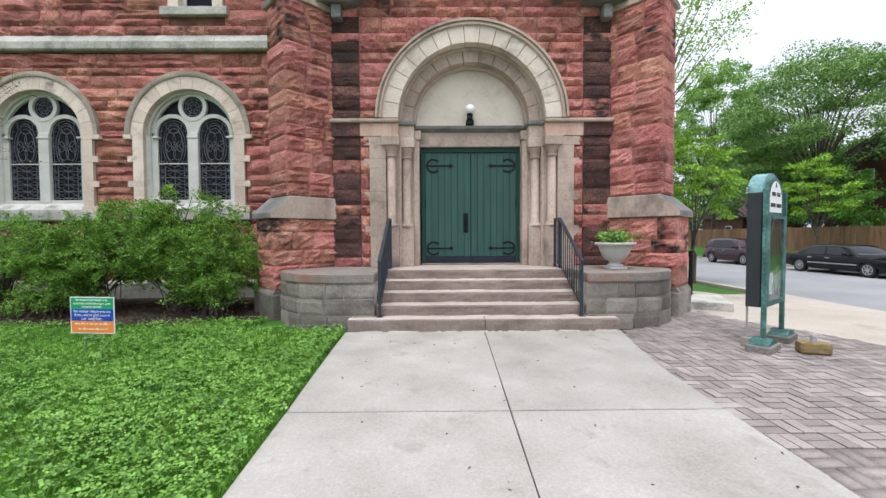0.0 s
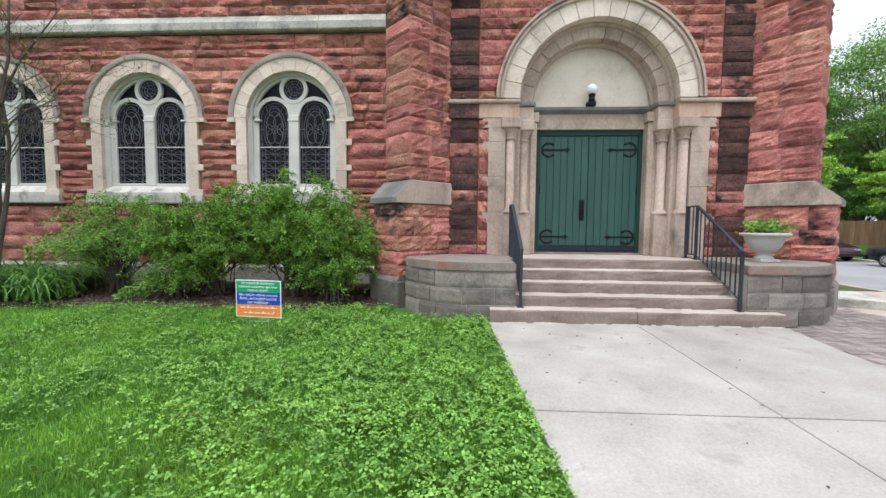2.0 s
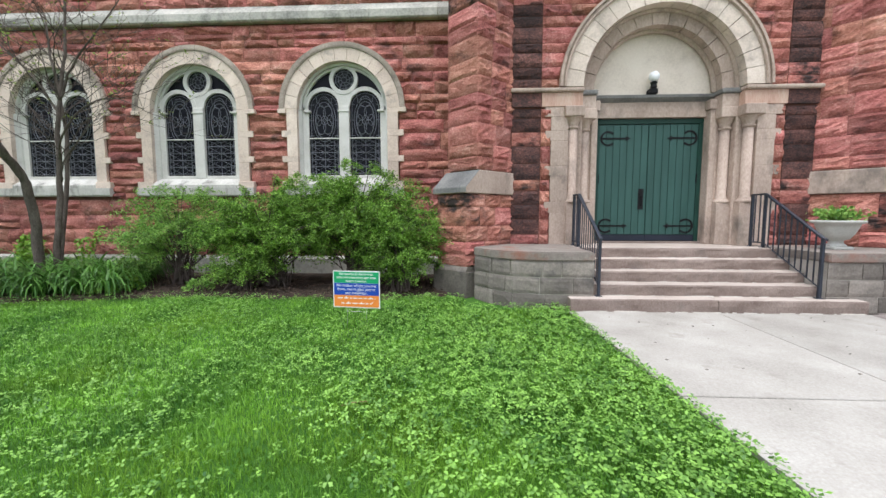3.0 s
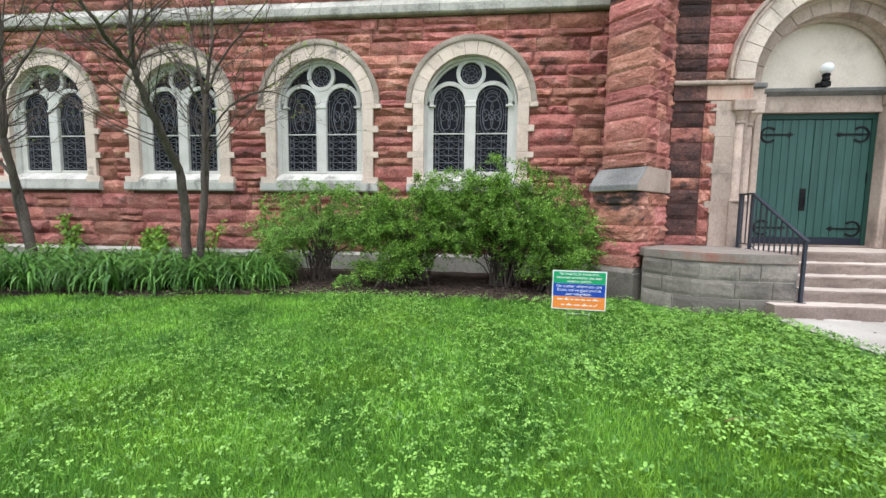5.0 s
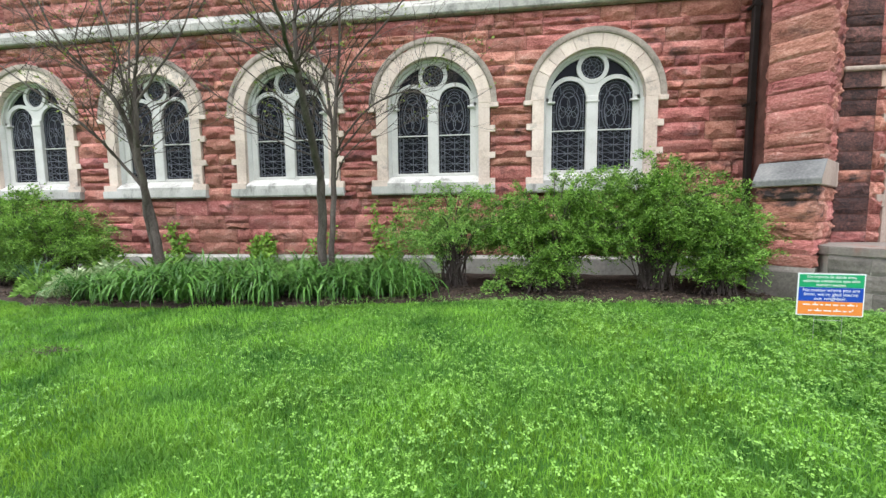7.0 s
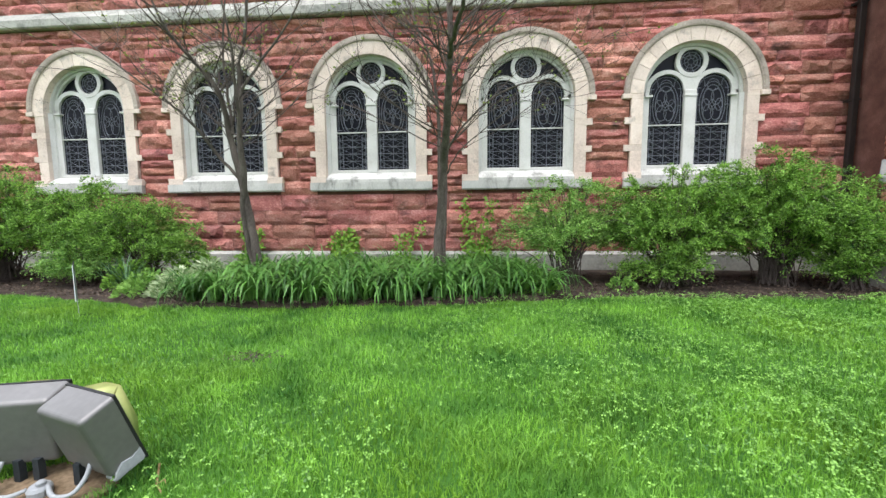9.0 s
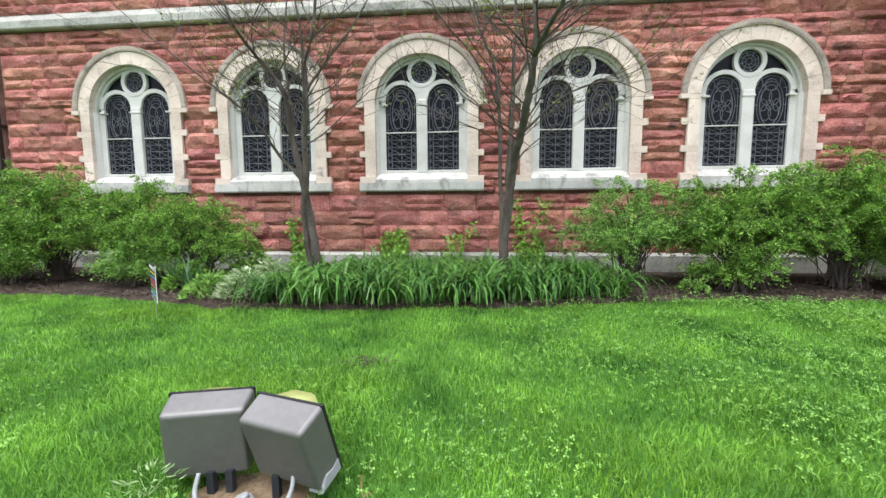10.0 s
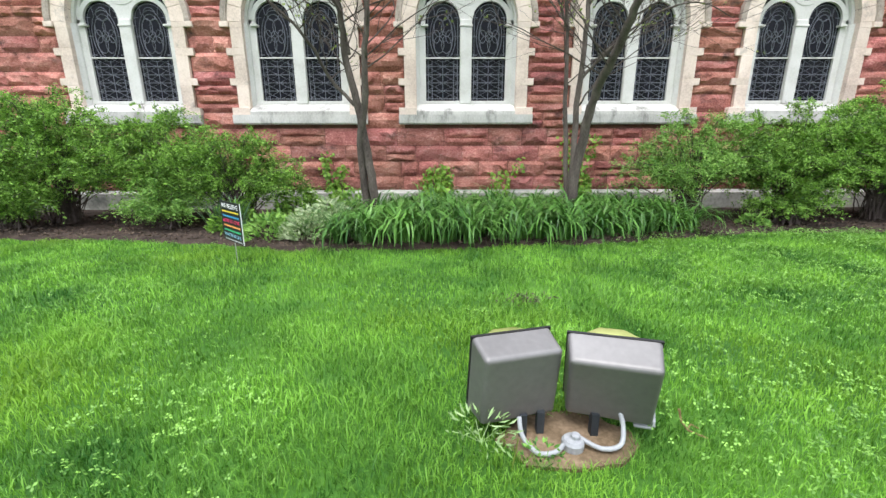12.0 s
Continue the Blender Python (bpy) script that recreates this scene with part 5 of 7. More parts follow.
for z, span in ((0.41, 0.25), (0.345, 0.20)):
    b = bmesh.new()
    x = -span
    while x < span:
        w = rnd.uniform(0.03, 0.08)
        box(b, x, min(x + w, span), -0.0065, -0.0055, z - 0.006, z + 0.006)
        if rnd.random() < 0.5:
            box(b, x + w * 0.4, x + w * 0.55, -0.0065, -0.0055, z + 0.006, z + 0.022)
        x += w + 0.018
    tagged(part("lettering", b, M_signwhite, s1), kind="stuff")
wr = bmesh.new()
for s in (-1, 1):
    tube(wr, [(s * 0.13, 0.0045, 0.6), (s * 0.13, 0.0045, -0.05)], 0.0022, 5)
tube(wr, [(-0.13, 0.0045, 0.24), (0.13, 0.0045, 0.24)], 0.0022, 5)
part("wire_stake", wr, M_wire, s1)
tagged(s1, "green, blue and orange printed yard sign on wire stakes", "sign")

s2 = empty("yard_sign", -15.27, 4.97, 0.0, -43.5)
part("panel", boxed(-0.30, 0.30, -0.004, 0.004, 0.235, 0.71), M_signblack, s2, "black printed plastic panel")
part("panel_edge", boxed(0.3005, 0.304, -0.004, 0.004, 0.235, 0.71), M_signwhite, s2)
part("stake", boxed(-0.005, 0.005, 0.005, 0.012, -0.1, 0.6), M_wire, s2)
lettering("WE BELIEVE", 0.075, M_signwhite, s2, TXT(0, 0.655), 0.50)
rows2 = [(0.590, (0.75, 0.60, 0.05)), (0.535, (0.05, 0.30, 0.55)), (0.420, (0.80, 0.35, 0.10)), (0.365, (0.05, 0.45, 0.20)), (0.255, (0.6, 0.6, 0.6))]
for k, (z, c) in enumerate(rows2):
    b = bmesh.new()
    x = -0.25
    rr = random.Random(k)
    while x < 0.24:
        w = rr.uniform(0.03, 0.07)
        box(b, x, min(x + w, 0.25), -0.0052, -0.0042, z - (0.010 if k < 4 else 0.005), z + (0.010 if k < 4 else 0.005))
        x += w + 0.012
    tagged(part("lettering", b, print_material("sign_print", c), s2), kind="stuff")
lettering("LOVE IS LOVE", 0.06, print_material("pink_print", (0.75, 0.06, 0.16)), s2, TXT(0, 0.478), 0.50)
lettering("WATER IS LIFE", 0.055, print_material("pale_blue_print", (0.30, 0.55, 0.72)), s2, TXT(0, 0.31), 0.50)
tagged(s2, "black yard sign with rows of coloured lettering at the bed", "sign")

# ---- notice board ----
nb = empty("notice_board", 3.96, 4.78, 0.0, 36.4)
WB = 0.78
for x in (0.0, WB):
    post = part("post", boxed(x - 0.024, x + 0.024, -0.026, 0.026, 0.09, 1.98, 0.006), M_verd, nb, "verdigris copper post")
    ft = bmesh.new()
    prism(ft, [(x - 0.19, 0.085), (x - 0.17, 0.105), (x - 0.05, 0.15), (x + 0.05, 0.15), (x + 0.17, 0.105), (x + 0.19, 0.085)], -0.1, 0.1)
    part("foot", ft, M_verd, nb, "flared verdigris copper foot")
    part("block", boxed(x - 0.21, x + 0.21, -0.13, 0.13, -0.05, 0.085, 0.012), M_grey, nb, "stone footing block")
cab = part("cabinet", boxed(0.0, WB, 0.04, 0.19, 0.52, 1.94, 0.008), M_board, nb, "dark metal cabinet")
fr = bmesh.new()
for a in ((0.03, 0.095, -0.025, 0.035, 0.53, 1.66), (WB - 0.095, WB - 0.03, -0.025, 0.035, 0.53, 1.66), (0.095, WB - 0.095, -0.025, 0.035, 0.53, 0.59), (0.095, WB - 0.095, -0.025, 0.035, 1.62, 1.66)):
    box(fr, *a)
part("door_frame", fr, M_verd, nb)
pane = part("pane", boxed(0.097, WB - 0.097, -0.012, -0.006, 0.592, 1.618), M_boardglass, nb)
pane.visible_shadow = False
part("backing", boxed(0.097, WB - 0.097, 0.026, 0.034, 0.592, 1.618), M_board, nb)
part("paper", boxed(0.18, 0.40, 0.018, 0.022, 0.66, 0.93), M_signwhite, nb)
part("paper", boxed(0.42, 0.66, 0.018, 0.022, 0.70, 0.99), print_material("green_notice", (0.10, 0.25, 0.06)), nb)
top = bmesh.new()
AR = [(0.0, 1.94)] + [(WB / 2 - (WB / 2) * math.cos(math.pi * i / 14), 1.94 + 0.26 * math.sin(math.pi * i / 14)) for i in range(15)]
prism(top, AR, 0.0385, 0.19)
part("arched_top", top, M_verd_light, nb, "pale blue-green arched copper hood")
hd = bmesh.new()
AR2 = [(0.06, 1.665)] + [(WB / 2 - (WB / 2 - 0.06) * math.cos(math.pi * i / 14), 1.88 + 0.26 * math.sin(math.pi * i / 14)) for i in range(15)] + [(WB - 0.06, 1.665)]
prism(hd, AR2, 0.0, 0.038)
part("head_frame", hd, M_verd, nb, "verdigris arched head frame")
hp = bmesh.new()
prism(hp, [(0.14, 1.70)] + [(WB / 2 - (WB / 2 - 0.14) * math.cos(math.pi * i / 14), 1.86 + 0.235 * math.sin(math.pi * i / 14)) for i in range(15)] + [(WB - 0.14, 1.70)], -0.003, -0.0005)
part("head_panel", hp, M_signwhite, nb, "white lettered head panel")
lt = bmesh.new()
for z, bars in ((1.93, ((0.22, 0.28), (0.30, 0.36), (0.42, 0.47), (0.49, 0.56))), (1.79, ((0.17, 0.25), (0.27, 0.36), (0.41, 0.48), (0.50, 0.61)))):
    for a, b in bars:
        box(lt, a, b, -0.007, -0.0035, z - 0.024, z + 0.024)
prism(lt, [(0.36, 2.02), (0.42, 2.02), (0.39, 2.075)], -0.007, -0.0035)
tagged(part("lettering", lt, M_signblack, nb), kind="stuff")
cd = bmesh.new()
tube(cd, [(0.04, 0.18, 0.52), (0.04, 0.18, 0.0)], 0.012, 6)
part("conduit", cd, M_conduit, nb)
part("conduit_box", boxed(-0.01, 0.09, 0.13, 0.23, 0.0, 0.12, 0.008), M_grey, nb)
tagged(nb, "verdigris copper notice board with arched head and glass door on posts", "notice board")

# timber block with a bolt beside the board
tb = empty("timber_block", 4.47, 4.66, 0.0, -18)
part("timber", boxed(-0.155, 0.155, -0.075, 0.075, 0.0, 0.13, 0.018), M_wood, tb)
part("bolt", lathe(bmesh.new(), [(0.03, 0.125), (0.03, 0.20), (0.02, 0.215)], 0.0, 0, 10), M_conduit, tb)
tagged(tb, "short weathered timber block with a steel bolt on the bricks", "timber block")

# step at the side door and gate post beyond the buttress
sd = empty("side_step", 5.15, 7.62, 0.0, -25)
part("slab", boxed(-0.38, 0.42, -0.25, 0.9, -0.05, 0.14, 0.012), M_limeband, sd)
tagged(sd, "low pale stone side step beside the buttress", "step")
gp = empty("gate_post", 5.30, 8.3, 0.0)
part("post", boxed(-0.03, 0.03, -0.03, 0.03, -0.05, 1.05, 0.004), M_iron, gp)
part("cap", boxed(-0.045, 0.045, -0.045, 0.045, 1.05, 1.08, 0.004), M_iron, gp)
gb = bmesh.new()
tube(gb, [(0, 0, 0.95), (-0.1, 0.35, 1.0), (-0.35, 0.9, 1.0)], 0.018, 6)
part("rail", gb, M_iron, gp)
tagged(gp, "black iron gate post with a short rail", "gate post")

# ---- flood lamps ----
def flood_lamp(x, y, z, tilt, lean, turn):
    fl = empty("flood_lamp", x, y, z)
    fl.matrix_basis = pose(x, y, z, tilt, lean, turn)
    b = bmesh.new()
    back = [b.verts.new((sx * 0.196, -0.083, sz * 0.182)) for sx, sz in ((-1, -1), (1, -1), (1, 1), (-1, 1))]
    frnt = [b.verts.new((sx * 0.208, 0.076, sz * 0.207)) for sx, sz in ((-1, -1), (1, -1), (1, 1), (-1, 1))]
    b.faces.new(back)
    b.faces.new(frnt[::-1])
    for k in range(4):
        b.faces.new((back[k], back[(k + 1) % 4], frnt[(k + 1) % 4], frnt[k]))
    bmesh.ops.bevel(b, geom=[e for e in b.edges if min(v.co.y for v in e.verts) < 0], offset=0.022, segments=4, affect='EDGES', profile=0.5)
    part("housing", b, M_flood, fl, "bronze-grey metal housing", smooth=False)
    rimb = bmesh.new()
    for a in ((-0.212, 0.212, 0.0762, 0.09, 0.19, 0.211), (-0.212, 0.212, 0.0762, 0.09, -0.211, -0.19), (-0.212, -0.19, 0.0762, 0.09, -0.19, 0.19), (0.19, 0.212, 0.0762, 0.09, -0.19, 0.19)):
        box(rimb, *a)
    part("rim", rimb, M_rim, fl)
    ln = bmesh.new()
    lo = [ln.verts.new((sx * 0.188, 0.079, sz * 0.188)) for sx, sz in ((-1, -1), (1, -1), (1, 1), (-1, 1))]
    hi = [ln.verts.new((sx * 0.06, 0.19, z)) for sx, z in ((-1, -0.06), (1, -0.06), (1, 0.17), (-1, 0.17))]
    ln.faces.new(lo)
    ln.faces.new(hi[::-1])
    for k in range(4):
        ln.faces.new((lo[k], lo[(k + 1) % 4], hi[(k + 1) % 4], hi[k]))
    bmesh.ops.recalc_face_normals(ln, faces=ln.faces[:])
    bmesh.ops.bevel(ln, geom=ln.edges[:], offset=0.012, segments=2, affect='EDGES')
    part("lens", ln, M_amber, fl, "yellowed glass lens", smooth=True)
    if turn < 0:
        tp = bmesh.new()
        box(tp, 0.12, 0.203, -0.075, 0.075, -0.216, -0.196, 0.006)
        prism(tp, [(-0.07, -0.196), (0.075, -0.2), (0.078, -0.13), (0.03, -0.15), (-0.02, -0.14), (-0.06, -0.172)], 0.199, 0.212, "x")
        part("tape", tp, M_conduit, fl, "torn pale blue-grey tape")
    return tagged(fl, "bronze-grey ground flood lamp aimed at the church", "flood lamp", "flood lamps on the lawn")


flood_lamp(-12.475, 2.108, 0.204, 6.2, 0.5, 15.5)
flood_lamp(-12.024, 2.065, 0.209, 17.4, -0.8, -17.5)
pad = empty("lamp_base", -12.22, 2.02, -DIP)
rr = random.Random(12)
pp = [((0.34 + rr.uniform(-0.06, 0.03)) * math.cos(2 * math.pi * k / 22), (0.205 + rr.uniform(-0.025, 0.02)) * math.sin(2 * math.pi * k / 22)) for k in range(22)]
pb = prism(bmesh.new(), pp, -0.08, 0.012, "z")
part("pad", pb, M_pad, pad, "dirt-stained concrete pad")
jb = part("junction_box", lathe(bmesh.new(), [(0.05, 0.012), (0.052, 0.045), (0.042, 0.06), (0.02, 0.064)], -0.0, -0.06, 16), M_conduit, pad, "round grey junction box")
part("cover_plate", lathe(bmesh.new(), [(0.022, 0.066), (0.022, 0.08), (0.014, 0.086)], 0.01, -0.06, 10), M_conduit, jb)
for x, y in ((-0.22, 0.03), (-0.13, 0.05), (0.13, 0.03)):
    part("stand", boxed(x - 0.018, x + 0.018, y - 0.018, y + 0.018, 0.012, 0.13), M_board, pad)
for pts in ([(-0.25, -0.02, 0.15), (-0.24, -0.07, 0.08), (-0.18, -0.12, 0.035), (-0.10, -0.12, 0.036), (-0.05, -0.08, 0.045)],
            [(0.035, -0.05, 0.055), (0.12, -0.10, 0.036), (0.21, -0.09, 0.045), (0.24, -0.04, 0.10), (0.235, 0.0, 0.16)]):
    pv = [Vector(p) for p in pts]
    fine = []
    for i in range(len(pv) - 1):
        p0, p1, p2, p3 = pv[max(i - 1, 0)], pv[i], pv[i + 1], pv[min(i + 2, len(pv) - 1)]
        for q in range(5):
            t = q / 5
            fine.append(0.5 * ((2 * p1) + (p2 - p0) * t + (2 * p0 - 5 * p1 + 4 * p2 - p3) * t * t + (3 * p1 - p0 - 3 * p2 + p3) * t ** 3))
    fine.append(pv[-1])
    part("conduit", tube(bmesh.new(), fine, 0.0115, 8), M_conduit, pad, smooth=True)
tagged(pad, "concrete pad with stands, junction box and grey conduit in the grass", "lamp base")

# ---- downspouts ----
for x, y in ((-2.72, 8.74), (-22.28, 8.80)):
    ds = empty("downspout", x, y, 0)
    part("pipe", boxed(-0.055, 0.055, -0.05, 0.05, 0.1, 8.4, 0.012), M_pipe, ds)
    for z in (1.2, 3.4, 5.2):
        part("strap", boxed(-0.075, 0.075, -0.056, 0.15, z, z + 0.04), M_pipe, ds)
    tagged(ds, "dark brown metal downspout fixed to the red stone wall", "downspout", "downspouts")

# ---- garden bed ----
BEDX = [-23.0, -20.5, -18.5, -16.6, -14.85, -13.8, -11.9, -9.97, -8.5, -7.2, -5.7, -4.4, -3.55, -3.2]
BEDY = [6.35, 6.30, 6.22, 6.0, 5.52, 5.48, 5.66, 5.94, 6.38, 6.56, 6.46, 6.52, 6.72, 6.8]


def bed_edge(x):
    return np.interp(x, BEDX, BEDY) + 0.05 * np.sin(np.asarray(x) * 3.1) + 0.03 * np.sin(np.asarray(x) * 7.7)


bm = bmesh.new()
xs = [-23 + 0.15 * k for k in range(133)]
rows = []
for x in xs:
    e = float(bed_edge(x))
    r_ = []
    for f in (0, 0.05, 0.2, 0.5, 0.8, 1.0):
        y = e + (8.84 - e) * f
        z = (-0.03 if f == 0 else 0.02 + 0.05 * f + 0.02 * noise.noise(Vector((x * 2.5, y * 2.5, 0))))
        r_.append(bm.verts.new((x, y, z)))
    rows.append(r_)
for p, q in zip(rows, rows[1:]):
    for k in range(5):
        bm.faces.new((p[k], p[k + 1], q[k + 1], q[k]))
soil = part("ground_bed", bm, M_soil)
tagged(soil, "dark mulched planting bed along the church wall", "bed", kind="structure")
n = 5000
cx = rng.uniform(-22.5, -3.3, n)
cy = bed_edge(cx) + 0.04 + rng.random(n) ** 1.6 * 1.6
chips = leaf_cloud("mulch_chips", np.stack([cx, cy, np.full(n, 0.05) + rng.random(n) * 0.03], 1), np.stack([rng.normal(size=n), rng.normal(size=n), rng.normal(size=n) * 0.25], 1), 0.05, material("mulch_chip", [(0.03, 0.02, 0.015), (0.08, 0.055, 0.04), (0.17, 0.13, 0.10)], 30, 60, 0.95, 0, 0.4, True), None, rng, 0.45)
tagged(chips, "scattered mulch chips and dead leaves on the bed", "mulch", kind="stuff")


# ---- shrubs ----
def shrub(x, y, rx, ry, h, n_cane, n_leaf, mat, seed, label, lean=0.0, low=0.25, name="shrub"):
    r = np.random.default_rng(seed)
    rx, ry, h = rx * 1.12, ry * 1.05, h * 0.95
    sh = empty(name, x, y, 0.05)
    bm = bmesh.new()
    tips, dirs = [], []
    for k in range(n_cane):
        a = r.uniform(0, 2 * math.pi)
        q = math.sqrt(r.uniform(0.03, 1))
        top = Vector((rx * q * math.cos(a) + lean * q, ry * q * math.sin(a), h * (1 - 0.5 * q ** 3) * r.uniform(0.55, 1.08)))
        b0 = Vector((r.normal() * 0.12, r.normal() * 0.1, 0))
        ctrl = Vector((top.x * 0.42, top.y * 0.42, top.z * 1.22))
        top.z *= 0.86
        pts = [(1 - t) ** 2 * b0 + 2 * t * (1 - t) * ctrl + t * t * top for t in (0, 0.2, 0.4, 0.6, 0.8, 1.0)]
        tube(bm, pts, 0.011, 4, 0.003)
        m = int(2.5 * n_leaf) // n_cane
        side = 7
        for j in range(side):
            t0 = r.uniform(0.36 if low > 0.1 else 0.1, 1.0)
            p0 = (1 - t0) ** 2 * b0 + 2 * t0 * (1 - t0) * ctrl + t0 * t0 * top
            sd = Vector((r.normal(), r.normal(), r.normal() * 0.55 + 0.12)).normalized() * r.uniform(0.16, 0.42)
            sd += Vector((math.cos(a), math.sin(a), 0)) * 0.12
            for i in range(m // (side + 1)):
                u = r.random() ** 0.8
                p = p0 + sd * u + Vector((r.normal(), r.normal(), r.normal())) * 0.026
                p.z -= 0.12 * u * u
                if p.z < low + 0.25 * r.random():
                    continue
                tips.append((p.x, p.y, p.z))
                dirs.append((sd.x + r.normal() * 0.25, sd.y + r.normal() * 0.25, sd.z + r.normal() * 0.15))
        for i in range(m // (side + 1)):
            t0 = r.uniform(0.5, 1.0)
            p = (1 - t0) ** 2 * b0 + 2 * t0 * (1 - t0) * ctrl + t0 * t0 * top + Vector((r.normal(), r.normal(), r.normal())) * 0.04
            tips.append(tuple(p))
            dirs.append((r.normal(), r.normal(), r.normal() * 0.6))
    tagged(part("cane", bm, M_twig, sh), kind="stuff")
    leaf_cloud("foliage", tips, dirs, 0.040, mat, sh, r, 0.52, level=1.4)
    return tagged(sh, label, "shrub", "shrubs against the wall")


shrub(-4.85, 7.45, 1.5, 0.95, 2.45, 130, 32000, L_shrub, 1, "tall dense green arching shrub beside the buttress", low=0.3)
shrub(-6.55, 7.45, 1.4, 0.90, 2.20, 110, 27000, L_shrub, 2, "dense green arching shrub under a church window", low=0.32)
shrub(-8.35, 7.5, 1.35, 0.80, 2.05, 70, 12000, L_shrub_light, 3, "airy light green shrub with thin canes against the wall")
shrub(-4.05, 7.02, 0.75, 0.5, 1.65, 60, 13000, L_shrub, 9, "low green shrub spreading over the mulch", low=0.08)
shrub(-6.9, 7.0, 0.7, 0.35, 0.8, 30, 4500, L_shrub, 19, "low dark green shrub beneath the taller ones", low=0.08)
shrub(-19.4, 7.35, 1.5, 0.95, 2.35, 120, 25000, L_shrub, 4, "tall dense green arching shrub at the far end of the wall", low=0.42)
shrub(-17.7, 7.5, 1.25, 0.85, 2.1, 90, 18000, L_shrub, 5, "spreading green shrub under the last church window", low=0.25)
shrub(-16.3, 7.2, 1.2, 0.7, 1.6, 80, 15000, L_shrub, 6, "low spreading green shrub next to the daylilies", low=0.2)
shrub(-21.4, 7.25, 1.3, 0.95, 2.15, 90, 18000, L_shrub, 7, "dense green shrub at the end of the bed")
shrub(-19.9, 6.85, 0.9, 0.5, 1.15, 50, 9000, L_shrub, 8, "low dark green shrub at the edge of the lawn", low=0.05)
shrub(-17.3, 6.9, 0.6, 0.45, 0.85, 34, 5000, L_shrub_light, 10, "small light green shrub in the mulch", low=0.05)


# ---- strap-leaved clumps ----
def strap_clump(seed, n, length, width, arch, mat, name):
    r = random.Random(seed)
    verts, faces = [], []
    for k in range(n):
        a = r.uniform(0, 2 * math.pi)
        L = length * r.uniform(0.6, 1.15)
        w = width * r.uniform(0.7, 1.2)
        ox, oy = r.gauss(0, 0.045), r.gauss(0, 0.045)
        el = radians(r.uniform(58, 86))
        bend = arch * r.uniform(0.6, 1.35)
        x = z = 0.0
        base = len(verts)
        S = 6
        tw = r.uniform(-0.3, 0.3)
        for i in range(S + 1):
            t = i / S
            ww = w * (1 - t ** 2.5) * 0.5 + 0.0008
            cx, cy = ox + x * math.cos(a), oy + x * math.sin(a)
            px, py = -math.sin(a + tw * t), math.cos(a + tw * t)
            verts.append((cx + px * ww, cy + py * ww, z))
            verts.append((cx - px * ww, cy - py * ww, z))
            ang = el - bend * (t ** 1.4)
            x += math.cos(ang) * L / S
            z += math.sin(ang) * L / S
            z = max(z, 0.005)
        for i in range(S):
            q = base + 2 * i
            faces.append((q, q + 1, q + 3, q + 2))
    me = bpy.data.meshes.new(name)
    me.from_pydata(verts, [], faces)
    me.materials.append(mat)
    return me


LILY = [strap_clump(s, 50, 1.02, 0.032, 3.4, L_lily, "daylily_leaves") for s in range(6)]
r = random.Random(17)
placed = 0
for row, dy in enumerate((0.28, 0.58, 0.90, 1.22, 1.55, 1.9, 2.3, 2.65)):
    x = -14.2 + 0.1 * row
    while x < -8.75 - 0.12 * row:
        e = float(bed_edge(x))
        me = LILY[r.randrange(6)]
        ob = new("daylily")
        ob.empty_display_size = 0.1
        tagged(piece("leaf_fan", me, Matrix.Identity(4), ob), kind="stuff")
        s = r.uniform(0.85, 1.15) * (1.0 if row < 4 else 0.85)
        ob.matrix_basis = Matrix.Translation((x + r.uniform(-0.08, 0.08), e + dy + r.uniform(-0.07, 0.07), 0.03)) @ pose(0, 0, 0, 0, 0, r.uniform(0, 360)) @ Matrix.Diagonal((s, s, s, 1))
        tagged(ob, "clump of arching green daylily leaves in the bed", "daylily", "daylilies in the bed")
        x += r.uniform(0.30, 0.42)
IRIS = [strap_clump(s + 30, 22, 0.62, 0.03, 0.8, L_iris, "iris_leaves") for s in range(2)]
for x, y in ((-16.4, 6.65), (-16.15, 6.72), (-15.95, 6.5)):
    ob = new("iris")
    ob.empty_display_size = 0.1
    tagged(piece("leaf_fan", IRIS[r.randrange(2)], Matrix.Identity(4), ob), kind="stuff")
    ob.matrix_basis = pose(x, y, 0.04, 0, 0, r.uniform(0, 360))
    tagged(ob, "upright blue-green iris clump in the mulch", "iris", "irises in the bed")


def low_plant(name, x, y, rad, h, n, size, mat, seed, label, slim=0.5):
    g = np.random.default_rng(seed)
    p = empty(name, x, y, 0.03)
    a = g.uniform(0, 2 * math.pi, n)
    q = np.sqrt(g.random(n)) * rad
    z = (1 - (q / rad) ** 2) * h * g.uniform(0.4, 1.0, n) + 0.03
    c = np.stack([q * np.cos(a), q * np.sin(a), z], 1)
    d = np.stack([np.cos(a) + g.normal(size=n) * 0.4, np.sin(a) + g.normal(size=n) * 0.4, 0.6 + g.normal(size=n) * 0.5], 1)
    leaf_cloud("foliage", c, d, size, mat, p, g, slim)
    b = bmesh.new()
    for k in range(7):
        t = 2 * math.pi * k / 7
        tube(b, [(0, 0, -0.02), (rad * 0.5 * math.cos(t), rad * 0.5 * math.sin(t), h * 0.6)], 0.004 if h > 0.2 else 0.0016, 4)
    part("stem", b, M_twig if h > 0.2 else mat, p)
    return tagged(p, label, "plant")


low_plant("variegated_plant", -14.75, 6.15, 0.42, 0.42, 900, 0.10, L_varieg, 3, "pale variegated leafy plant at the end of the daylilies", 0.4)
low_plant("variegated_plant", -14.55, 6.6, 0.40, 0.5, 800, 0.10, L_varieg, 4, "pale variegated leafy plant among the daylilies", 0.4)
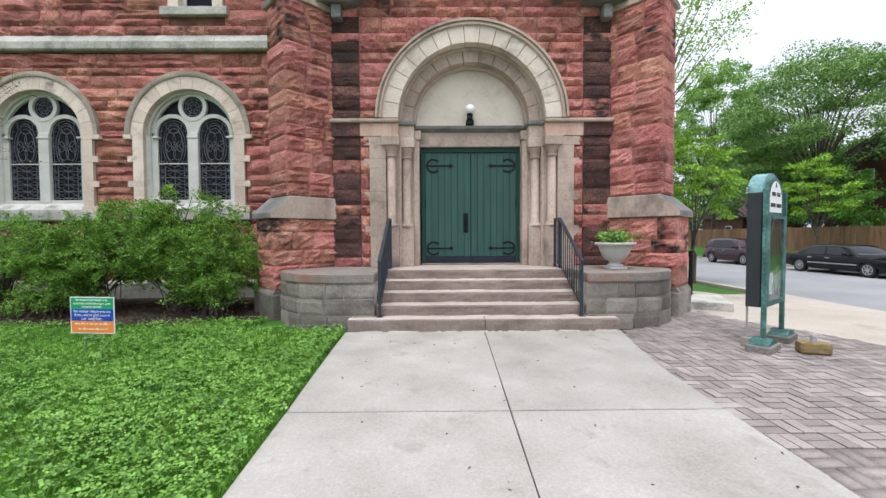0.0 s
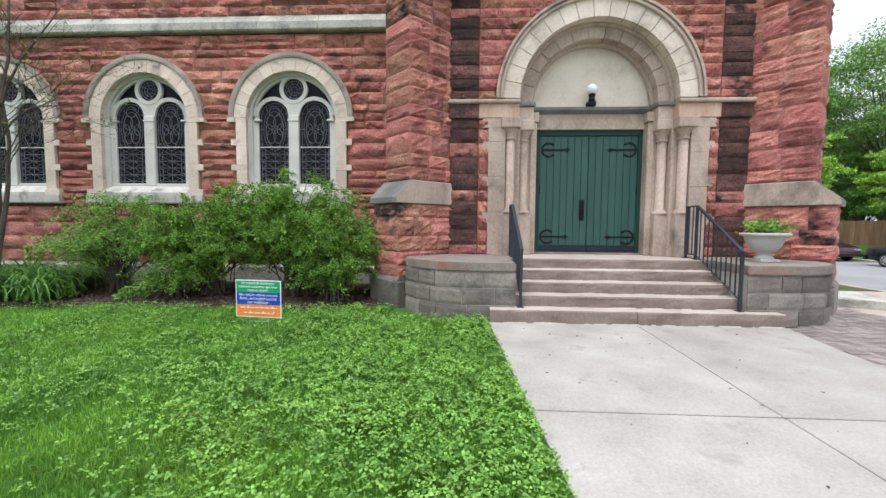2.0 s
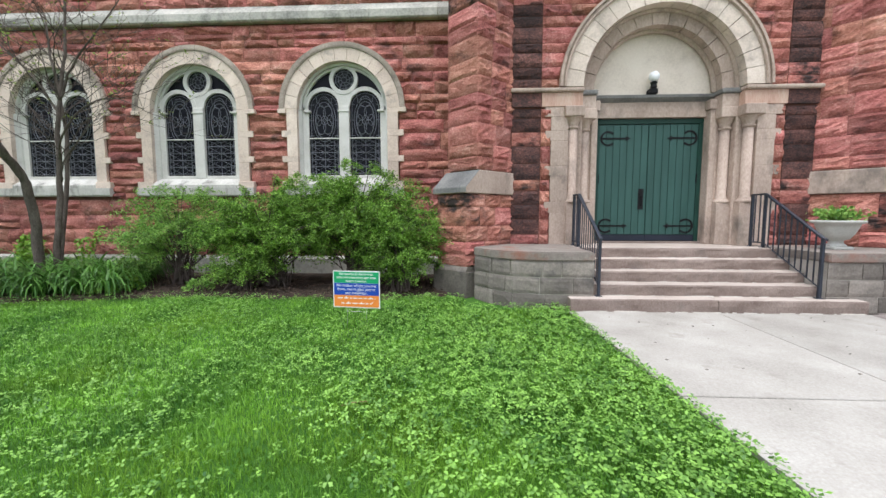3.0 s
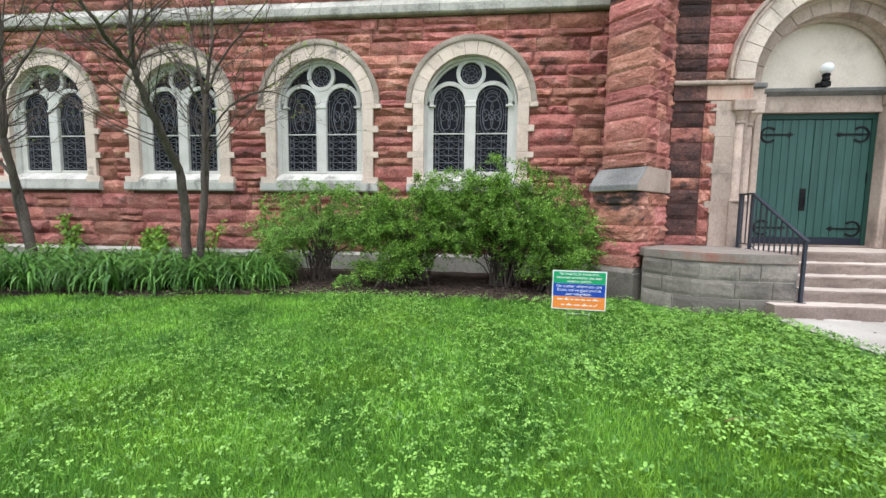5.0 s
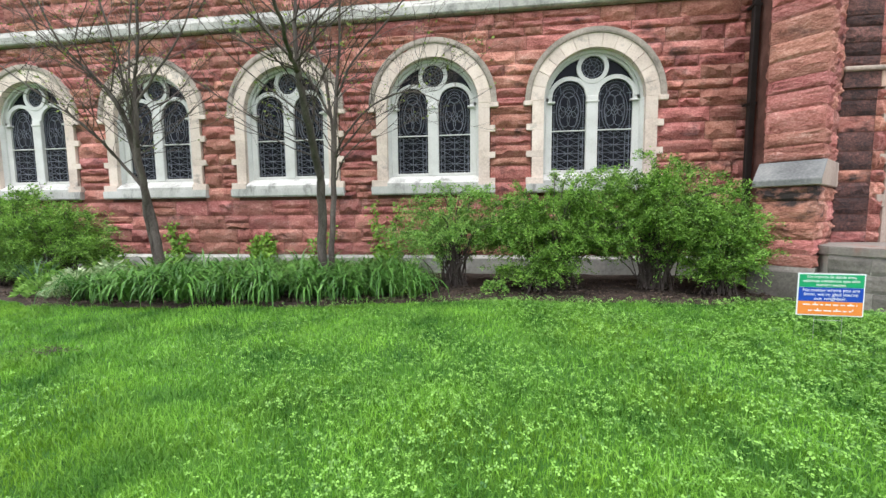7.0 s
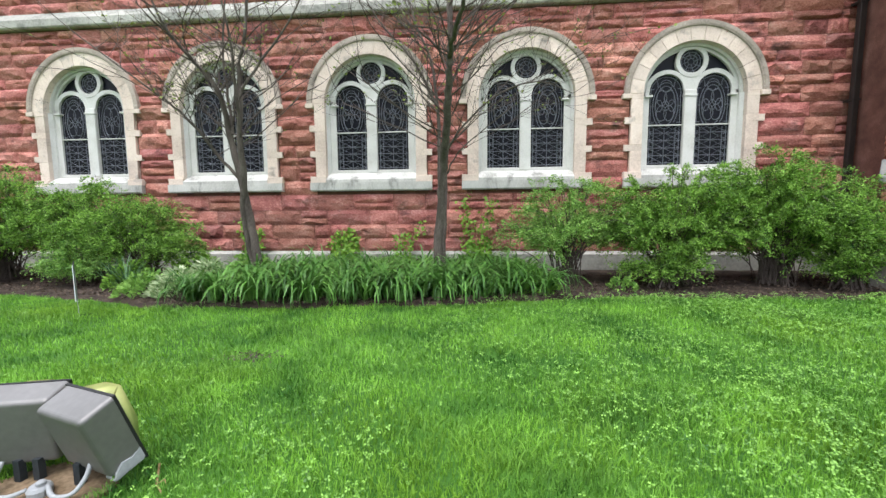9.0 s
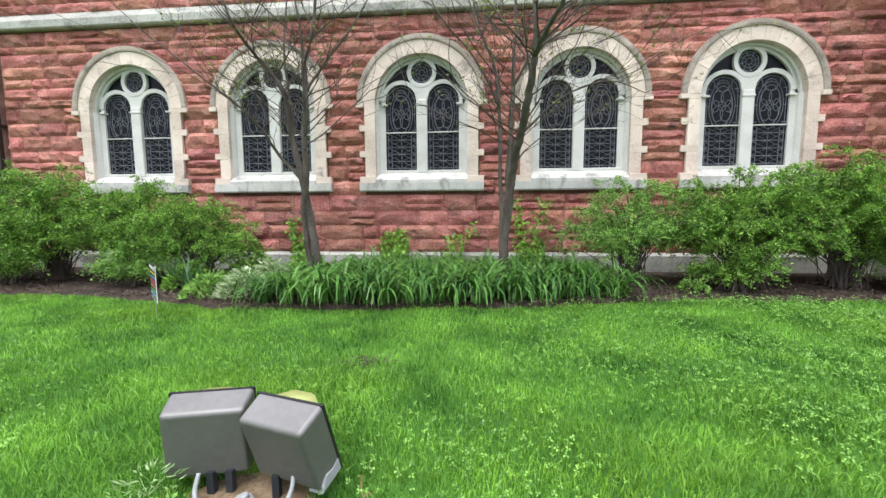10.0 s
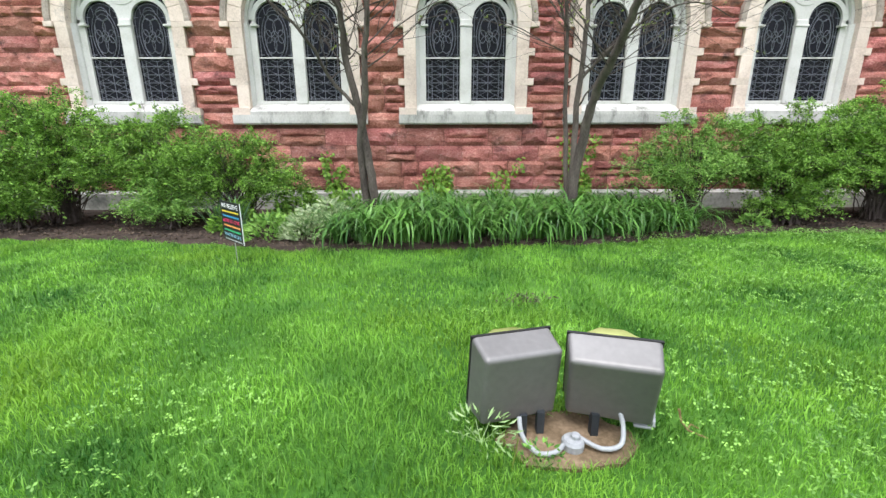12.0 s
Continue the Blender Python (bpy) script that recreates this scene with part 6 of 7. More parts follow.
low_plant("ground_plant", -15.3, 6.15, 0.42, 0.36, 600, 0.09, L_shrub_light, 5, "low bright green leafy plant at the edge of the bed")
low_plant("ground_plant", -9.0, 6.75, 0.35, 0.30, 500, 0.08, L_shrub, 6, "low green leafy plant between daylilies and shrubs")
low_plant("ground_plant", -7.6, 6.85, 0.22, 0.22, 260, 0.07, L_shrub_light, 8, "small green seedling plant in the mulch")

low_plant("ground_plant", -16.15, 6.75, 0.38, 0.5, 700, 0.09, L_shrub, 11, "dark green leafy plant in the mulch below the shrubs")
low_plant("ground_plant", -15.25, 7.2, 0.5, 0.62, 1100, 0.09, L_shrub, 12, "leafy green plant against the church base")
low_plant("ground_plant", -14.4, 7.6, 0.5, 0.55, 900, 0.09, L_shrub_light, 13, "light green leafy plant against the church base")

# ---- climbing plants on the wall ----
def ivy(x, z0, paths, n, seed, label):
    g = np.random.default_rng(seed)
    iv = empty("climbing_plant", x, W - 0.10, 0)
    b = bmesh.new()
    c, d = [], []
    for pts in paths:
        tube(b, [(px, -0.02 if pz > 0.5 else -0.12, pz) for px, pz in pts], 0.006, 4)
        for i in range(n // len(paths)):
            k = g.integers(0, len(pts) - 1)
            t = g.random()
            px = pts[k][0] + (pts[k + 1][0] - pts[k][0]) * t
            pz = pts[k][1] + (pts[k + 1][1] - pts[k][1]) * t
            c.append((px + g.normal() * 0.075, -0.06 - abs(g.normal()) * 0.05 - (0.1 if pz < 0.5 else 0), pz + g.normal() * 0.05))
            d.append((g.normal(), -0.5, -0.6 + g.normal() * 0.5))
    part("vine", b, M_twig, iv)
    leaf_cloud("foliage", c, d, 0.075, L_ivy, iv, g, 0.85)
    return tagged(iv, label, "climbing plant", "climbing plants on the wall")


ivy(-12.85, 0.1, [[(0, 0.1), (-0.1, 0.5), (-0.12, 0.92)], [(0, 0.1), (0.05, 0.5), (0.08, 0.95)], [(0, 0.1), (-0.2, 0.45), (-0.28, 0.75)], [(0, 0.1), (0.15, 0.4), (0.2, 0.8)]], 1000, 1, "bushy green creeper against the red wall")
ivy(-11.5, 0.1, [[(0, 0.1), (-0.15, 0.5), (-0.12, 0.9)], [(0, 0.1), (0.1, 0.6), (0.3, 1.1)]], 220, 2, "thin straggling creeper against the red wall")
ivy(-9.95, 0.1, [[(0, 0.1), (-0.18, 0.6), (-0.2, 1.0), (-0.28, 1.62)], [(0, 0.1), (0.08, 0.6), (0.12, 1.0), (0.32, 1.58)], [(0, 0.1), (-0.1, 0.4), (-0.2, 0.7)], [(0, 0.1), (0.15, 0.4), (0.2, 0.7)]], 900, 3, "bright green climbing vine in two stems on the red wall")
ivy(-15.0, 0.1, [[(0, 0.1), (-0.1, 0.6), (-0.2, 1.2)], [(0, 0.1), (0.1, 0.5), (0.15, 1.0)]], 520, 4, "green creeper against the red wall behind the tree")
ivy(-18.7, 0.6, [[(0, 0.6), (0.05, 1.6), (-0.1, 2.25)], [(0, 0.6), (0.2, 1.5), (0.2, 2.1)]], 150, 5, "bright creeper rising beside the last church window")


# ---- garden trees ----
def garden_tree(x, y, stems, seed, label):
    """Bare multi-stemmed tree: given stems, then limbs and fine twigs that fork from them, and a few opening leaves."""
    g = random.Random(seed)
    ng = np.random.default_rng(seed)
    tr = empty("garden_tree", x, y, 0.0)
    twigs = bmesh.new()
    leaves, dirs = [], []

    def fork(p, d, length, r, depth):
        pts = [p]
        seg = 5
        d = d.normalized()
        for i in range(seg):
            d = (d + Vector((g.gauss(0, 0.16), g.gauss(0, 0.16), g.gauss(0, 0.10) + 0.05))).normalized()
            p = p + d * length / seg
            pts.append(p)
        tube(twigs, pts, max(r, 0.0028), 5 if r > 0.008 else 4, max(r * 0.45, 0.002))
        if depth > 0:
            for k in range(3):
                q = pts[g.randrange(1, seg + 1)]
                dd = (d + Vector((g.gauss(0, 0.75), g.gauss(0, 0.75), g.gauss(0, 0.45) + 0.1))).normalized()
                fork(q, dd, length * g.uniform(0.45, 0.7), r * 0.5, depth - 1)
        else:
            if g.random() < 0.35:
                for k in range(g.randrange(2, 6)):
                    leaves.append(tuple(pts[g.randrange(1, seg + 1)]))
                    dirs.append((g.gauss(0, 1), g.gauss(0, 1), 0.5))

    for pts, r0, r1 in stems:
        pv = [Vector(p) - Vector((x, y, 0)) for p in pts]
        fine = []
        for i in range(len(pv) - 1):
            p0, p1, p2, p3 = pv[max(i - 1, 0)], pv[i], pv[i + 1], pv[min(i + 2, len(pv) - 1)]
            for q in range(4):
                t = q / 4
                fine.append(0.5 * ((2 * p1) + (p2 - p0) * t + (2 * p0 - 5 * p1 + 4 * p2 - p3) * t * t + (3 * p1 - p0 - 3 * p2 + p3) * t ** 3) + Vector((g.gauss(0, 0.008), g.gauss(0, 0.008), 0)))
        fine.append(pv[-1])
        part("stem", tube(bmesh.new(), fine, r0, 9, r1), M_bark, tr, smooth=True)
        n = len(fine)
        for i in range(n):
            f = fine[i]
            if f.z < 2.3 or g.random() < 0.25:
                continue
            for k in range(1):
                d = (fine[min(i + 1, n - 1)] - fine[max(i - 1, 0)]).normalized()
                a = g.uniform(0, 2 * math.pi)
                dd = d * 0.5 + Vector((math.cos(a), math.sin(a) * 0.8, g.uniform(0.0, 0.5)))
                fork(f, dd, g.uniform(0.8, 1.8), min(0.012, (r0 + (r1 - r0) * i / n) * 0.25 + 0.003), 2)
    tagged(part("twig", twigs, M_twig, tr), kind="stuff")
    leaf_cloud("young_leaf", leaves, dirs, 0.05, L_bud, tr, ng, 0.6)
    return tagged(tr, label, "tree", "small trees by the wall")


garden_tree(-13.88, 6.85, [
    ([(-14.05, 7.15, 0), (-14.10, 7.10, 0.7), (-14.10, 7.0, 1.4), (-13.98, 6.84, 2.0), (-13.92, 6.7, 2.6), (-13.86, 6.66, 3.2), (-13.86, 6.7, 3.75), (-13.68, 6.6, 4.25), (-13.5, 6.5, 5.4)], 0.075, 0.018),
    ([(-13.88, 7.03, 0), (-13.92, 7.02, 0.55), (-14.0, 7.0, 1.25), (-14.12, 6.95, 2.0), (-14.26, 6.97, 2.6), (-14.27, 6.85, 3.1), (-14.3, 6.72, 3.4), (-14.5, 6.7, 3.69), (-14.73, 6.6, 3.98), (-14.85, 6.3, 4.3), (-15.0, 6.1, 5.0)], 0.08, 0.012),
    ([(-14.14, 6.95, 1.95), (-14.5, 6.95, 2.35), (-14.67, 6.75, 2.72), (-14.9, 6.6, 3.03), (-15.2, 6.5, 3.3), (-15.8, 6.3, 3.8), (-16.4, 6.2, 4.3)], 0.03, 0.008),
    ([(-14.2, 6.95, 2.7), (-14.35, 7.1, 3.4), (-14.45, 7.2, 4.3), (-14.3, 7.2, 5.5)], 0.03, 0.01),
    ([(-13.92, 6.7, 2.6), (-13.8, 6.45, 3.3), (-13.72, 6.2, 4.2), (-13.9, 6.0, 5.3)], 0.028, 0.01),
    ([(-13.86, 6.68, 3.3), (-13.5, 6.7, 3.8), (-13.0, 6.7, 4.4), (-12.5, 6.7, 5.3)], 0.026, 0.008),
], 3, "small bare tree with two crossing stems and opening buds")
garden_tree(-10.6, 7.05, [
    ([(-10.64, 6.92, 0), (-10.63, 6.92, 0.8), (-10.56, 6.82, 1.5), (-10.51, 6.65, 2.05), (-10.46, 6.37, 2.4), (-10.39, 6.02, 2.83), (-10.36, 5.8, 3.15), (-10.33, 5.68, 3.4)], 0.085, 0.045),
    ([(-10.33, 5.68, 3.38), (-10.27, 5.35, 3.5), (-10.16, 5.0, 3.65), (-10.08, 4.6, 3.95), (-9.9, 4.2, 4.6)], 0.04, 0.012),
    ([(-10.33, 5.68, 3.38), (-10.34, 5.65, 3.85), (-10.35, 5.7, 4.5), (-10.4, 5.7, 5.6)], 0.038, 0.012),
    ([(-10.57, 7.12, 0), (-10.58, 7.22, 0.8), (-10.54, 7.33, 2.0), (-10.49, 7.32, 2.9), (-10.47, 7.4, 3.7), (-10.43, 7.5, 4.4), (-10.41, 7.6, 5.8)], 0.062, 0.018),
    ([(-10.66, 7.15, 0), (-10.63, 7.35, 0.8), (-10.66, 7.58, 2.1), (-10.67, 7.65, 3.05), (-10.81, 7.65, 4.06), (-11.03, 7.8, 4.61), (-11.3, 8.0, 5.4)], 0.05, 0.012),
    ([(-10.5, 7.33, 2.4), (-10.2, 7.1, 2.8), (-9.6, 6.95, 3.25), (-9.0, 6.9, 3.4), (-8.45, 6.9, 3.2)], 0.022, 0.006),
    ([(-10.5, 7.33, 2.0), (-10.3, 7.2, 2.35), (-9.8, 7.05, 2.75), (-9.3, 6.95, 3.1)], 0.016, 0.005),
    ([(-10.47, 7.38, 3.5), (-10.1, 7.3, 4.1), (-9.5, 7.2, 4.6), (-9.0, 7.2, 5.2)], 0.024, 0.008),
    ([(-10.68, 7.63, 3.2), (-11.1, 7.5, 4.0), (-11.7, 7.4, 4.7), (-12.1, 7.3, 5.4)], 0.024, 0.008),
], 8, "small bare multi-stemmed tree with thin twigs before the wall")


# ---- parked cars ----
def car(name, x, y, z, length, width, height, paint, suv, label):
    """A parked car that points towards -y; origin on the street under its middle."""
    c = empty(name, x, y, z)
    L, Wd, H = length / 2, width / 2, height
    belt = H * (0.60 if suv else 0.62)
    fw, rw = -L + length * 0.185, L - length * 0.20
    wr = 0.35 if suv else 0.33
    # lower body side profile with wheel arches
    prof = [(-L, 0.42), (-L + 0.02, 0.30), (fw - wr - 0.06, 0.22)]
    prof += [(fw - (wr + 0.05) * math.cos(math.pi * k / 8), 0.30 + (wr + 0.06) * math.sin(math.pi * k / 8)) for k in range(9)]
    prof += [(fw + wr + 0.07, 0.22), (rw - wr - 0.07, 0.22)]
    prof += [(rw - (wr + 0.05) * math.cos(math.pi * k / 8), 0.30 + (wr + 0.06) * math.sin(math.pi * k / 8)) for k in range(9)]
    prof += [(rw + wr + 0.06, 0.26), (L - 0.02, 0.34), (L, 0.5), (L - 0.04, belt - 0.02), (L - 0.12, belt + 0.03)]
    hood = -L + length * (0.26 if suv else 0.27)
    prof += [(hood, belt), (hood - 0.3, belt - 0.04), (-L + 0.25, belt - 0.16), (-L + 0.05, belt - 0.30)]
    b = bmesh.new()
    prism(b, prof, -Wd, Wd, "x")
    bmesh.ops.bevel(b, geom=[e for e in b.edges if abs(e.verts[0].co.x - e.verts[1].co.x) < 1e-6], offset=0.05, segments=3, affect='EDGES', profile=0.6)
    # cut into strips, so that flanks and ends can be rounded
    for k in range(1, 24):
        bmesh.ops.bisect_plane(b, geom=b.verts[:] + b.edges[:] + b.faces[:], plane_co=(0, -L + length * k / 24, 0), plane_no=(0, 1, 0))
    for zc in (0.38, 0.52, belt - 0.2, belt - 0.08):
        bmesh.ops.bisect_plane(b, geom=b.verts[:] + b.edges[:] + b.faces[:], plane_co=(0, 0, zc), plane_no=(0, 0, 1))
    for v in b.verts:
        e = max(0.0, (abs(v.co.y) - 0.72 * L) / (0.28 * L))
        v.co.x *= (1 - 0.13 * e * e) * (1 - 0.05 * ((v.co.z - 0.55) / 0.4) ** 2)
    part("body", b, paint, c, smooth=True)
    # greenhouse
    if suv:
        lo = (hood - 0.05, L - 0.12)
        hi = (hood + 0.75, L - 0.55)
    else:
        lo = (hood - 0.02, L - 0.75)
        hi = (hood + 0.85, L - 1.55)
    g = bmesh.new()
    wt = Wd - 0.24

    def side_x(v):
        """Half the cabin's width at the share v of its height."""
        return (Wd - 0.06) + (wt - Wd + 0.06) * v ** 1.5

    line = []
    for k in range(9):
        f = math.sin(math.pi / 2 * k / 8)
        line.append((lo[0] + (hi[0] - lo[0]) * k / 8, f ** 1.15))
    line += [(hi[0] + (hi[1] - hi[0]) * k / 6, 1.0 + 0.06 * math.sin(math.pi * k / 6)) for k in range(1, 6)]
    for k in range(9):
        line.append((hi[1] + (lo[1] - hi[1]) * k / 8, math.cos(math.pi / 2 * k / 8) ** 1.1))
    rows = []
    for y, top in line:
        zt = belt - 0.03 + (H - 0.03 - belt) * top
        half = [(side_x(q * top), belt - 0.03 + (zt - belt + 0.03) * q) for q in (0, 0.3, 0.6, 0.88)] + [(side_x(top) - 0.05, zt - 0.008), (side_x(top) - 0.16, zt + 0.012), (0.0, zt + 0.03)]
        rows.append([g.verts.new((-x_, y, z_)) for x_, z_ in half] + [g.verts.new((x_, y, z_)) for x_, z_ in half[-2::-1]])
    for p, q in zip(rows, rows[1:]):
        for k in range(len(p) - 1):
            g.faces.new((p[k], p[k + 1], q[k + 1], q[k]))
    g.faces.new(rows[0])
    g.faces.new(rows[-1][::-1])
    part("cabin", g, paint, c, smooth=True)

    def on_side(s, u, v):
        """A point on the cabin's side: u along (0 front, 1 rear), v up."""
        y0, y1 = lo[0] + (hi[0] - lo[0]) * v ** 1.2, lo[1] + (hi[1] - lo[1]) * v ** 1.2
        return (s * (side_x(v) + 0.014), y0 + (y1 - y0) * u, belt - 0.02 + (H - 0.03 - belt + 0.02) * v)
    for s in (-1, 1):
        for u0, u1, u2, u3 in ((0.10, 0.46, 0.46, 0.14), (0.50, 0.80 if suv else 0.90, 0.80 if suv else 0.84, 0.50)):
            b = bmesh.new()
            q = [on_side(s, u0, 0.12), on_side(s, u1, 0.12), on_side(s, u2, 0.82), on_side(s, u3, 0.82)]
            vs = [b.verts.new(p) for p in q] + [b.verts.new((p[0] - s * 0.03, p[1], p[2])) for p in q]
            b.faces.new(vs[:4])
            b.faces.new(vs[4:][::-1])
            for k in range(4):
                b.faces.new((vs[k], vs[(k + 1) % 4], vs[4 + (k + 1) % 4], vs[4 + k]))
            part("side_window", b, M_carglass, c)
        part("mirror", boxed(*sorted((s * (Wd - 0.02), s * (Wd + 0.17))), lo[0] + 0.45, lo[0] + 0.55, belt + 0.02, belt + 0.14, 0.02), paint, c)
        part("side_trim", boxed(*sorted((s * (Wd - 0.01), s * (Wd + 0.012))), fw + 0.45, rw - 0.45, belt * 0.56, belt * 0.56 + 0.045), M_alloy if not suv else M_board, c)
        for yy in (lo[0] + 1.25, lo[0] + 2.15):
            part("door_handle", boxed(*sorted((s * (Wd - 0.01), s * (Wd + 0.03))), yy, yy + 0.2, belt - 0.13, belt - 0.10, 0.006), M_alloy, c)
        part("head_lamp", boxed(*sorted((s * (Wd - 0.48), s * (Wd - 0.13))), -L - 0.01, -L + 0.16, belt - 0.40, belt - 0.29, 0.02), M_alloy, c)
        part("tail_lamp", boxed(*sorted((s * (Wd - 0.45), s * (Wd - 0.12))), L - 0.12, L + 0.012, belt - 0.24, belt - 0.08, 0.02), M_redlamp, c)
    for y0, y1, nm in ((0, 0, "windscreen"), (1, 1, "rear_window")):
        b = bmesh.new()
        e, f = (lo[0], hi[0]) if nm == "windscreen" else (lo[1], hi[1])
        sg = -1 if nm == "windscreen" else 1
        vv = [(-Wd + 0.2, 0.12), (Wd - 0.2, 0.12), (wt - 0.09, 0.86), (-wt + 0.09, 0.86)]
        q = [(xx, e + (f - e) * v + sg * 0.02, belt + (H - 0.03 - belt) * v + 0.01) for xx, v in vv]
        vs = [b.verts.new(p) for p in q] + [b.verts.new((p[0], p[1] - sg * 0.03, p[2] - 0.01)) for p in q]
        b.faces.new(vs[:4])
        b.faces.new(vs[4:][::-1])
        for k in range(4):
            b.faces.new((vs[k], vs[(k + 1) % 4], vs[4 + (k + 1) % 4], vs[4 + k]))
        part(nm, b, M_carglass, c)
    part("bumper", boxed(-Wd + 0.04, Wd - 0.04, -L - 0.06, -L + 0.1, 0.28, 0.50, 0.04), paint, c)
    part("bumper", boxed(-Wd + 0.04, Wd - 0.04, L - 0.1, L + 0.06, 0.30, 0.54, 0.04), paint, c)
    for s in (-1, 1):
        for yy in (fw, rw):
            t = bmesh.new()
            lathe(t, [(wr * 0.66, -0.10), (wr * 0.97, -0.10), (wr, -0.07), (wr, 0.07), (wr * 0.97, 0.10), (wr * 0.66, 0.10)], 0, 0, 28)
            wh = part("wheel", t, M_tyre, c)
            wh.matrix_basis = Matrix.Translation((s * (Wd - 0.10), yy, wr)) @ pose(0, 0, 0, 0, 90 * s, 0)
            rm = bmesh.new()
            lathe(rm, [(wr * 0.66, 0.07), (wr * 0.66, 0.104), (wr * 0.58, 0.104), (wr * 0.56, 0.08)], 0, 0, 24)
            for k in range(7):
                a = 2 * math.pi * k / 7
                box(rm, 0.03, wr * 0.6, -0.022, 0.022, 0.085, 0.106, m=None)
                bmesh.ops.rotate(rm, cent=(0, 0, 0), matrix=Matrix.Rotation(a, 3, 'Z'), verts=rm.verts[-8:])
            lathe(rm, [(0.05, 0.08), (0.05, 0.112), (0.03, 0.118)], 0, 0, 12)
            part("rim", rm, M_alloy, wh)
    return tagged(c, label, "car", "cars parked across the street")


car("car", 19.35, 18.5, -0.5, 5.25, 1.88, 1.42, M_carblack, False, "black parked saloon car on the far side of the street")
car("car", 19.35, 25.3, -0.5, 4.55, 1.84, 1.66, M_carmaroon, True, "dark plum parked crossover car on the far side of the street")

# ---- fence, houses ----
fence = empty("fence", 25.2, 0, 0)
for k in range(150):
    y = 4 + 0.34 * k
    part("fence_board", boxed(-0.012, 0.012, y, y + 0.33, 0.1, 1.85 + 0.02 * math.sin(k * 1.7)), M_fence, fence)
for z in (0.5, 1.55):
    part("fence_rail", boxed(0.014, 0.06, 4, 55, z, z + 0.09), M_fence, fence)
tagged(fence, "brown wooden board fence behind the parked cars", "fence")


def house(x0, x1, y0, y1, z1, ridge, mat, label, wins):
    h = empty("house", (x0 + x1) / 2, (y0 + y1) / 2, 0.2)
    w, d = (x1 - x0) / 2, (y1 - y0) / 2
    part("wall", boxed(-w, w, -d, d, -0.5, z1), mat, h)
    b = bmesh.new()
    prism(b, [(-d - 0.5, z1), (d + 0.5, z1), (0, ridge)], -w - 0.4, w + 0.4, "x")
    part("roof", b, M_roof, h)
    for px, pz, ww, hh, face in wins:
        if face == "w":
            wo = part("window", boxed(-w - 0.05, -w + 0.02, px - ww / 2, px + ww / 2, pz, pz + hh), M_white, h)
            part("pane", boxed(-w - 0.07, -w - 0.055, px - ww / 2 + 0.08, px + ww / 2 - 0.08, pz + 0.08, pz + hh - 0.08), M_carglass, wo)
        else:
            wo = part("window", boxed(px - ww / 2, px + ww / 2, -d - 0.05, -d + 0.02, pz, pz + hh), M_white, h)
            part("pane", boxed(px - ww / 2 + 0.08, px + ww / 2 - 0.08, -d - 0.07, -d - 0.055, pz + 0.08, pz + hh - 0.08), M_carglass, wo)
    return tagged(h, label, "house", "houses across the street")


house(34, 46, 20, 33.5, 7.4, 10.4, M_brick, "dark brick house behind trees across the street", [(x_, z_, 1.3, 1.7, "w") for x_ in (-4.6, -1.6, 1.8, 4.7) for z_ in (0.9, 4.6)])
house(40, 48, 52, 60, 3.4, 6.3, M_brick, "low house with a brown hipped roof behind the fence", [(-1.5, 0.9, 1.2, 1.4, "w"), (0, 0.9, 1.2, 1.4, "s")])


# ---- broadleaf trees across the street ----
def broad_tree(x, y, z, h, crown_r, crown_z, n_clump, per, leaf, mat, seed, label, squash=0.8, trunk=0.22, spread=0.55):
    g = np.random.default_rng(seed)
    t = empty("tree", x, y, z)
    b = bmesh.new()
    tube(b, [(0, 0, -0.3), (0.05, 0, h * 0.2), (-0.05, 0.05, crown_z * 0.8), (0.05, 0, crown_z + 0.1 * h)], trunk, 9, trunk * 0.5)
    part("trunk", b, M_bark, t)
    limb = bmesh.new()
    cs, ds = [], []
    for k in range(n_clump):
        a = g.uniform(0, 2 * math.pi)
        ct = g.uniform(-0.75, 1.0)
        q = g.uniform(0.45, 1.0) ** 0.6
        st = math.sqrt(max(0, 1 - ct * ct))
        p = np.array([crown_r * q * st * math.cos(a), crown_r * q * st * math.sin(a), crown_z + (h - crown_z) * 0.5 * (1 + 0) + (h - crown_z) * 0.5 * q * ct * 1.0])
        p += g.normal(size=3) * 0.06 * crown_r
        if k % 3 == 0:
            tube(limb, [(0, 0, crown_z * 0.75 + 0.1 * h * g.random()), tuple(p * np.array([0.45, 0.45, 0.8])), tuple(p)], trunk * 0.22, 5, 0.01)
        r_ = crown_r * g.uniform(0.12, 0.26)
        o = g.normal(size=(per, 3))
        o /= np.maximum(np.linalg.norm(o, axis=1, keepdims=True), 1e-6)
        o *= (g.random((per, 1)) ** 0.45) * r_
        o[:, 2] *= spread
        o[:, 2] -= 0.25 * (o[:, 0] ** 2 + o[:, 1] ** 2) / max(r_, 0.1)
        cs.append(p + o)
        d = o + g.normal(size=(per, 3)) * r_ * 0.5
        d[:, 2] -= r_ * 0.25
        ds.append(d)
    tagged(part("limb", limb, M_bark, t), kind="stuff")
    leaf_cloud("crown", np.concatenate(cs), np.concatenate(ds), leaf, mat, t, g, 0.62, level=1.0)
    return tagged(t, label, "tree", "trees across the street")


broad_tree(31.6, 33.0, 0.2, 16.2, 7.2, 5.5, 190, 330, 0.19, L_tree, 11, "broad vase-shaped green shade tree in front of the brick house", trunk=0.35, spread=0.4)
broad_tree(31.2, 45.0, 0.2, 20.6, 5.0, 4.0, 170, 250, 0.22, L_tree_mid, 12, "tall leafy light green tree across the street")
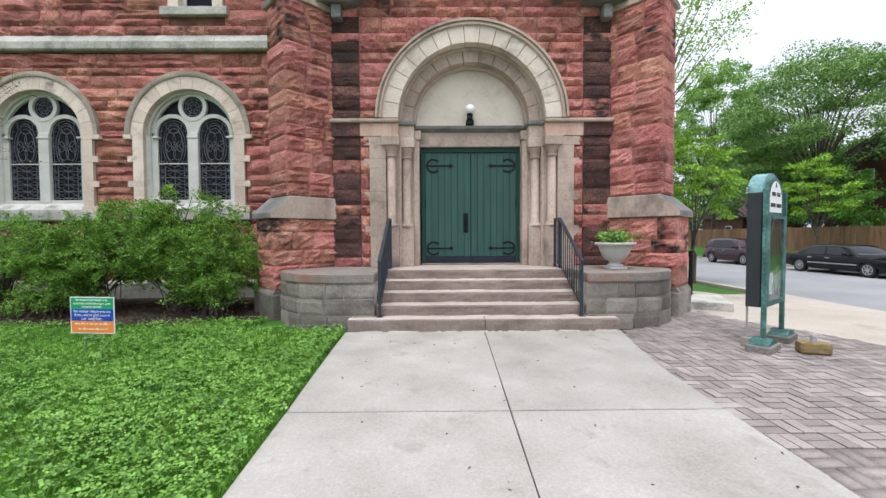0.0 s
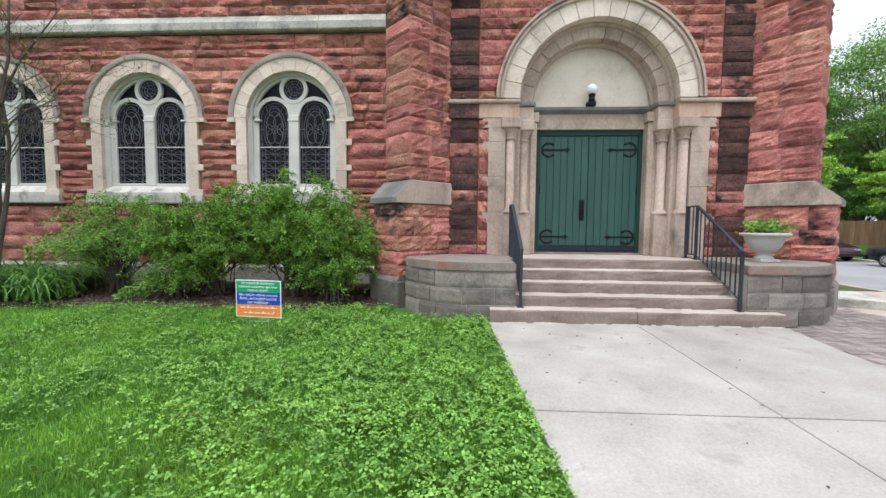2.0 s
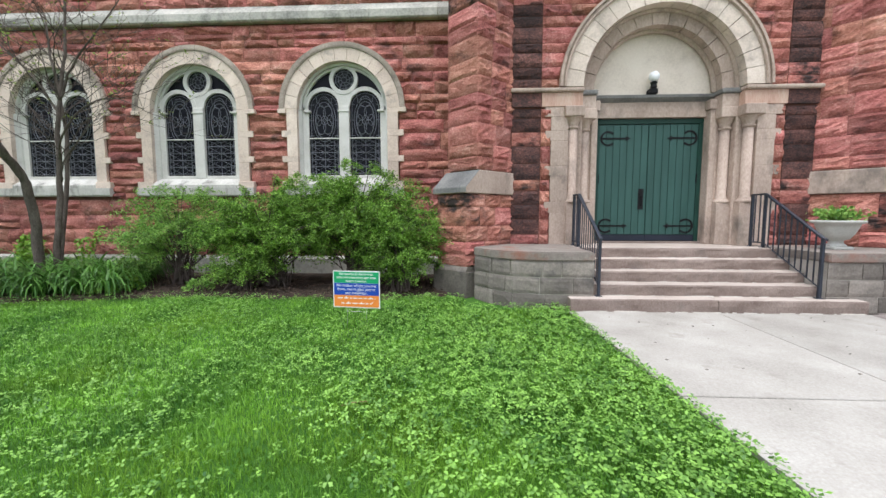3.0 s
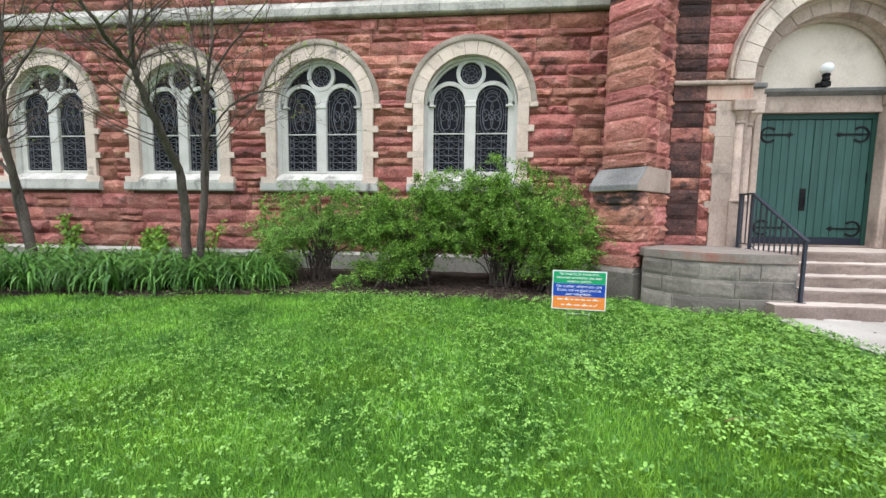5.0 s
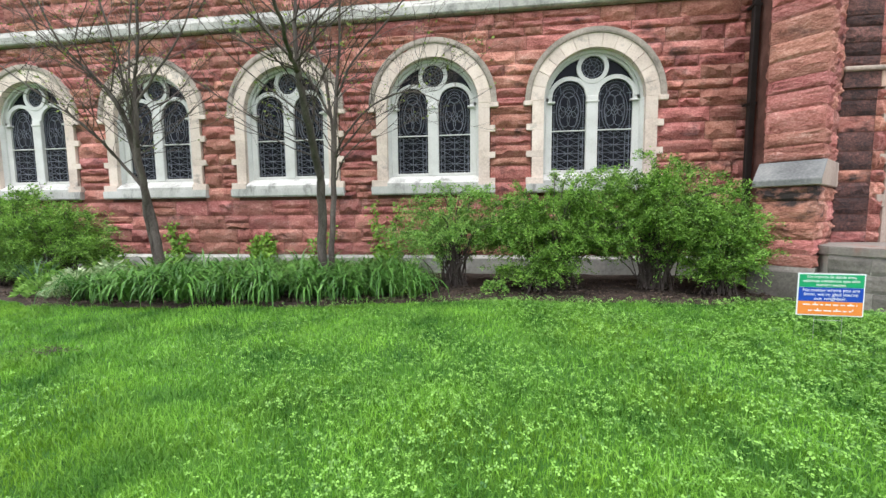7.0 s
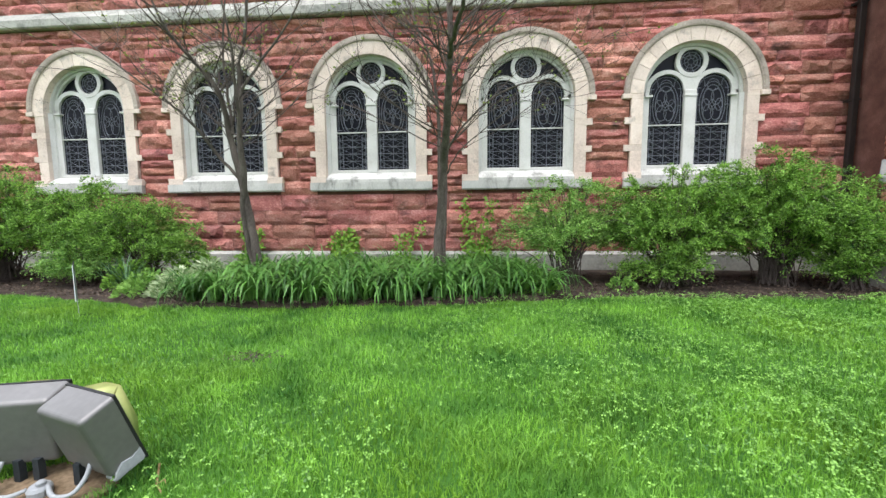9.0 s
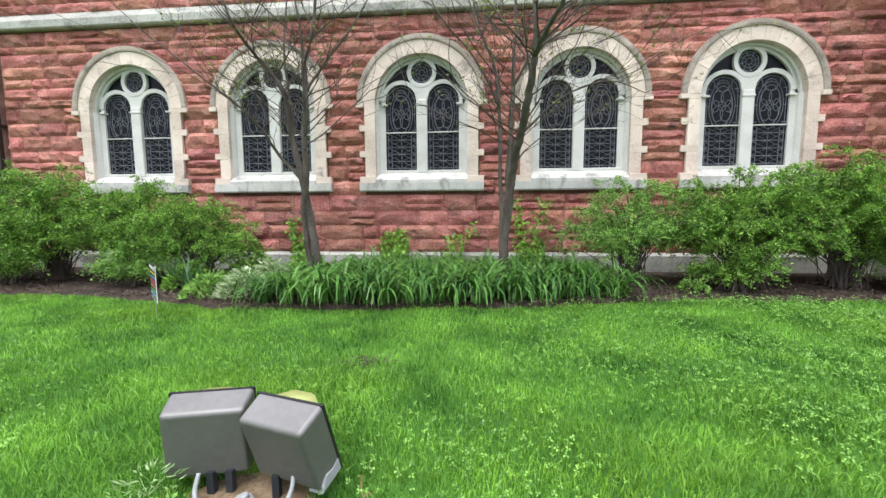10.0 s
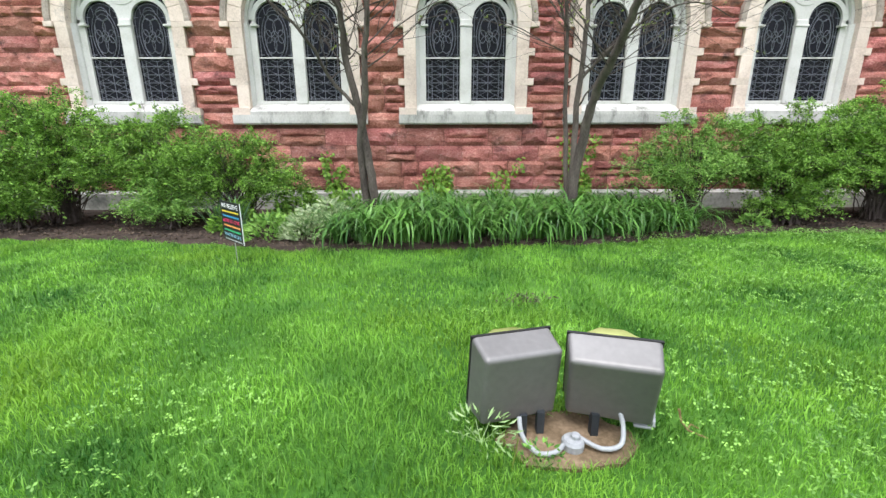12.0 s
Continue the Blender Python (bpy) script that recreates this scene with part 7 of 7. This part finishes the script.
broad_tree(30.2, 30.6, 0.2, 7.6, 3.2, 1.0, 90, 170, 0.17, L_tree_dark, 22, "bushy dark green tree behind the fence", trunk=0.16)
broad_tree(44.0, 46.0, 0.2, 13.0, 6.0, 2.0, 130, 120, 0.32, L_tree_dark, 13, "dark green tree behind the others")
broad_tree(35.0, 38.5, 0.2, 7.5, 3.4, 1.0, 90, 150, 0.2, L_tree_dark, 14, "low dark green tree in the shade of the others", trunk=0.2)
broad_tree(27.8, 34.5, 0.2, 8.8, 3.4, 2.0, 90, 200, 0.17, L_tree, 15, "rounded green tree above the fence", trunk=0.18, spread=0.4)
broad_tree(9.95, 15.4, -0.5, 5.9, 1.6, 1.7, 60, 110, 0.11, L_tree_light, 16, "small bright green street tree with layered branches", trunk=0.07, spread=0.22)
broad_tree(23.4, 24.4, -0.1, 6.6, 1.8, 1.8, 60, 130, 0.14, L_tree_light, 17, "young bright green tree in front of the fence", trunk=0.08, spread=0.3)
broad_tree(14.4, 27.0, -0.5, 18.5, 6.0, 11.5, 150, 60, 0.17, L_tree_light, 18, "tall sparse tree with thin spring leaves", trunk=0.25, spread=0.3)
broad_tree(54.0, 30.0, 0.2, 13.0, 6.5, 2.0, 120, 80, 0.5, L_tree_dark, 19, "dark green tree beside the brick house")
broad_tree(58.0, 75.0, 0.2, 17.0, 13.0, 1.0, 150, 120, 0.6, L_tree_dark, 20, "distant mass of dark green trees")
broad_tree(72.0, 55.0, 0.2, 15.0, 13.0, 1.0, 150, 120, 0.6, L_tree_dark, 21, "distant row of dark green trees")

# ---- lawn cover ----
def lawn_mask(x, y):
    ok = (y < bed_edge(x) - 0.02) & (x < LEFT(y) - 0.02)
    ok &= ~((y > 5.95) & (x > -2.9))
    ok &= ((x + 12.22) / 0.30) ** 2 + ((y - 2.02) / 0.18) ** 2 > 1
    return ok


def field(x, y, s, seed):
    """Smooth patches between 0 and 1, from a few crossing waves."""
    g = np.random.default_rng(seed)
    v = np.zeros_like(x)
    for k in range(6):
        a = g.uniform(0, 2 * math.pi)
        f = s * g.uniform(0.5, 2.2)
        v += np.sin((x * math.cos(a) + y * math.sin(a)) * f + g.uniform(0, 6.28)) / 6
    return 0.5 + v


g = np.random.default_rng(40)
bx, by = [], []
for y0, y1, dens in ((-3.5, 1.4, 600), (1.4, 2.3, 5200), (2.3, 3.4, 3800), (3.4, 6.75, 1700)):
    n = int(21.5 * (y1 - y0) * dens)
    bx.append(g.uniform(-22.5, -1.0, n))
    by.append(g.uniform(y0, y1, n))
bx, by = np.concatenate(bx), np.concatenate(by)
ok = lawn_mask(bx, by)
bx, by = bx[ok], by[ok]
n = len(bx)
tall = (0.45 + 0.75 * field(bx, by, 2.0, 1)) * (0.55 + 0.9 * field(bx, by, 9.0, 6))
hh = g.uniform(0.020, 0.050, n) * tall
ww = g.uniform(0.0013, 0.0029, n) * (1 + 0.3 * (by > 2.2) + 0.4 * (by > 3.4))
a = g.uniform(0, 2 * math.pi, n)
ln = g.uniform(0.3, 1.9, n) * hh
dx, dy = np.cos(a), np.sin(a)
b_ = g.uniform(0, 2 * math.pi, n)
px, py = np.cos(b_) * ww, np.sin(b_) * ww
v = np.empty((n, 5, 3))
v[:, 0] = np.stack([bx - px, by - py, np.full(n, -0.02)], 1)
v[:, 1] = np.stack([bx + px, by + py, np.full(n, -0.02)], 1)
v[:, 2] = np.stack([bx + px * 0.8 + dx * ln * 0.35, by + py * 0.8 + dy * ln * 0.35, hh * 0.62], 1)
v[:, 3] = np.stack([bx - px * 0.8 + dx * ln * 0.35, by - py * 0.8 + dy * ln * 0.35, hh * 0.62], 1)
v[:, 4] = np.stack([bx + dx * ln, by + dy * ln, hh], 1)
v[:, :, 2] += lawn_dip(bx, by)[:, None]
i = np.arange(n)[:, None] * 5
f = np.concatenate([i + np.array([[0, 1, 2]]), i + np.array([[0, 2, 3]]), i + np.array([[3, 2, 4]])], 0)
grass = joined("grass", v.reshape(-1, 3), f, L_grass)
tagged(grass, "bright green spring lawn of uneven grass blades", "grass", kind="stuff")

n = 125000
cx, cy = g.uniform(-22, -1.0, n), 0.6 + 6.0 * g.random(n) ** 1.15
patch = field(cx, cy, 1.5, 2) * 0.75 + field(cx, cy, 4.5, 3) * 0.35
dens = np.interp(cx, [-22, -12, -9.5, -7, -5, -3.2, -1], [0.10, 0.13, 0.54, 0.66, 0.56, 0.76, 0.95])
keep = lawn_mask(cx, cy) & (patch * 0.6 + 0.55 * (g.random(n) - 0.4) < dens * 0.72) & (g.random(n) < 0.35 + dens * 0.65)
cx, cy = cx[keep], cy[keep]
n = len(cx)
hz = g.uniform(0.016, 0.08, n) + np.interp(cx, [-13, -10, -3], [0.004, 0.024, 0.028]) + lawn_dip(cx, cy)
size = g.uniform(0.012, 0.021, n) * np.interp(cx, [-12, -7, -4, -1], [0.65, 0.72, 1.0, 1.15])
a0 = g.uniform(0, 2 * math.pi, n)
tx, ty_ = g.normal(size=n) * 0.32, g.normal(size=n) * 0.32
vs = []
for k in range(3):
    a = a0 + 2 * math.pi * k / 3
    c1, s1_ = np.cos(a), np.sin(a)
    def at(rad, off):
        ax, ay = np.cos(a + off) * rad * size, np.sin(a + off) * rad * size
        return np.stack([cx + ax, cy + ay, hz + ax * tx + ay * ty_], 1)
    vs.append(np.stack([at(0.05, 0), at(1.15, -0.5), at(1.5, 0.0), at(1.15, 0.5)], 1))
v = np.stack(vs, 1).reshape(-1, 3)
i = np.arange(n * 3)[:, None] * 4
f = i + np.array([[0, 1, 2, 3]])
clover = joined("clover", v, f, L_clover)
tagged(clover, "patches of low clover and broad-leaved ground cover in the lawn", "clover", kind="stuff")

n = 40
debris = leaf_cloud("debris", np.stack([g.uniform(-1.0, 2.2, n), g.uniform(1.5, 5.7, n), np.full(n, 0.016)], 1), np.stack([g.normal(size=n), g.normal(size=n), np.zeros(n)], 1), 0.03, M_bark, None, g, 0.5)
tagged(debris, "specks of fallen bud scales and dirt on the walk", "debris", kind="stuff")

# weeds and bare stalks round the lamp base
wd = low_plant("weed", -12.66, 1.90, 0.15, 0.07, 75, 0.05, L_thistle, 41, "thin pale thistle beside the lamp base", 0.22)
wd2 = low_plant("weed", -12.42, 1.74, 0.09, 0.07, 70, 0.026, L_clover, 42, "small weed in front of the lamp base")

# dead twig, straw and a bare spot in the lawn
twg = bmesh.new()
tube(twg, [(0, 0, 0.10), (0.005, -0.02, 0.05), (0.02, -0.05, 0.02), (0.09, -0.10, 0.012)], 0.007, 5, 0.004)
tube(twg, [(0.02, -0.05, 0.02), (0.05, -0.03, 0.035), (0.075, -0.055, 0.03)], 0.005, 5, 0.003)
dead = part("dead_twig", twg, M_wood)
dead.matrix_basis = pose(-11.66, 2.08, -0.06)
tagged(dead, "short dry forked twig lying in the grass", "twig")
stk = bmesh.new()
tube(stk, [(0, 0, -0.02), (0.012, 0, 0.06), (0.02, -0.01, 0.15)], 0.004, 5, 0.003)
stalk = part("bare_stalk", stk, L_bud)
stalk.matrix_basis = pose(-12.53, 1.83, -0.06)
tagged(stalk, "bare yellow-green weed stalk beside the lamp base", "stalk")
strw = bmesh.new()
tube(strw, [(0, 0, 0.07), (0.07, 0.02, 0.085), (0.17, 0.05, 0.08)], 0.004, 5, 0.003)
straw = part("dry_straw", strw, M_wood)
straw.matrix_basis = pose(-3.75, 2.75, 0)
tagged(straw, "pale dry straw lying on the clover", "straw")
nb_ = 130
bare = leaf_cloud("dry_leaf_litter", np.stack([-12.07 + g.normal(size=nb_) * 0.12, 3.64 + g.normal(size=nb_) * 0.07, g.uniform(0.015, 0.035, nb_)], 1), np.stack([g.normal(size=nb_), g.normal(size=nb_), g.normal(size=nb_) * 0.3], 1), 0.035, M_twig, None, g, 0.4)
tagged(bare, "small patch of dry brown litter in the lawn", "litter", kind="stuff")

# ---- brick paving ----
paving = empty("pavement_brick")
tagged(paving, "worn reddish-grey brick paving in basket weave beside the walk", "pavement", kind="structure")
bed2 = part("paving_bed", prism(bmesh.new(), [(2.2, -5), (6.4, -5), (6.3, 2.5), (5.66, 4.93), (5.43, 5.58), (4.9, 6.6), (4.6, 7.3), (3.9, 7.0), (2.7, 6.0), (2.6, 5.8), (2.4, 4.4)], -0.1, -0.014, "z"), M_joint, paving)
bb = boxed(-0.5, 0.5, -0.5, 0.5, -1, 0)
BRICK = mesh_of(bb, "paving_brick", M_brickpave)
BRICKJ = mesh_of(boxed(-0.5, 0.5, -0.5, 0.5, -1, 0), "paving_brick_j", M_brickpave_j)
r = random.Random(50)
verts, faces = [], []
count = 0


def in_paving(x, y):
    if y > 7.2 or y < -4.6:
        return False
    right = float(np.interp(y, [-5, 2.5, 4.93, 5.58, 6.6], [6.4, 6.3, 5.66, 5.43, 4.9]))
    left = RIGHT(y) if y < 5.74 else float(np.interp(y, [5.74, 5.95, 6.2, 6.6, 7.0, 7.2], [2.9, 3.2, 3.7, 4.05, 4.3, 4.4]))
    return left - 0.2 < x < right - 0.05


# basket weave: pairs of bricks, each pair turned across its neighbours
U = 0.206
for gj in range(-24, 36):
    for gi in range(-1, 24):
        for half in (-1, 1):
            flat = (gi + gj) % 2
            ox, oy = 2.2 + gi * U, 0.4 + gj * U
            x, y = (ox, oy + half * U / 4) if flat else (ox + half * U / 4, oy)
            if not in_paving(x, y):
                continue
            dip = 0.012 * math.exp(-((x - 4.2) ** 2 + (y - 4.7) ** 2) / 0.2)
            m = Matrix.Translation((x, y, 0.0 + r.uniform(-0.003, 0.004) + dip * r.uniform(-1, 1))) @ pose(0, 0, 0, r.uniform(-1, 1), r.uniform(-1, 1), (0 if flat else 90) + r.uniform(-1.2, 1.2)) @ Matrix.Diagonal((U - 0.013, U / 2 - 0.013, 0.05, 1))
            if count < 300 and 2.3 < x < 4.3 and 2.6 < y < 5.0:
                count += 1
                piece("paving_brick", BRICK, m, paving)
            else:
                base = len(verts)
                verts += [tuple(m @ q.co) for q in BRICKJ.vertices]
                faces += [[base + q for q in p.vertices] for p in BRICKJ.polygons]
more = joined("more_paving_bricks", verts, faces, M_brickpave_j, paving)
tagged(more, kind="stuff")
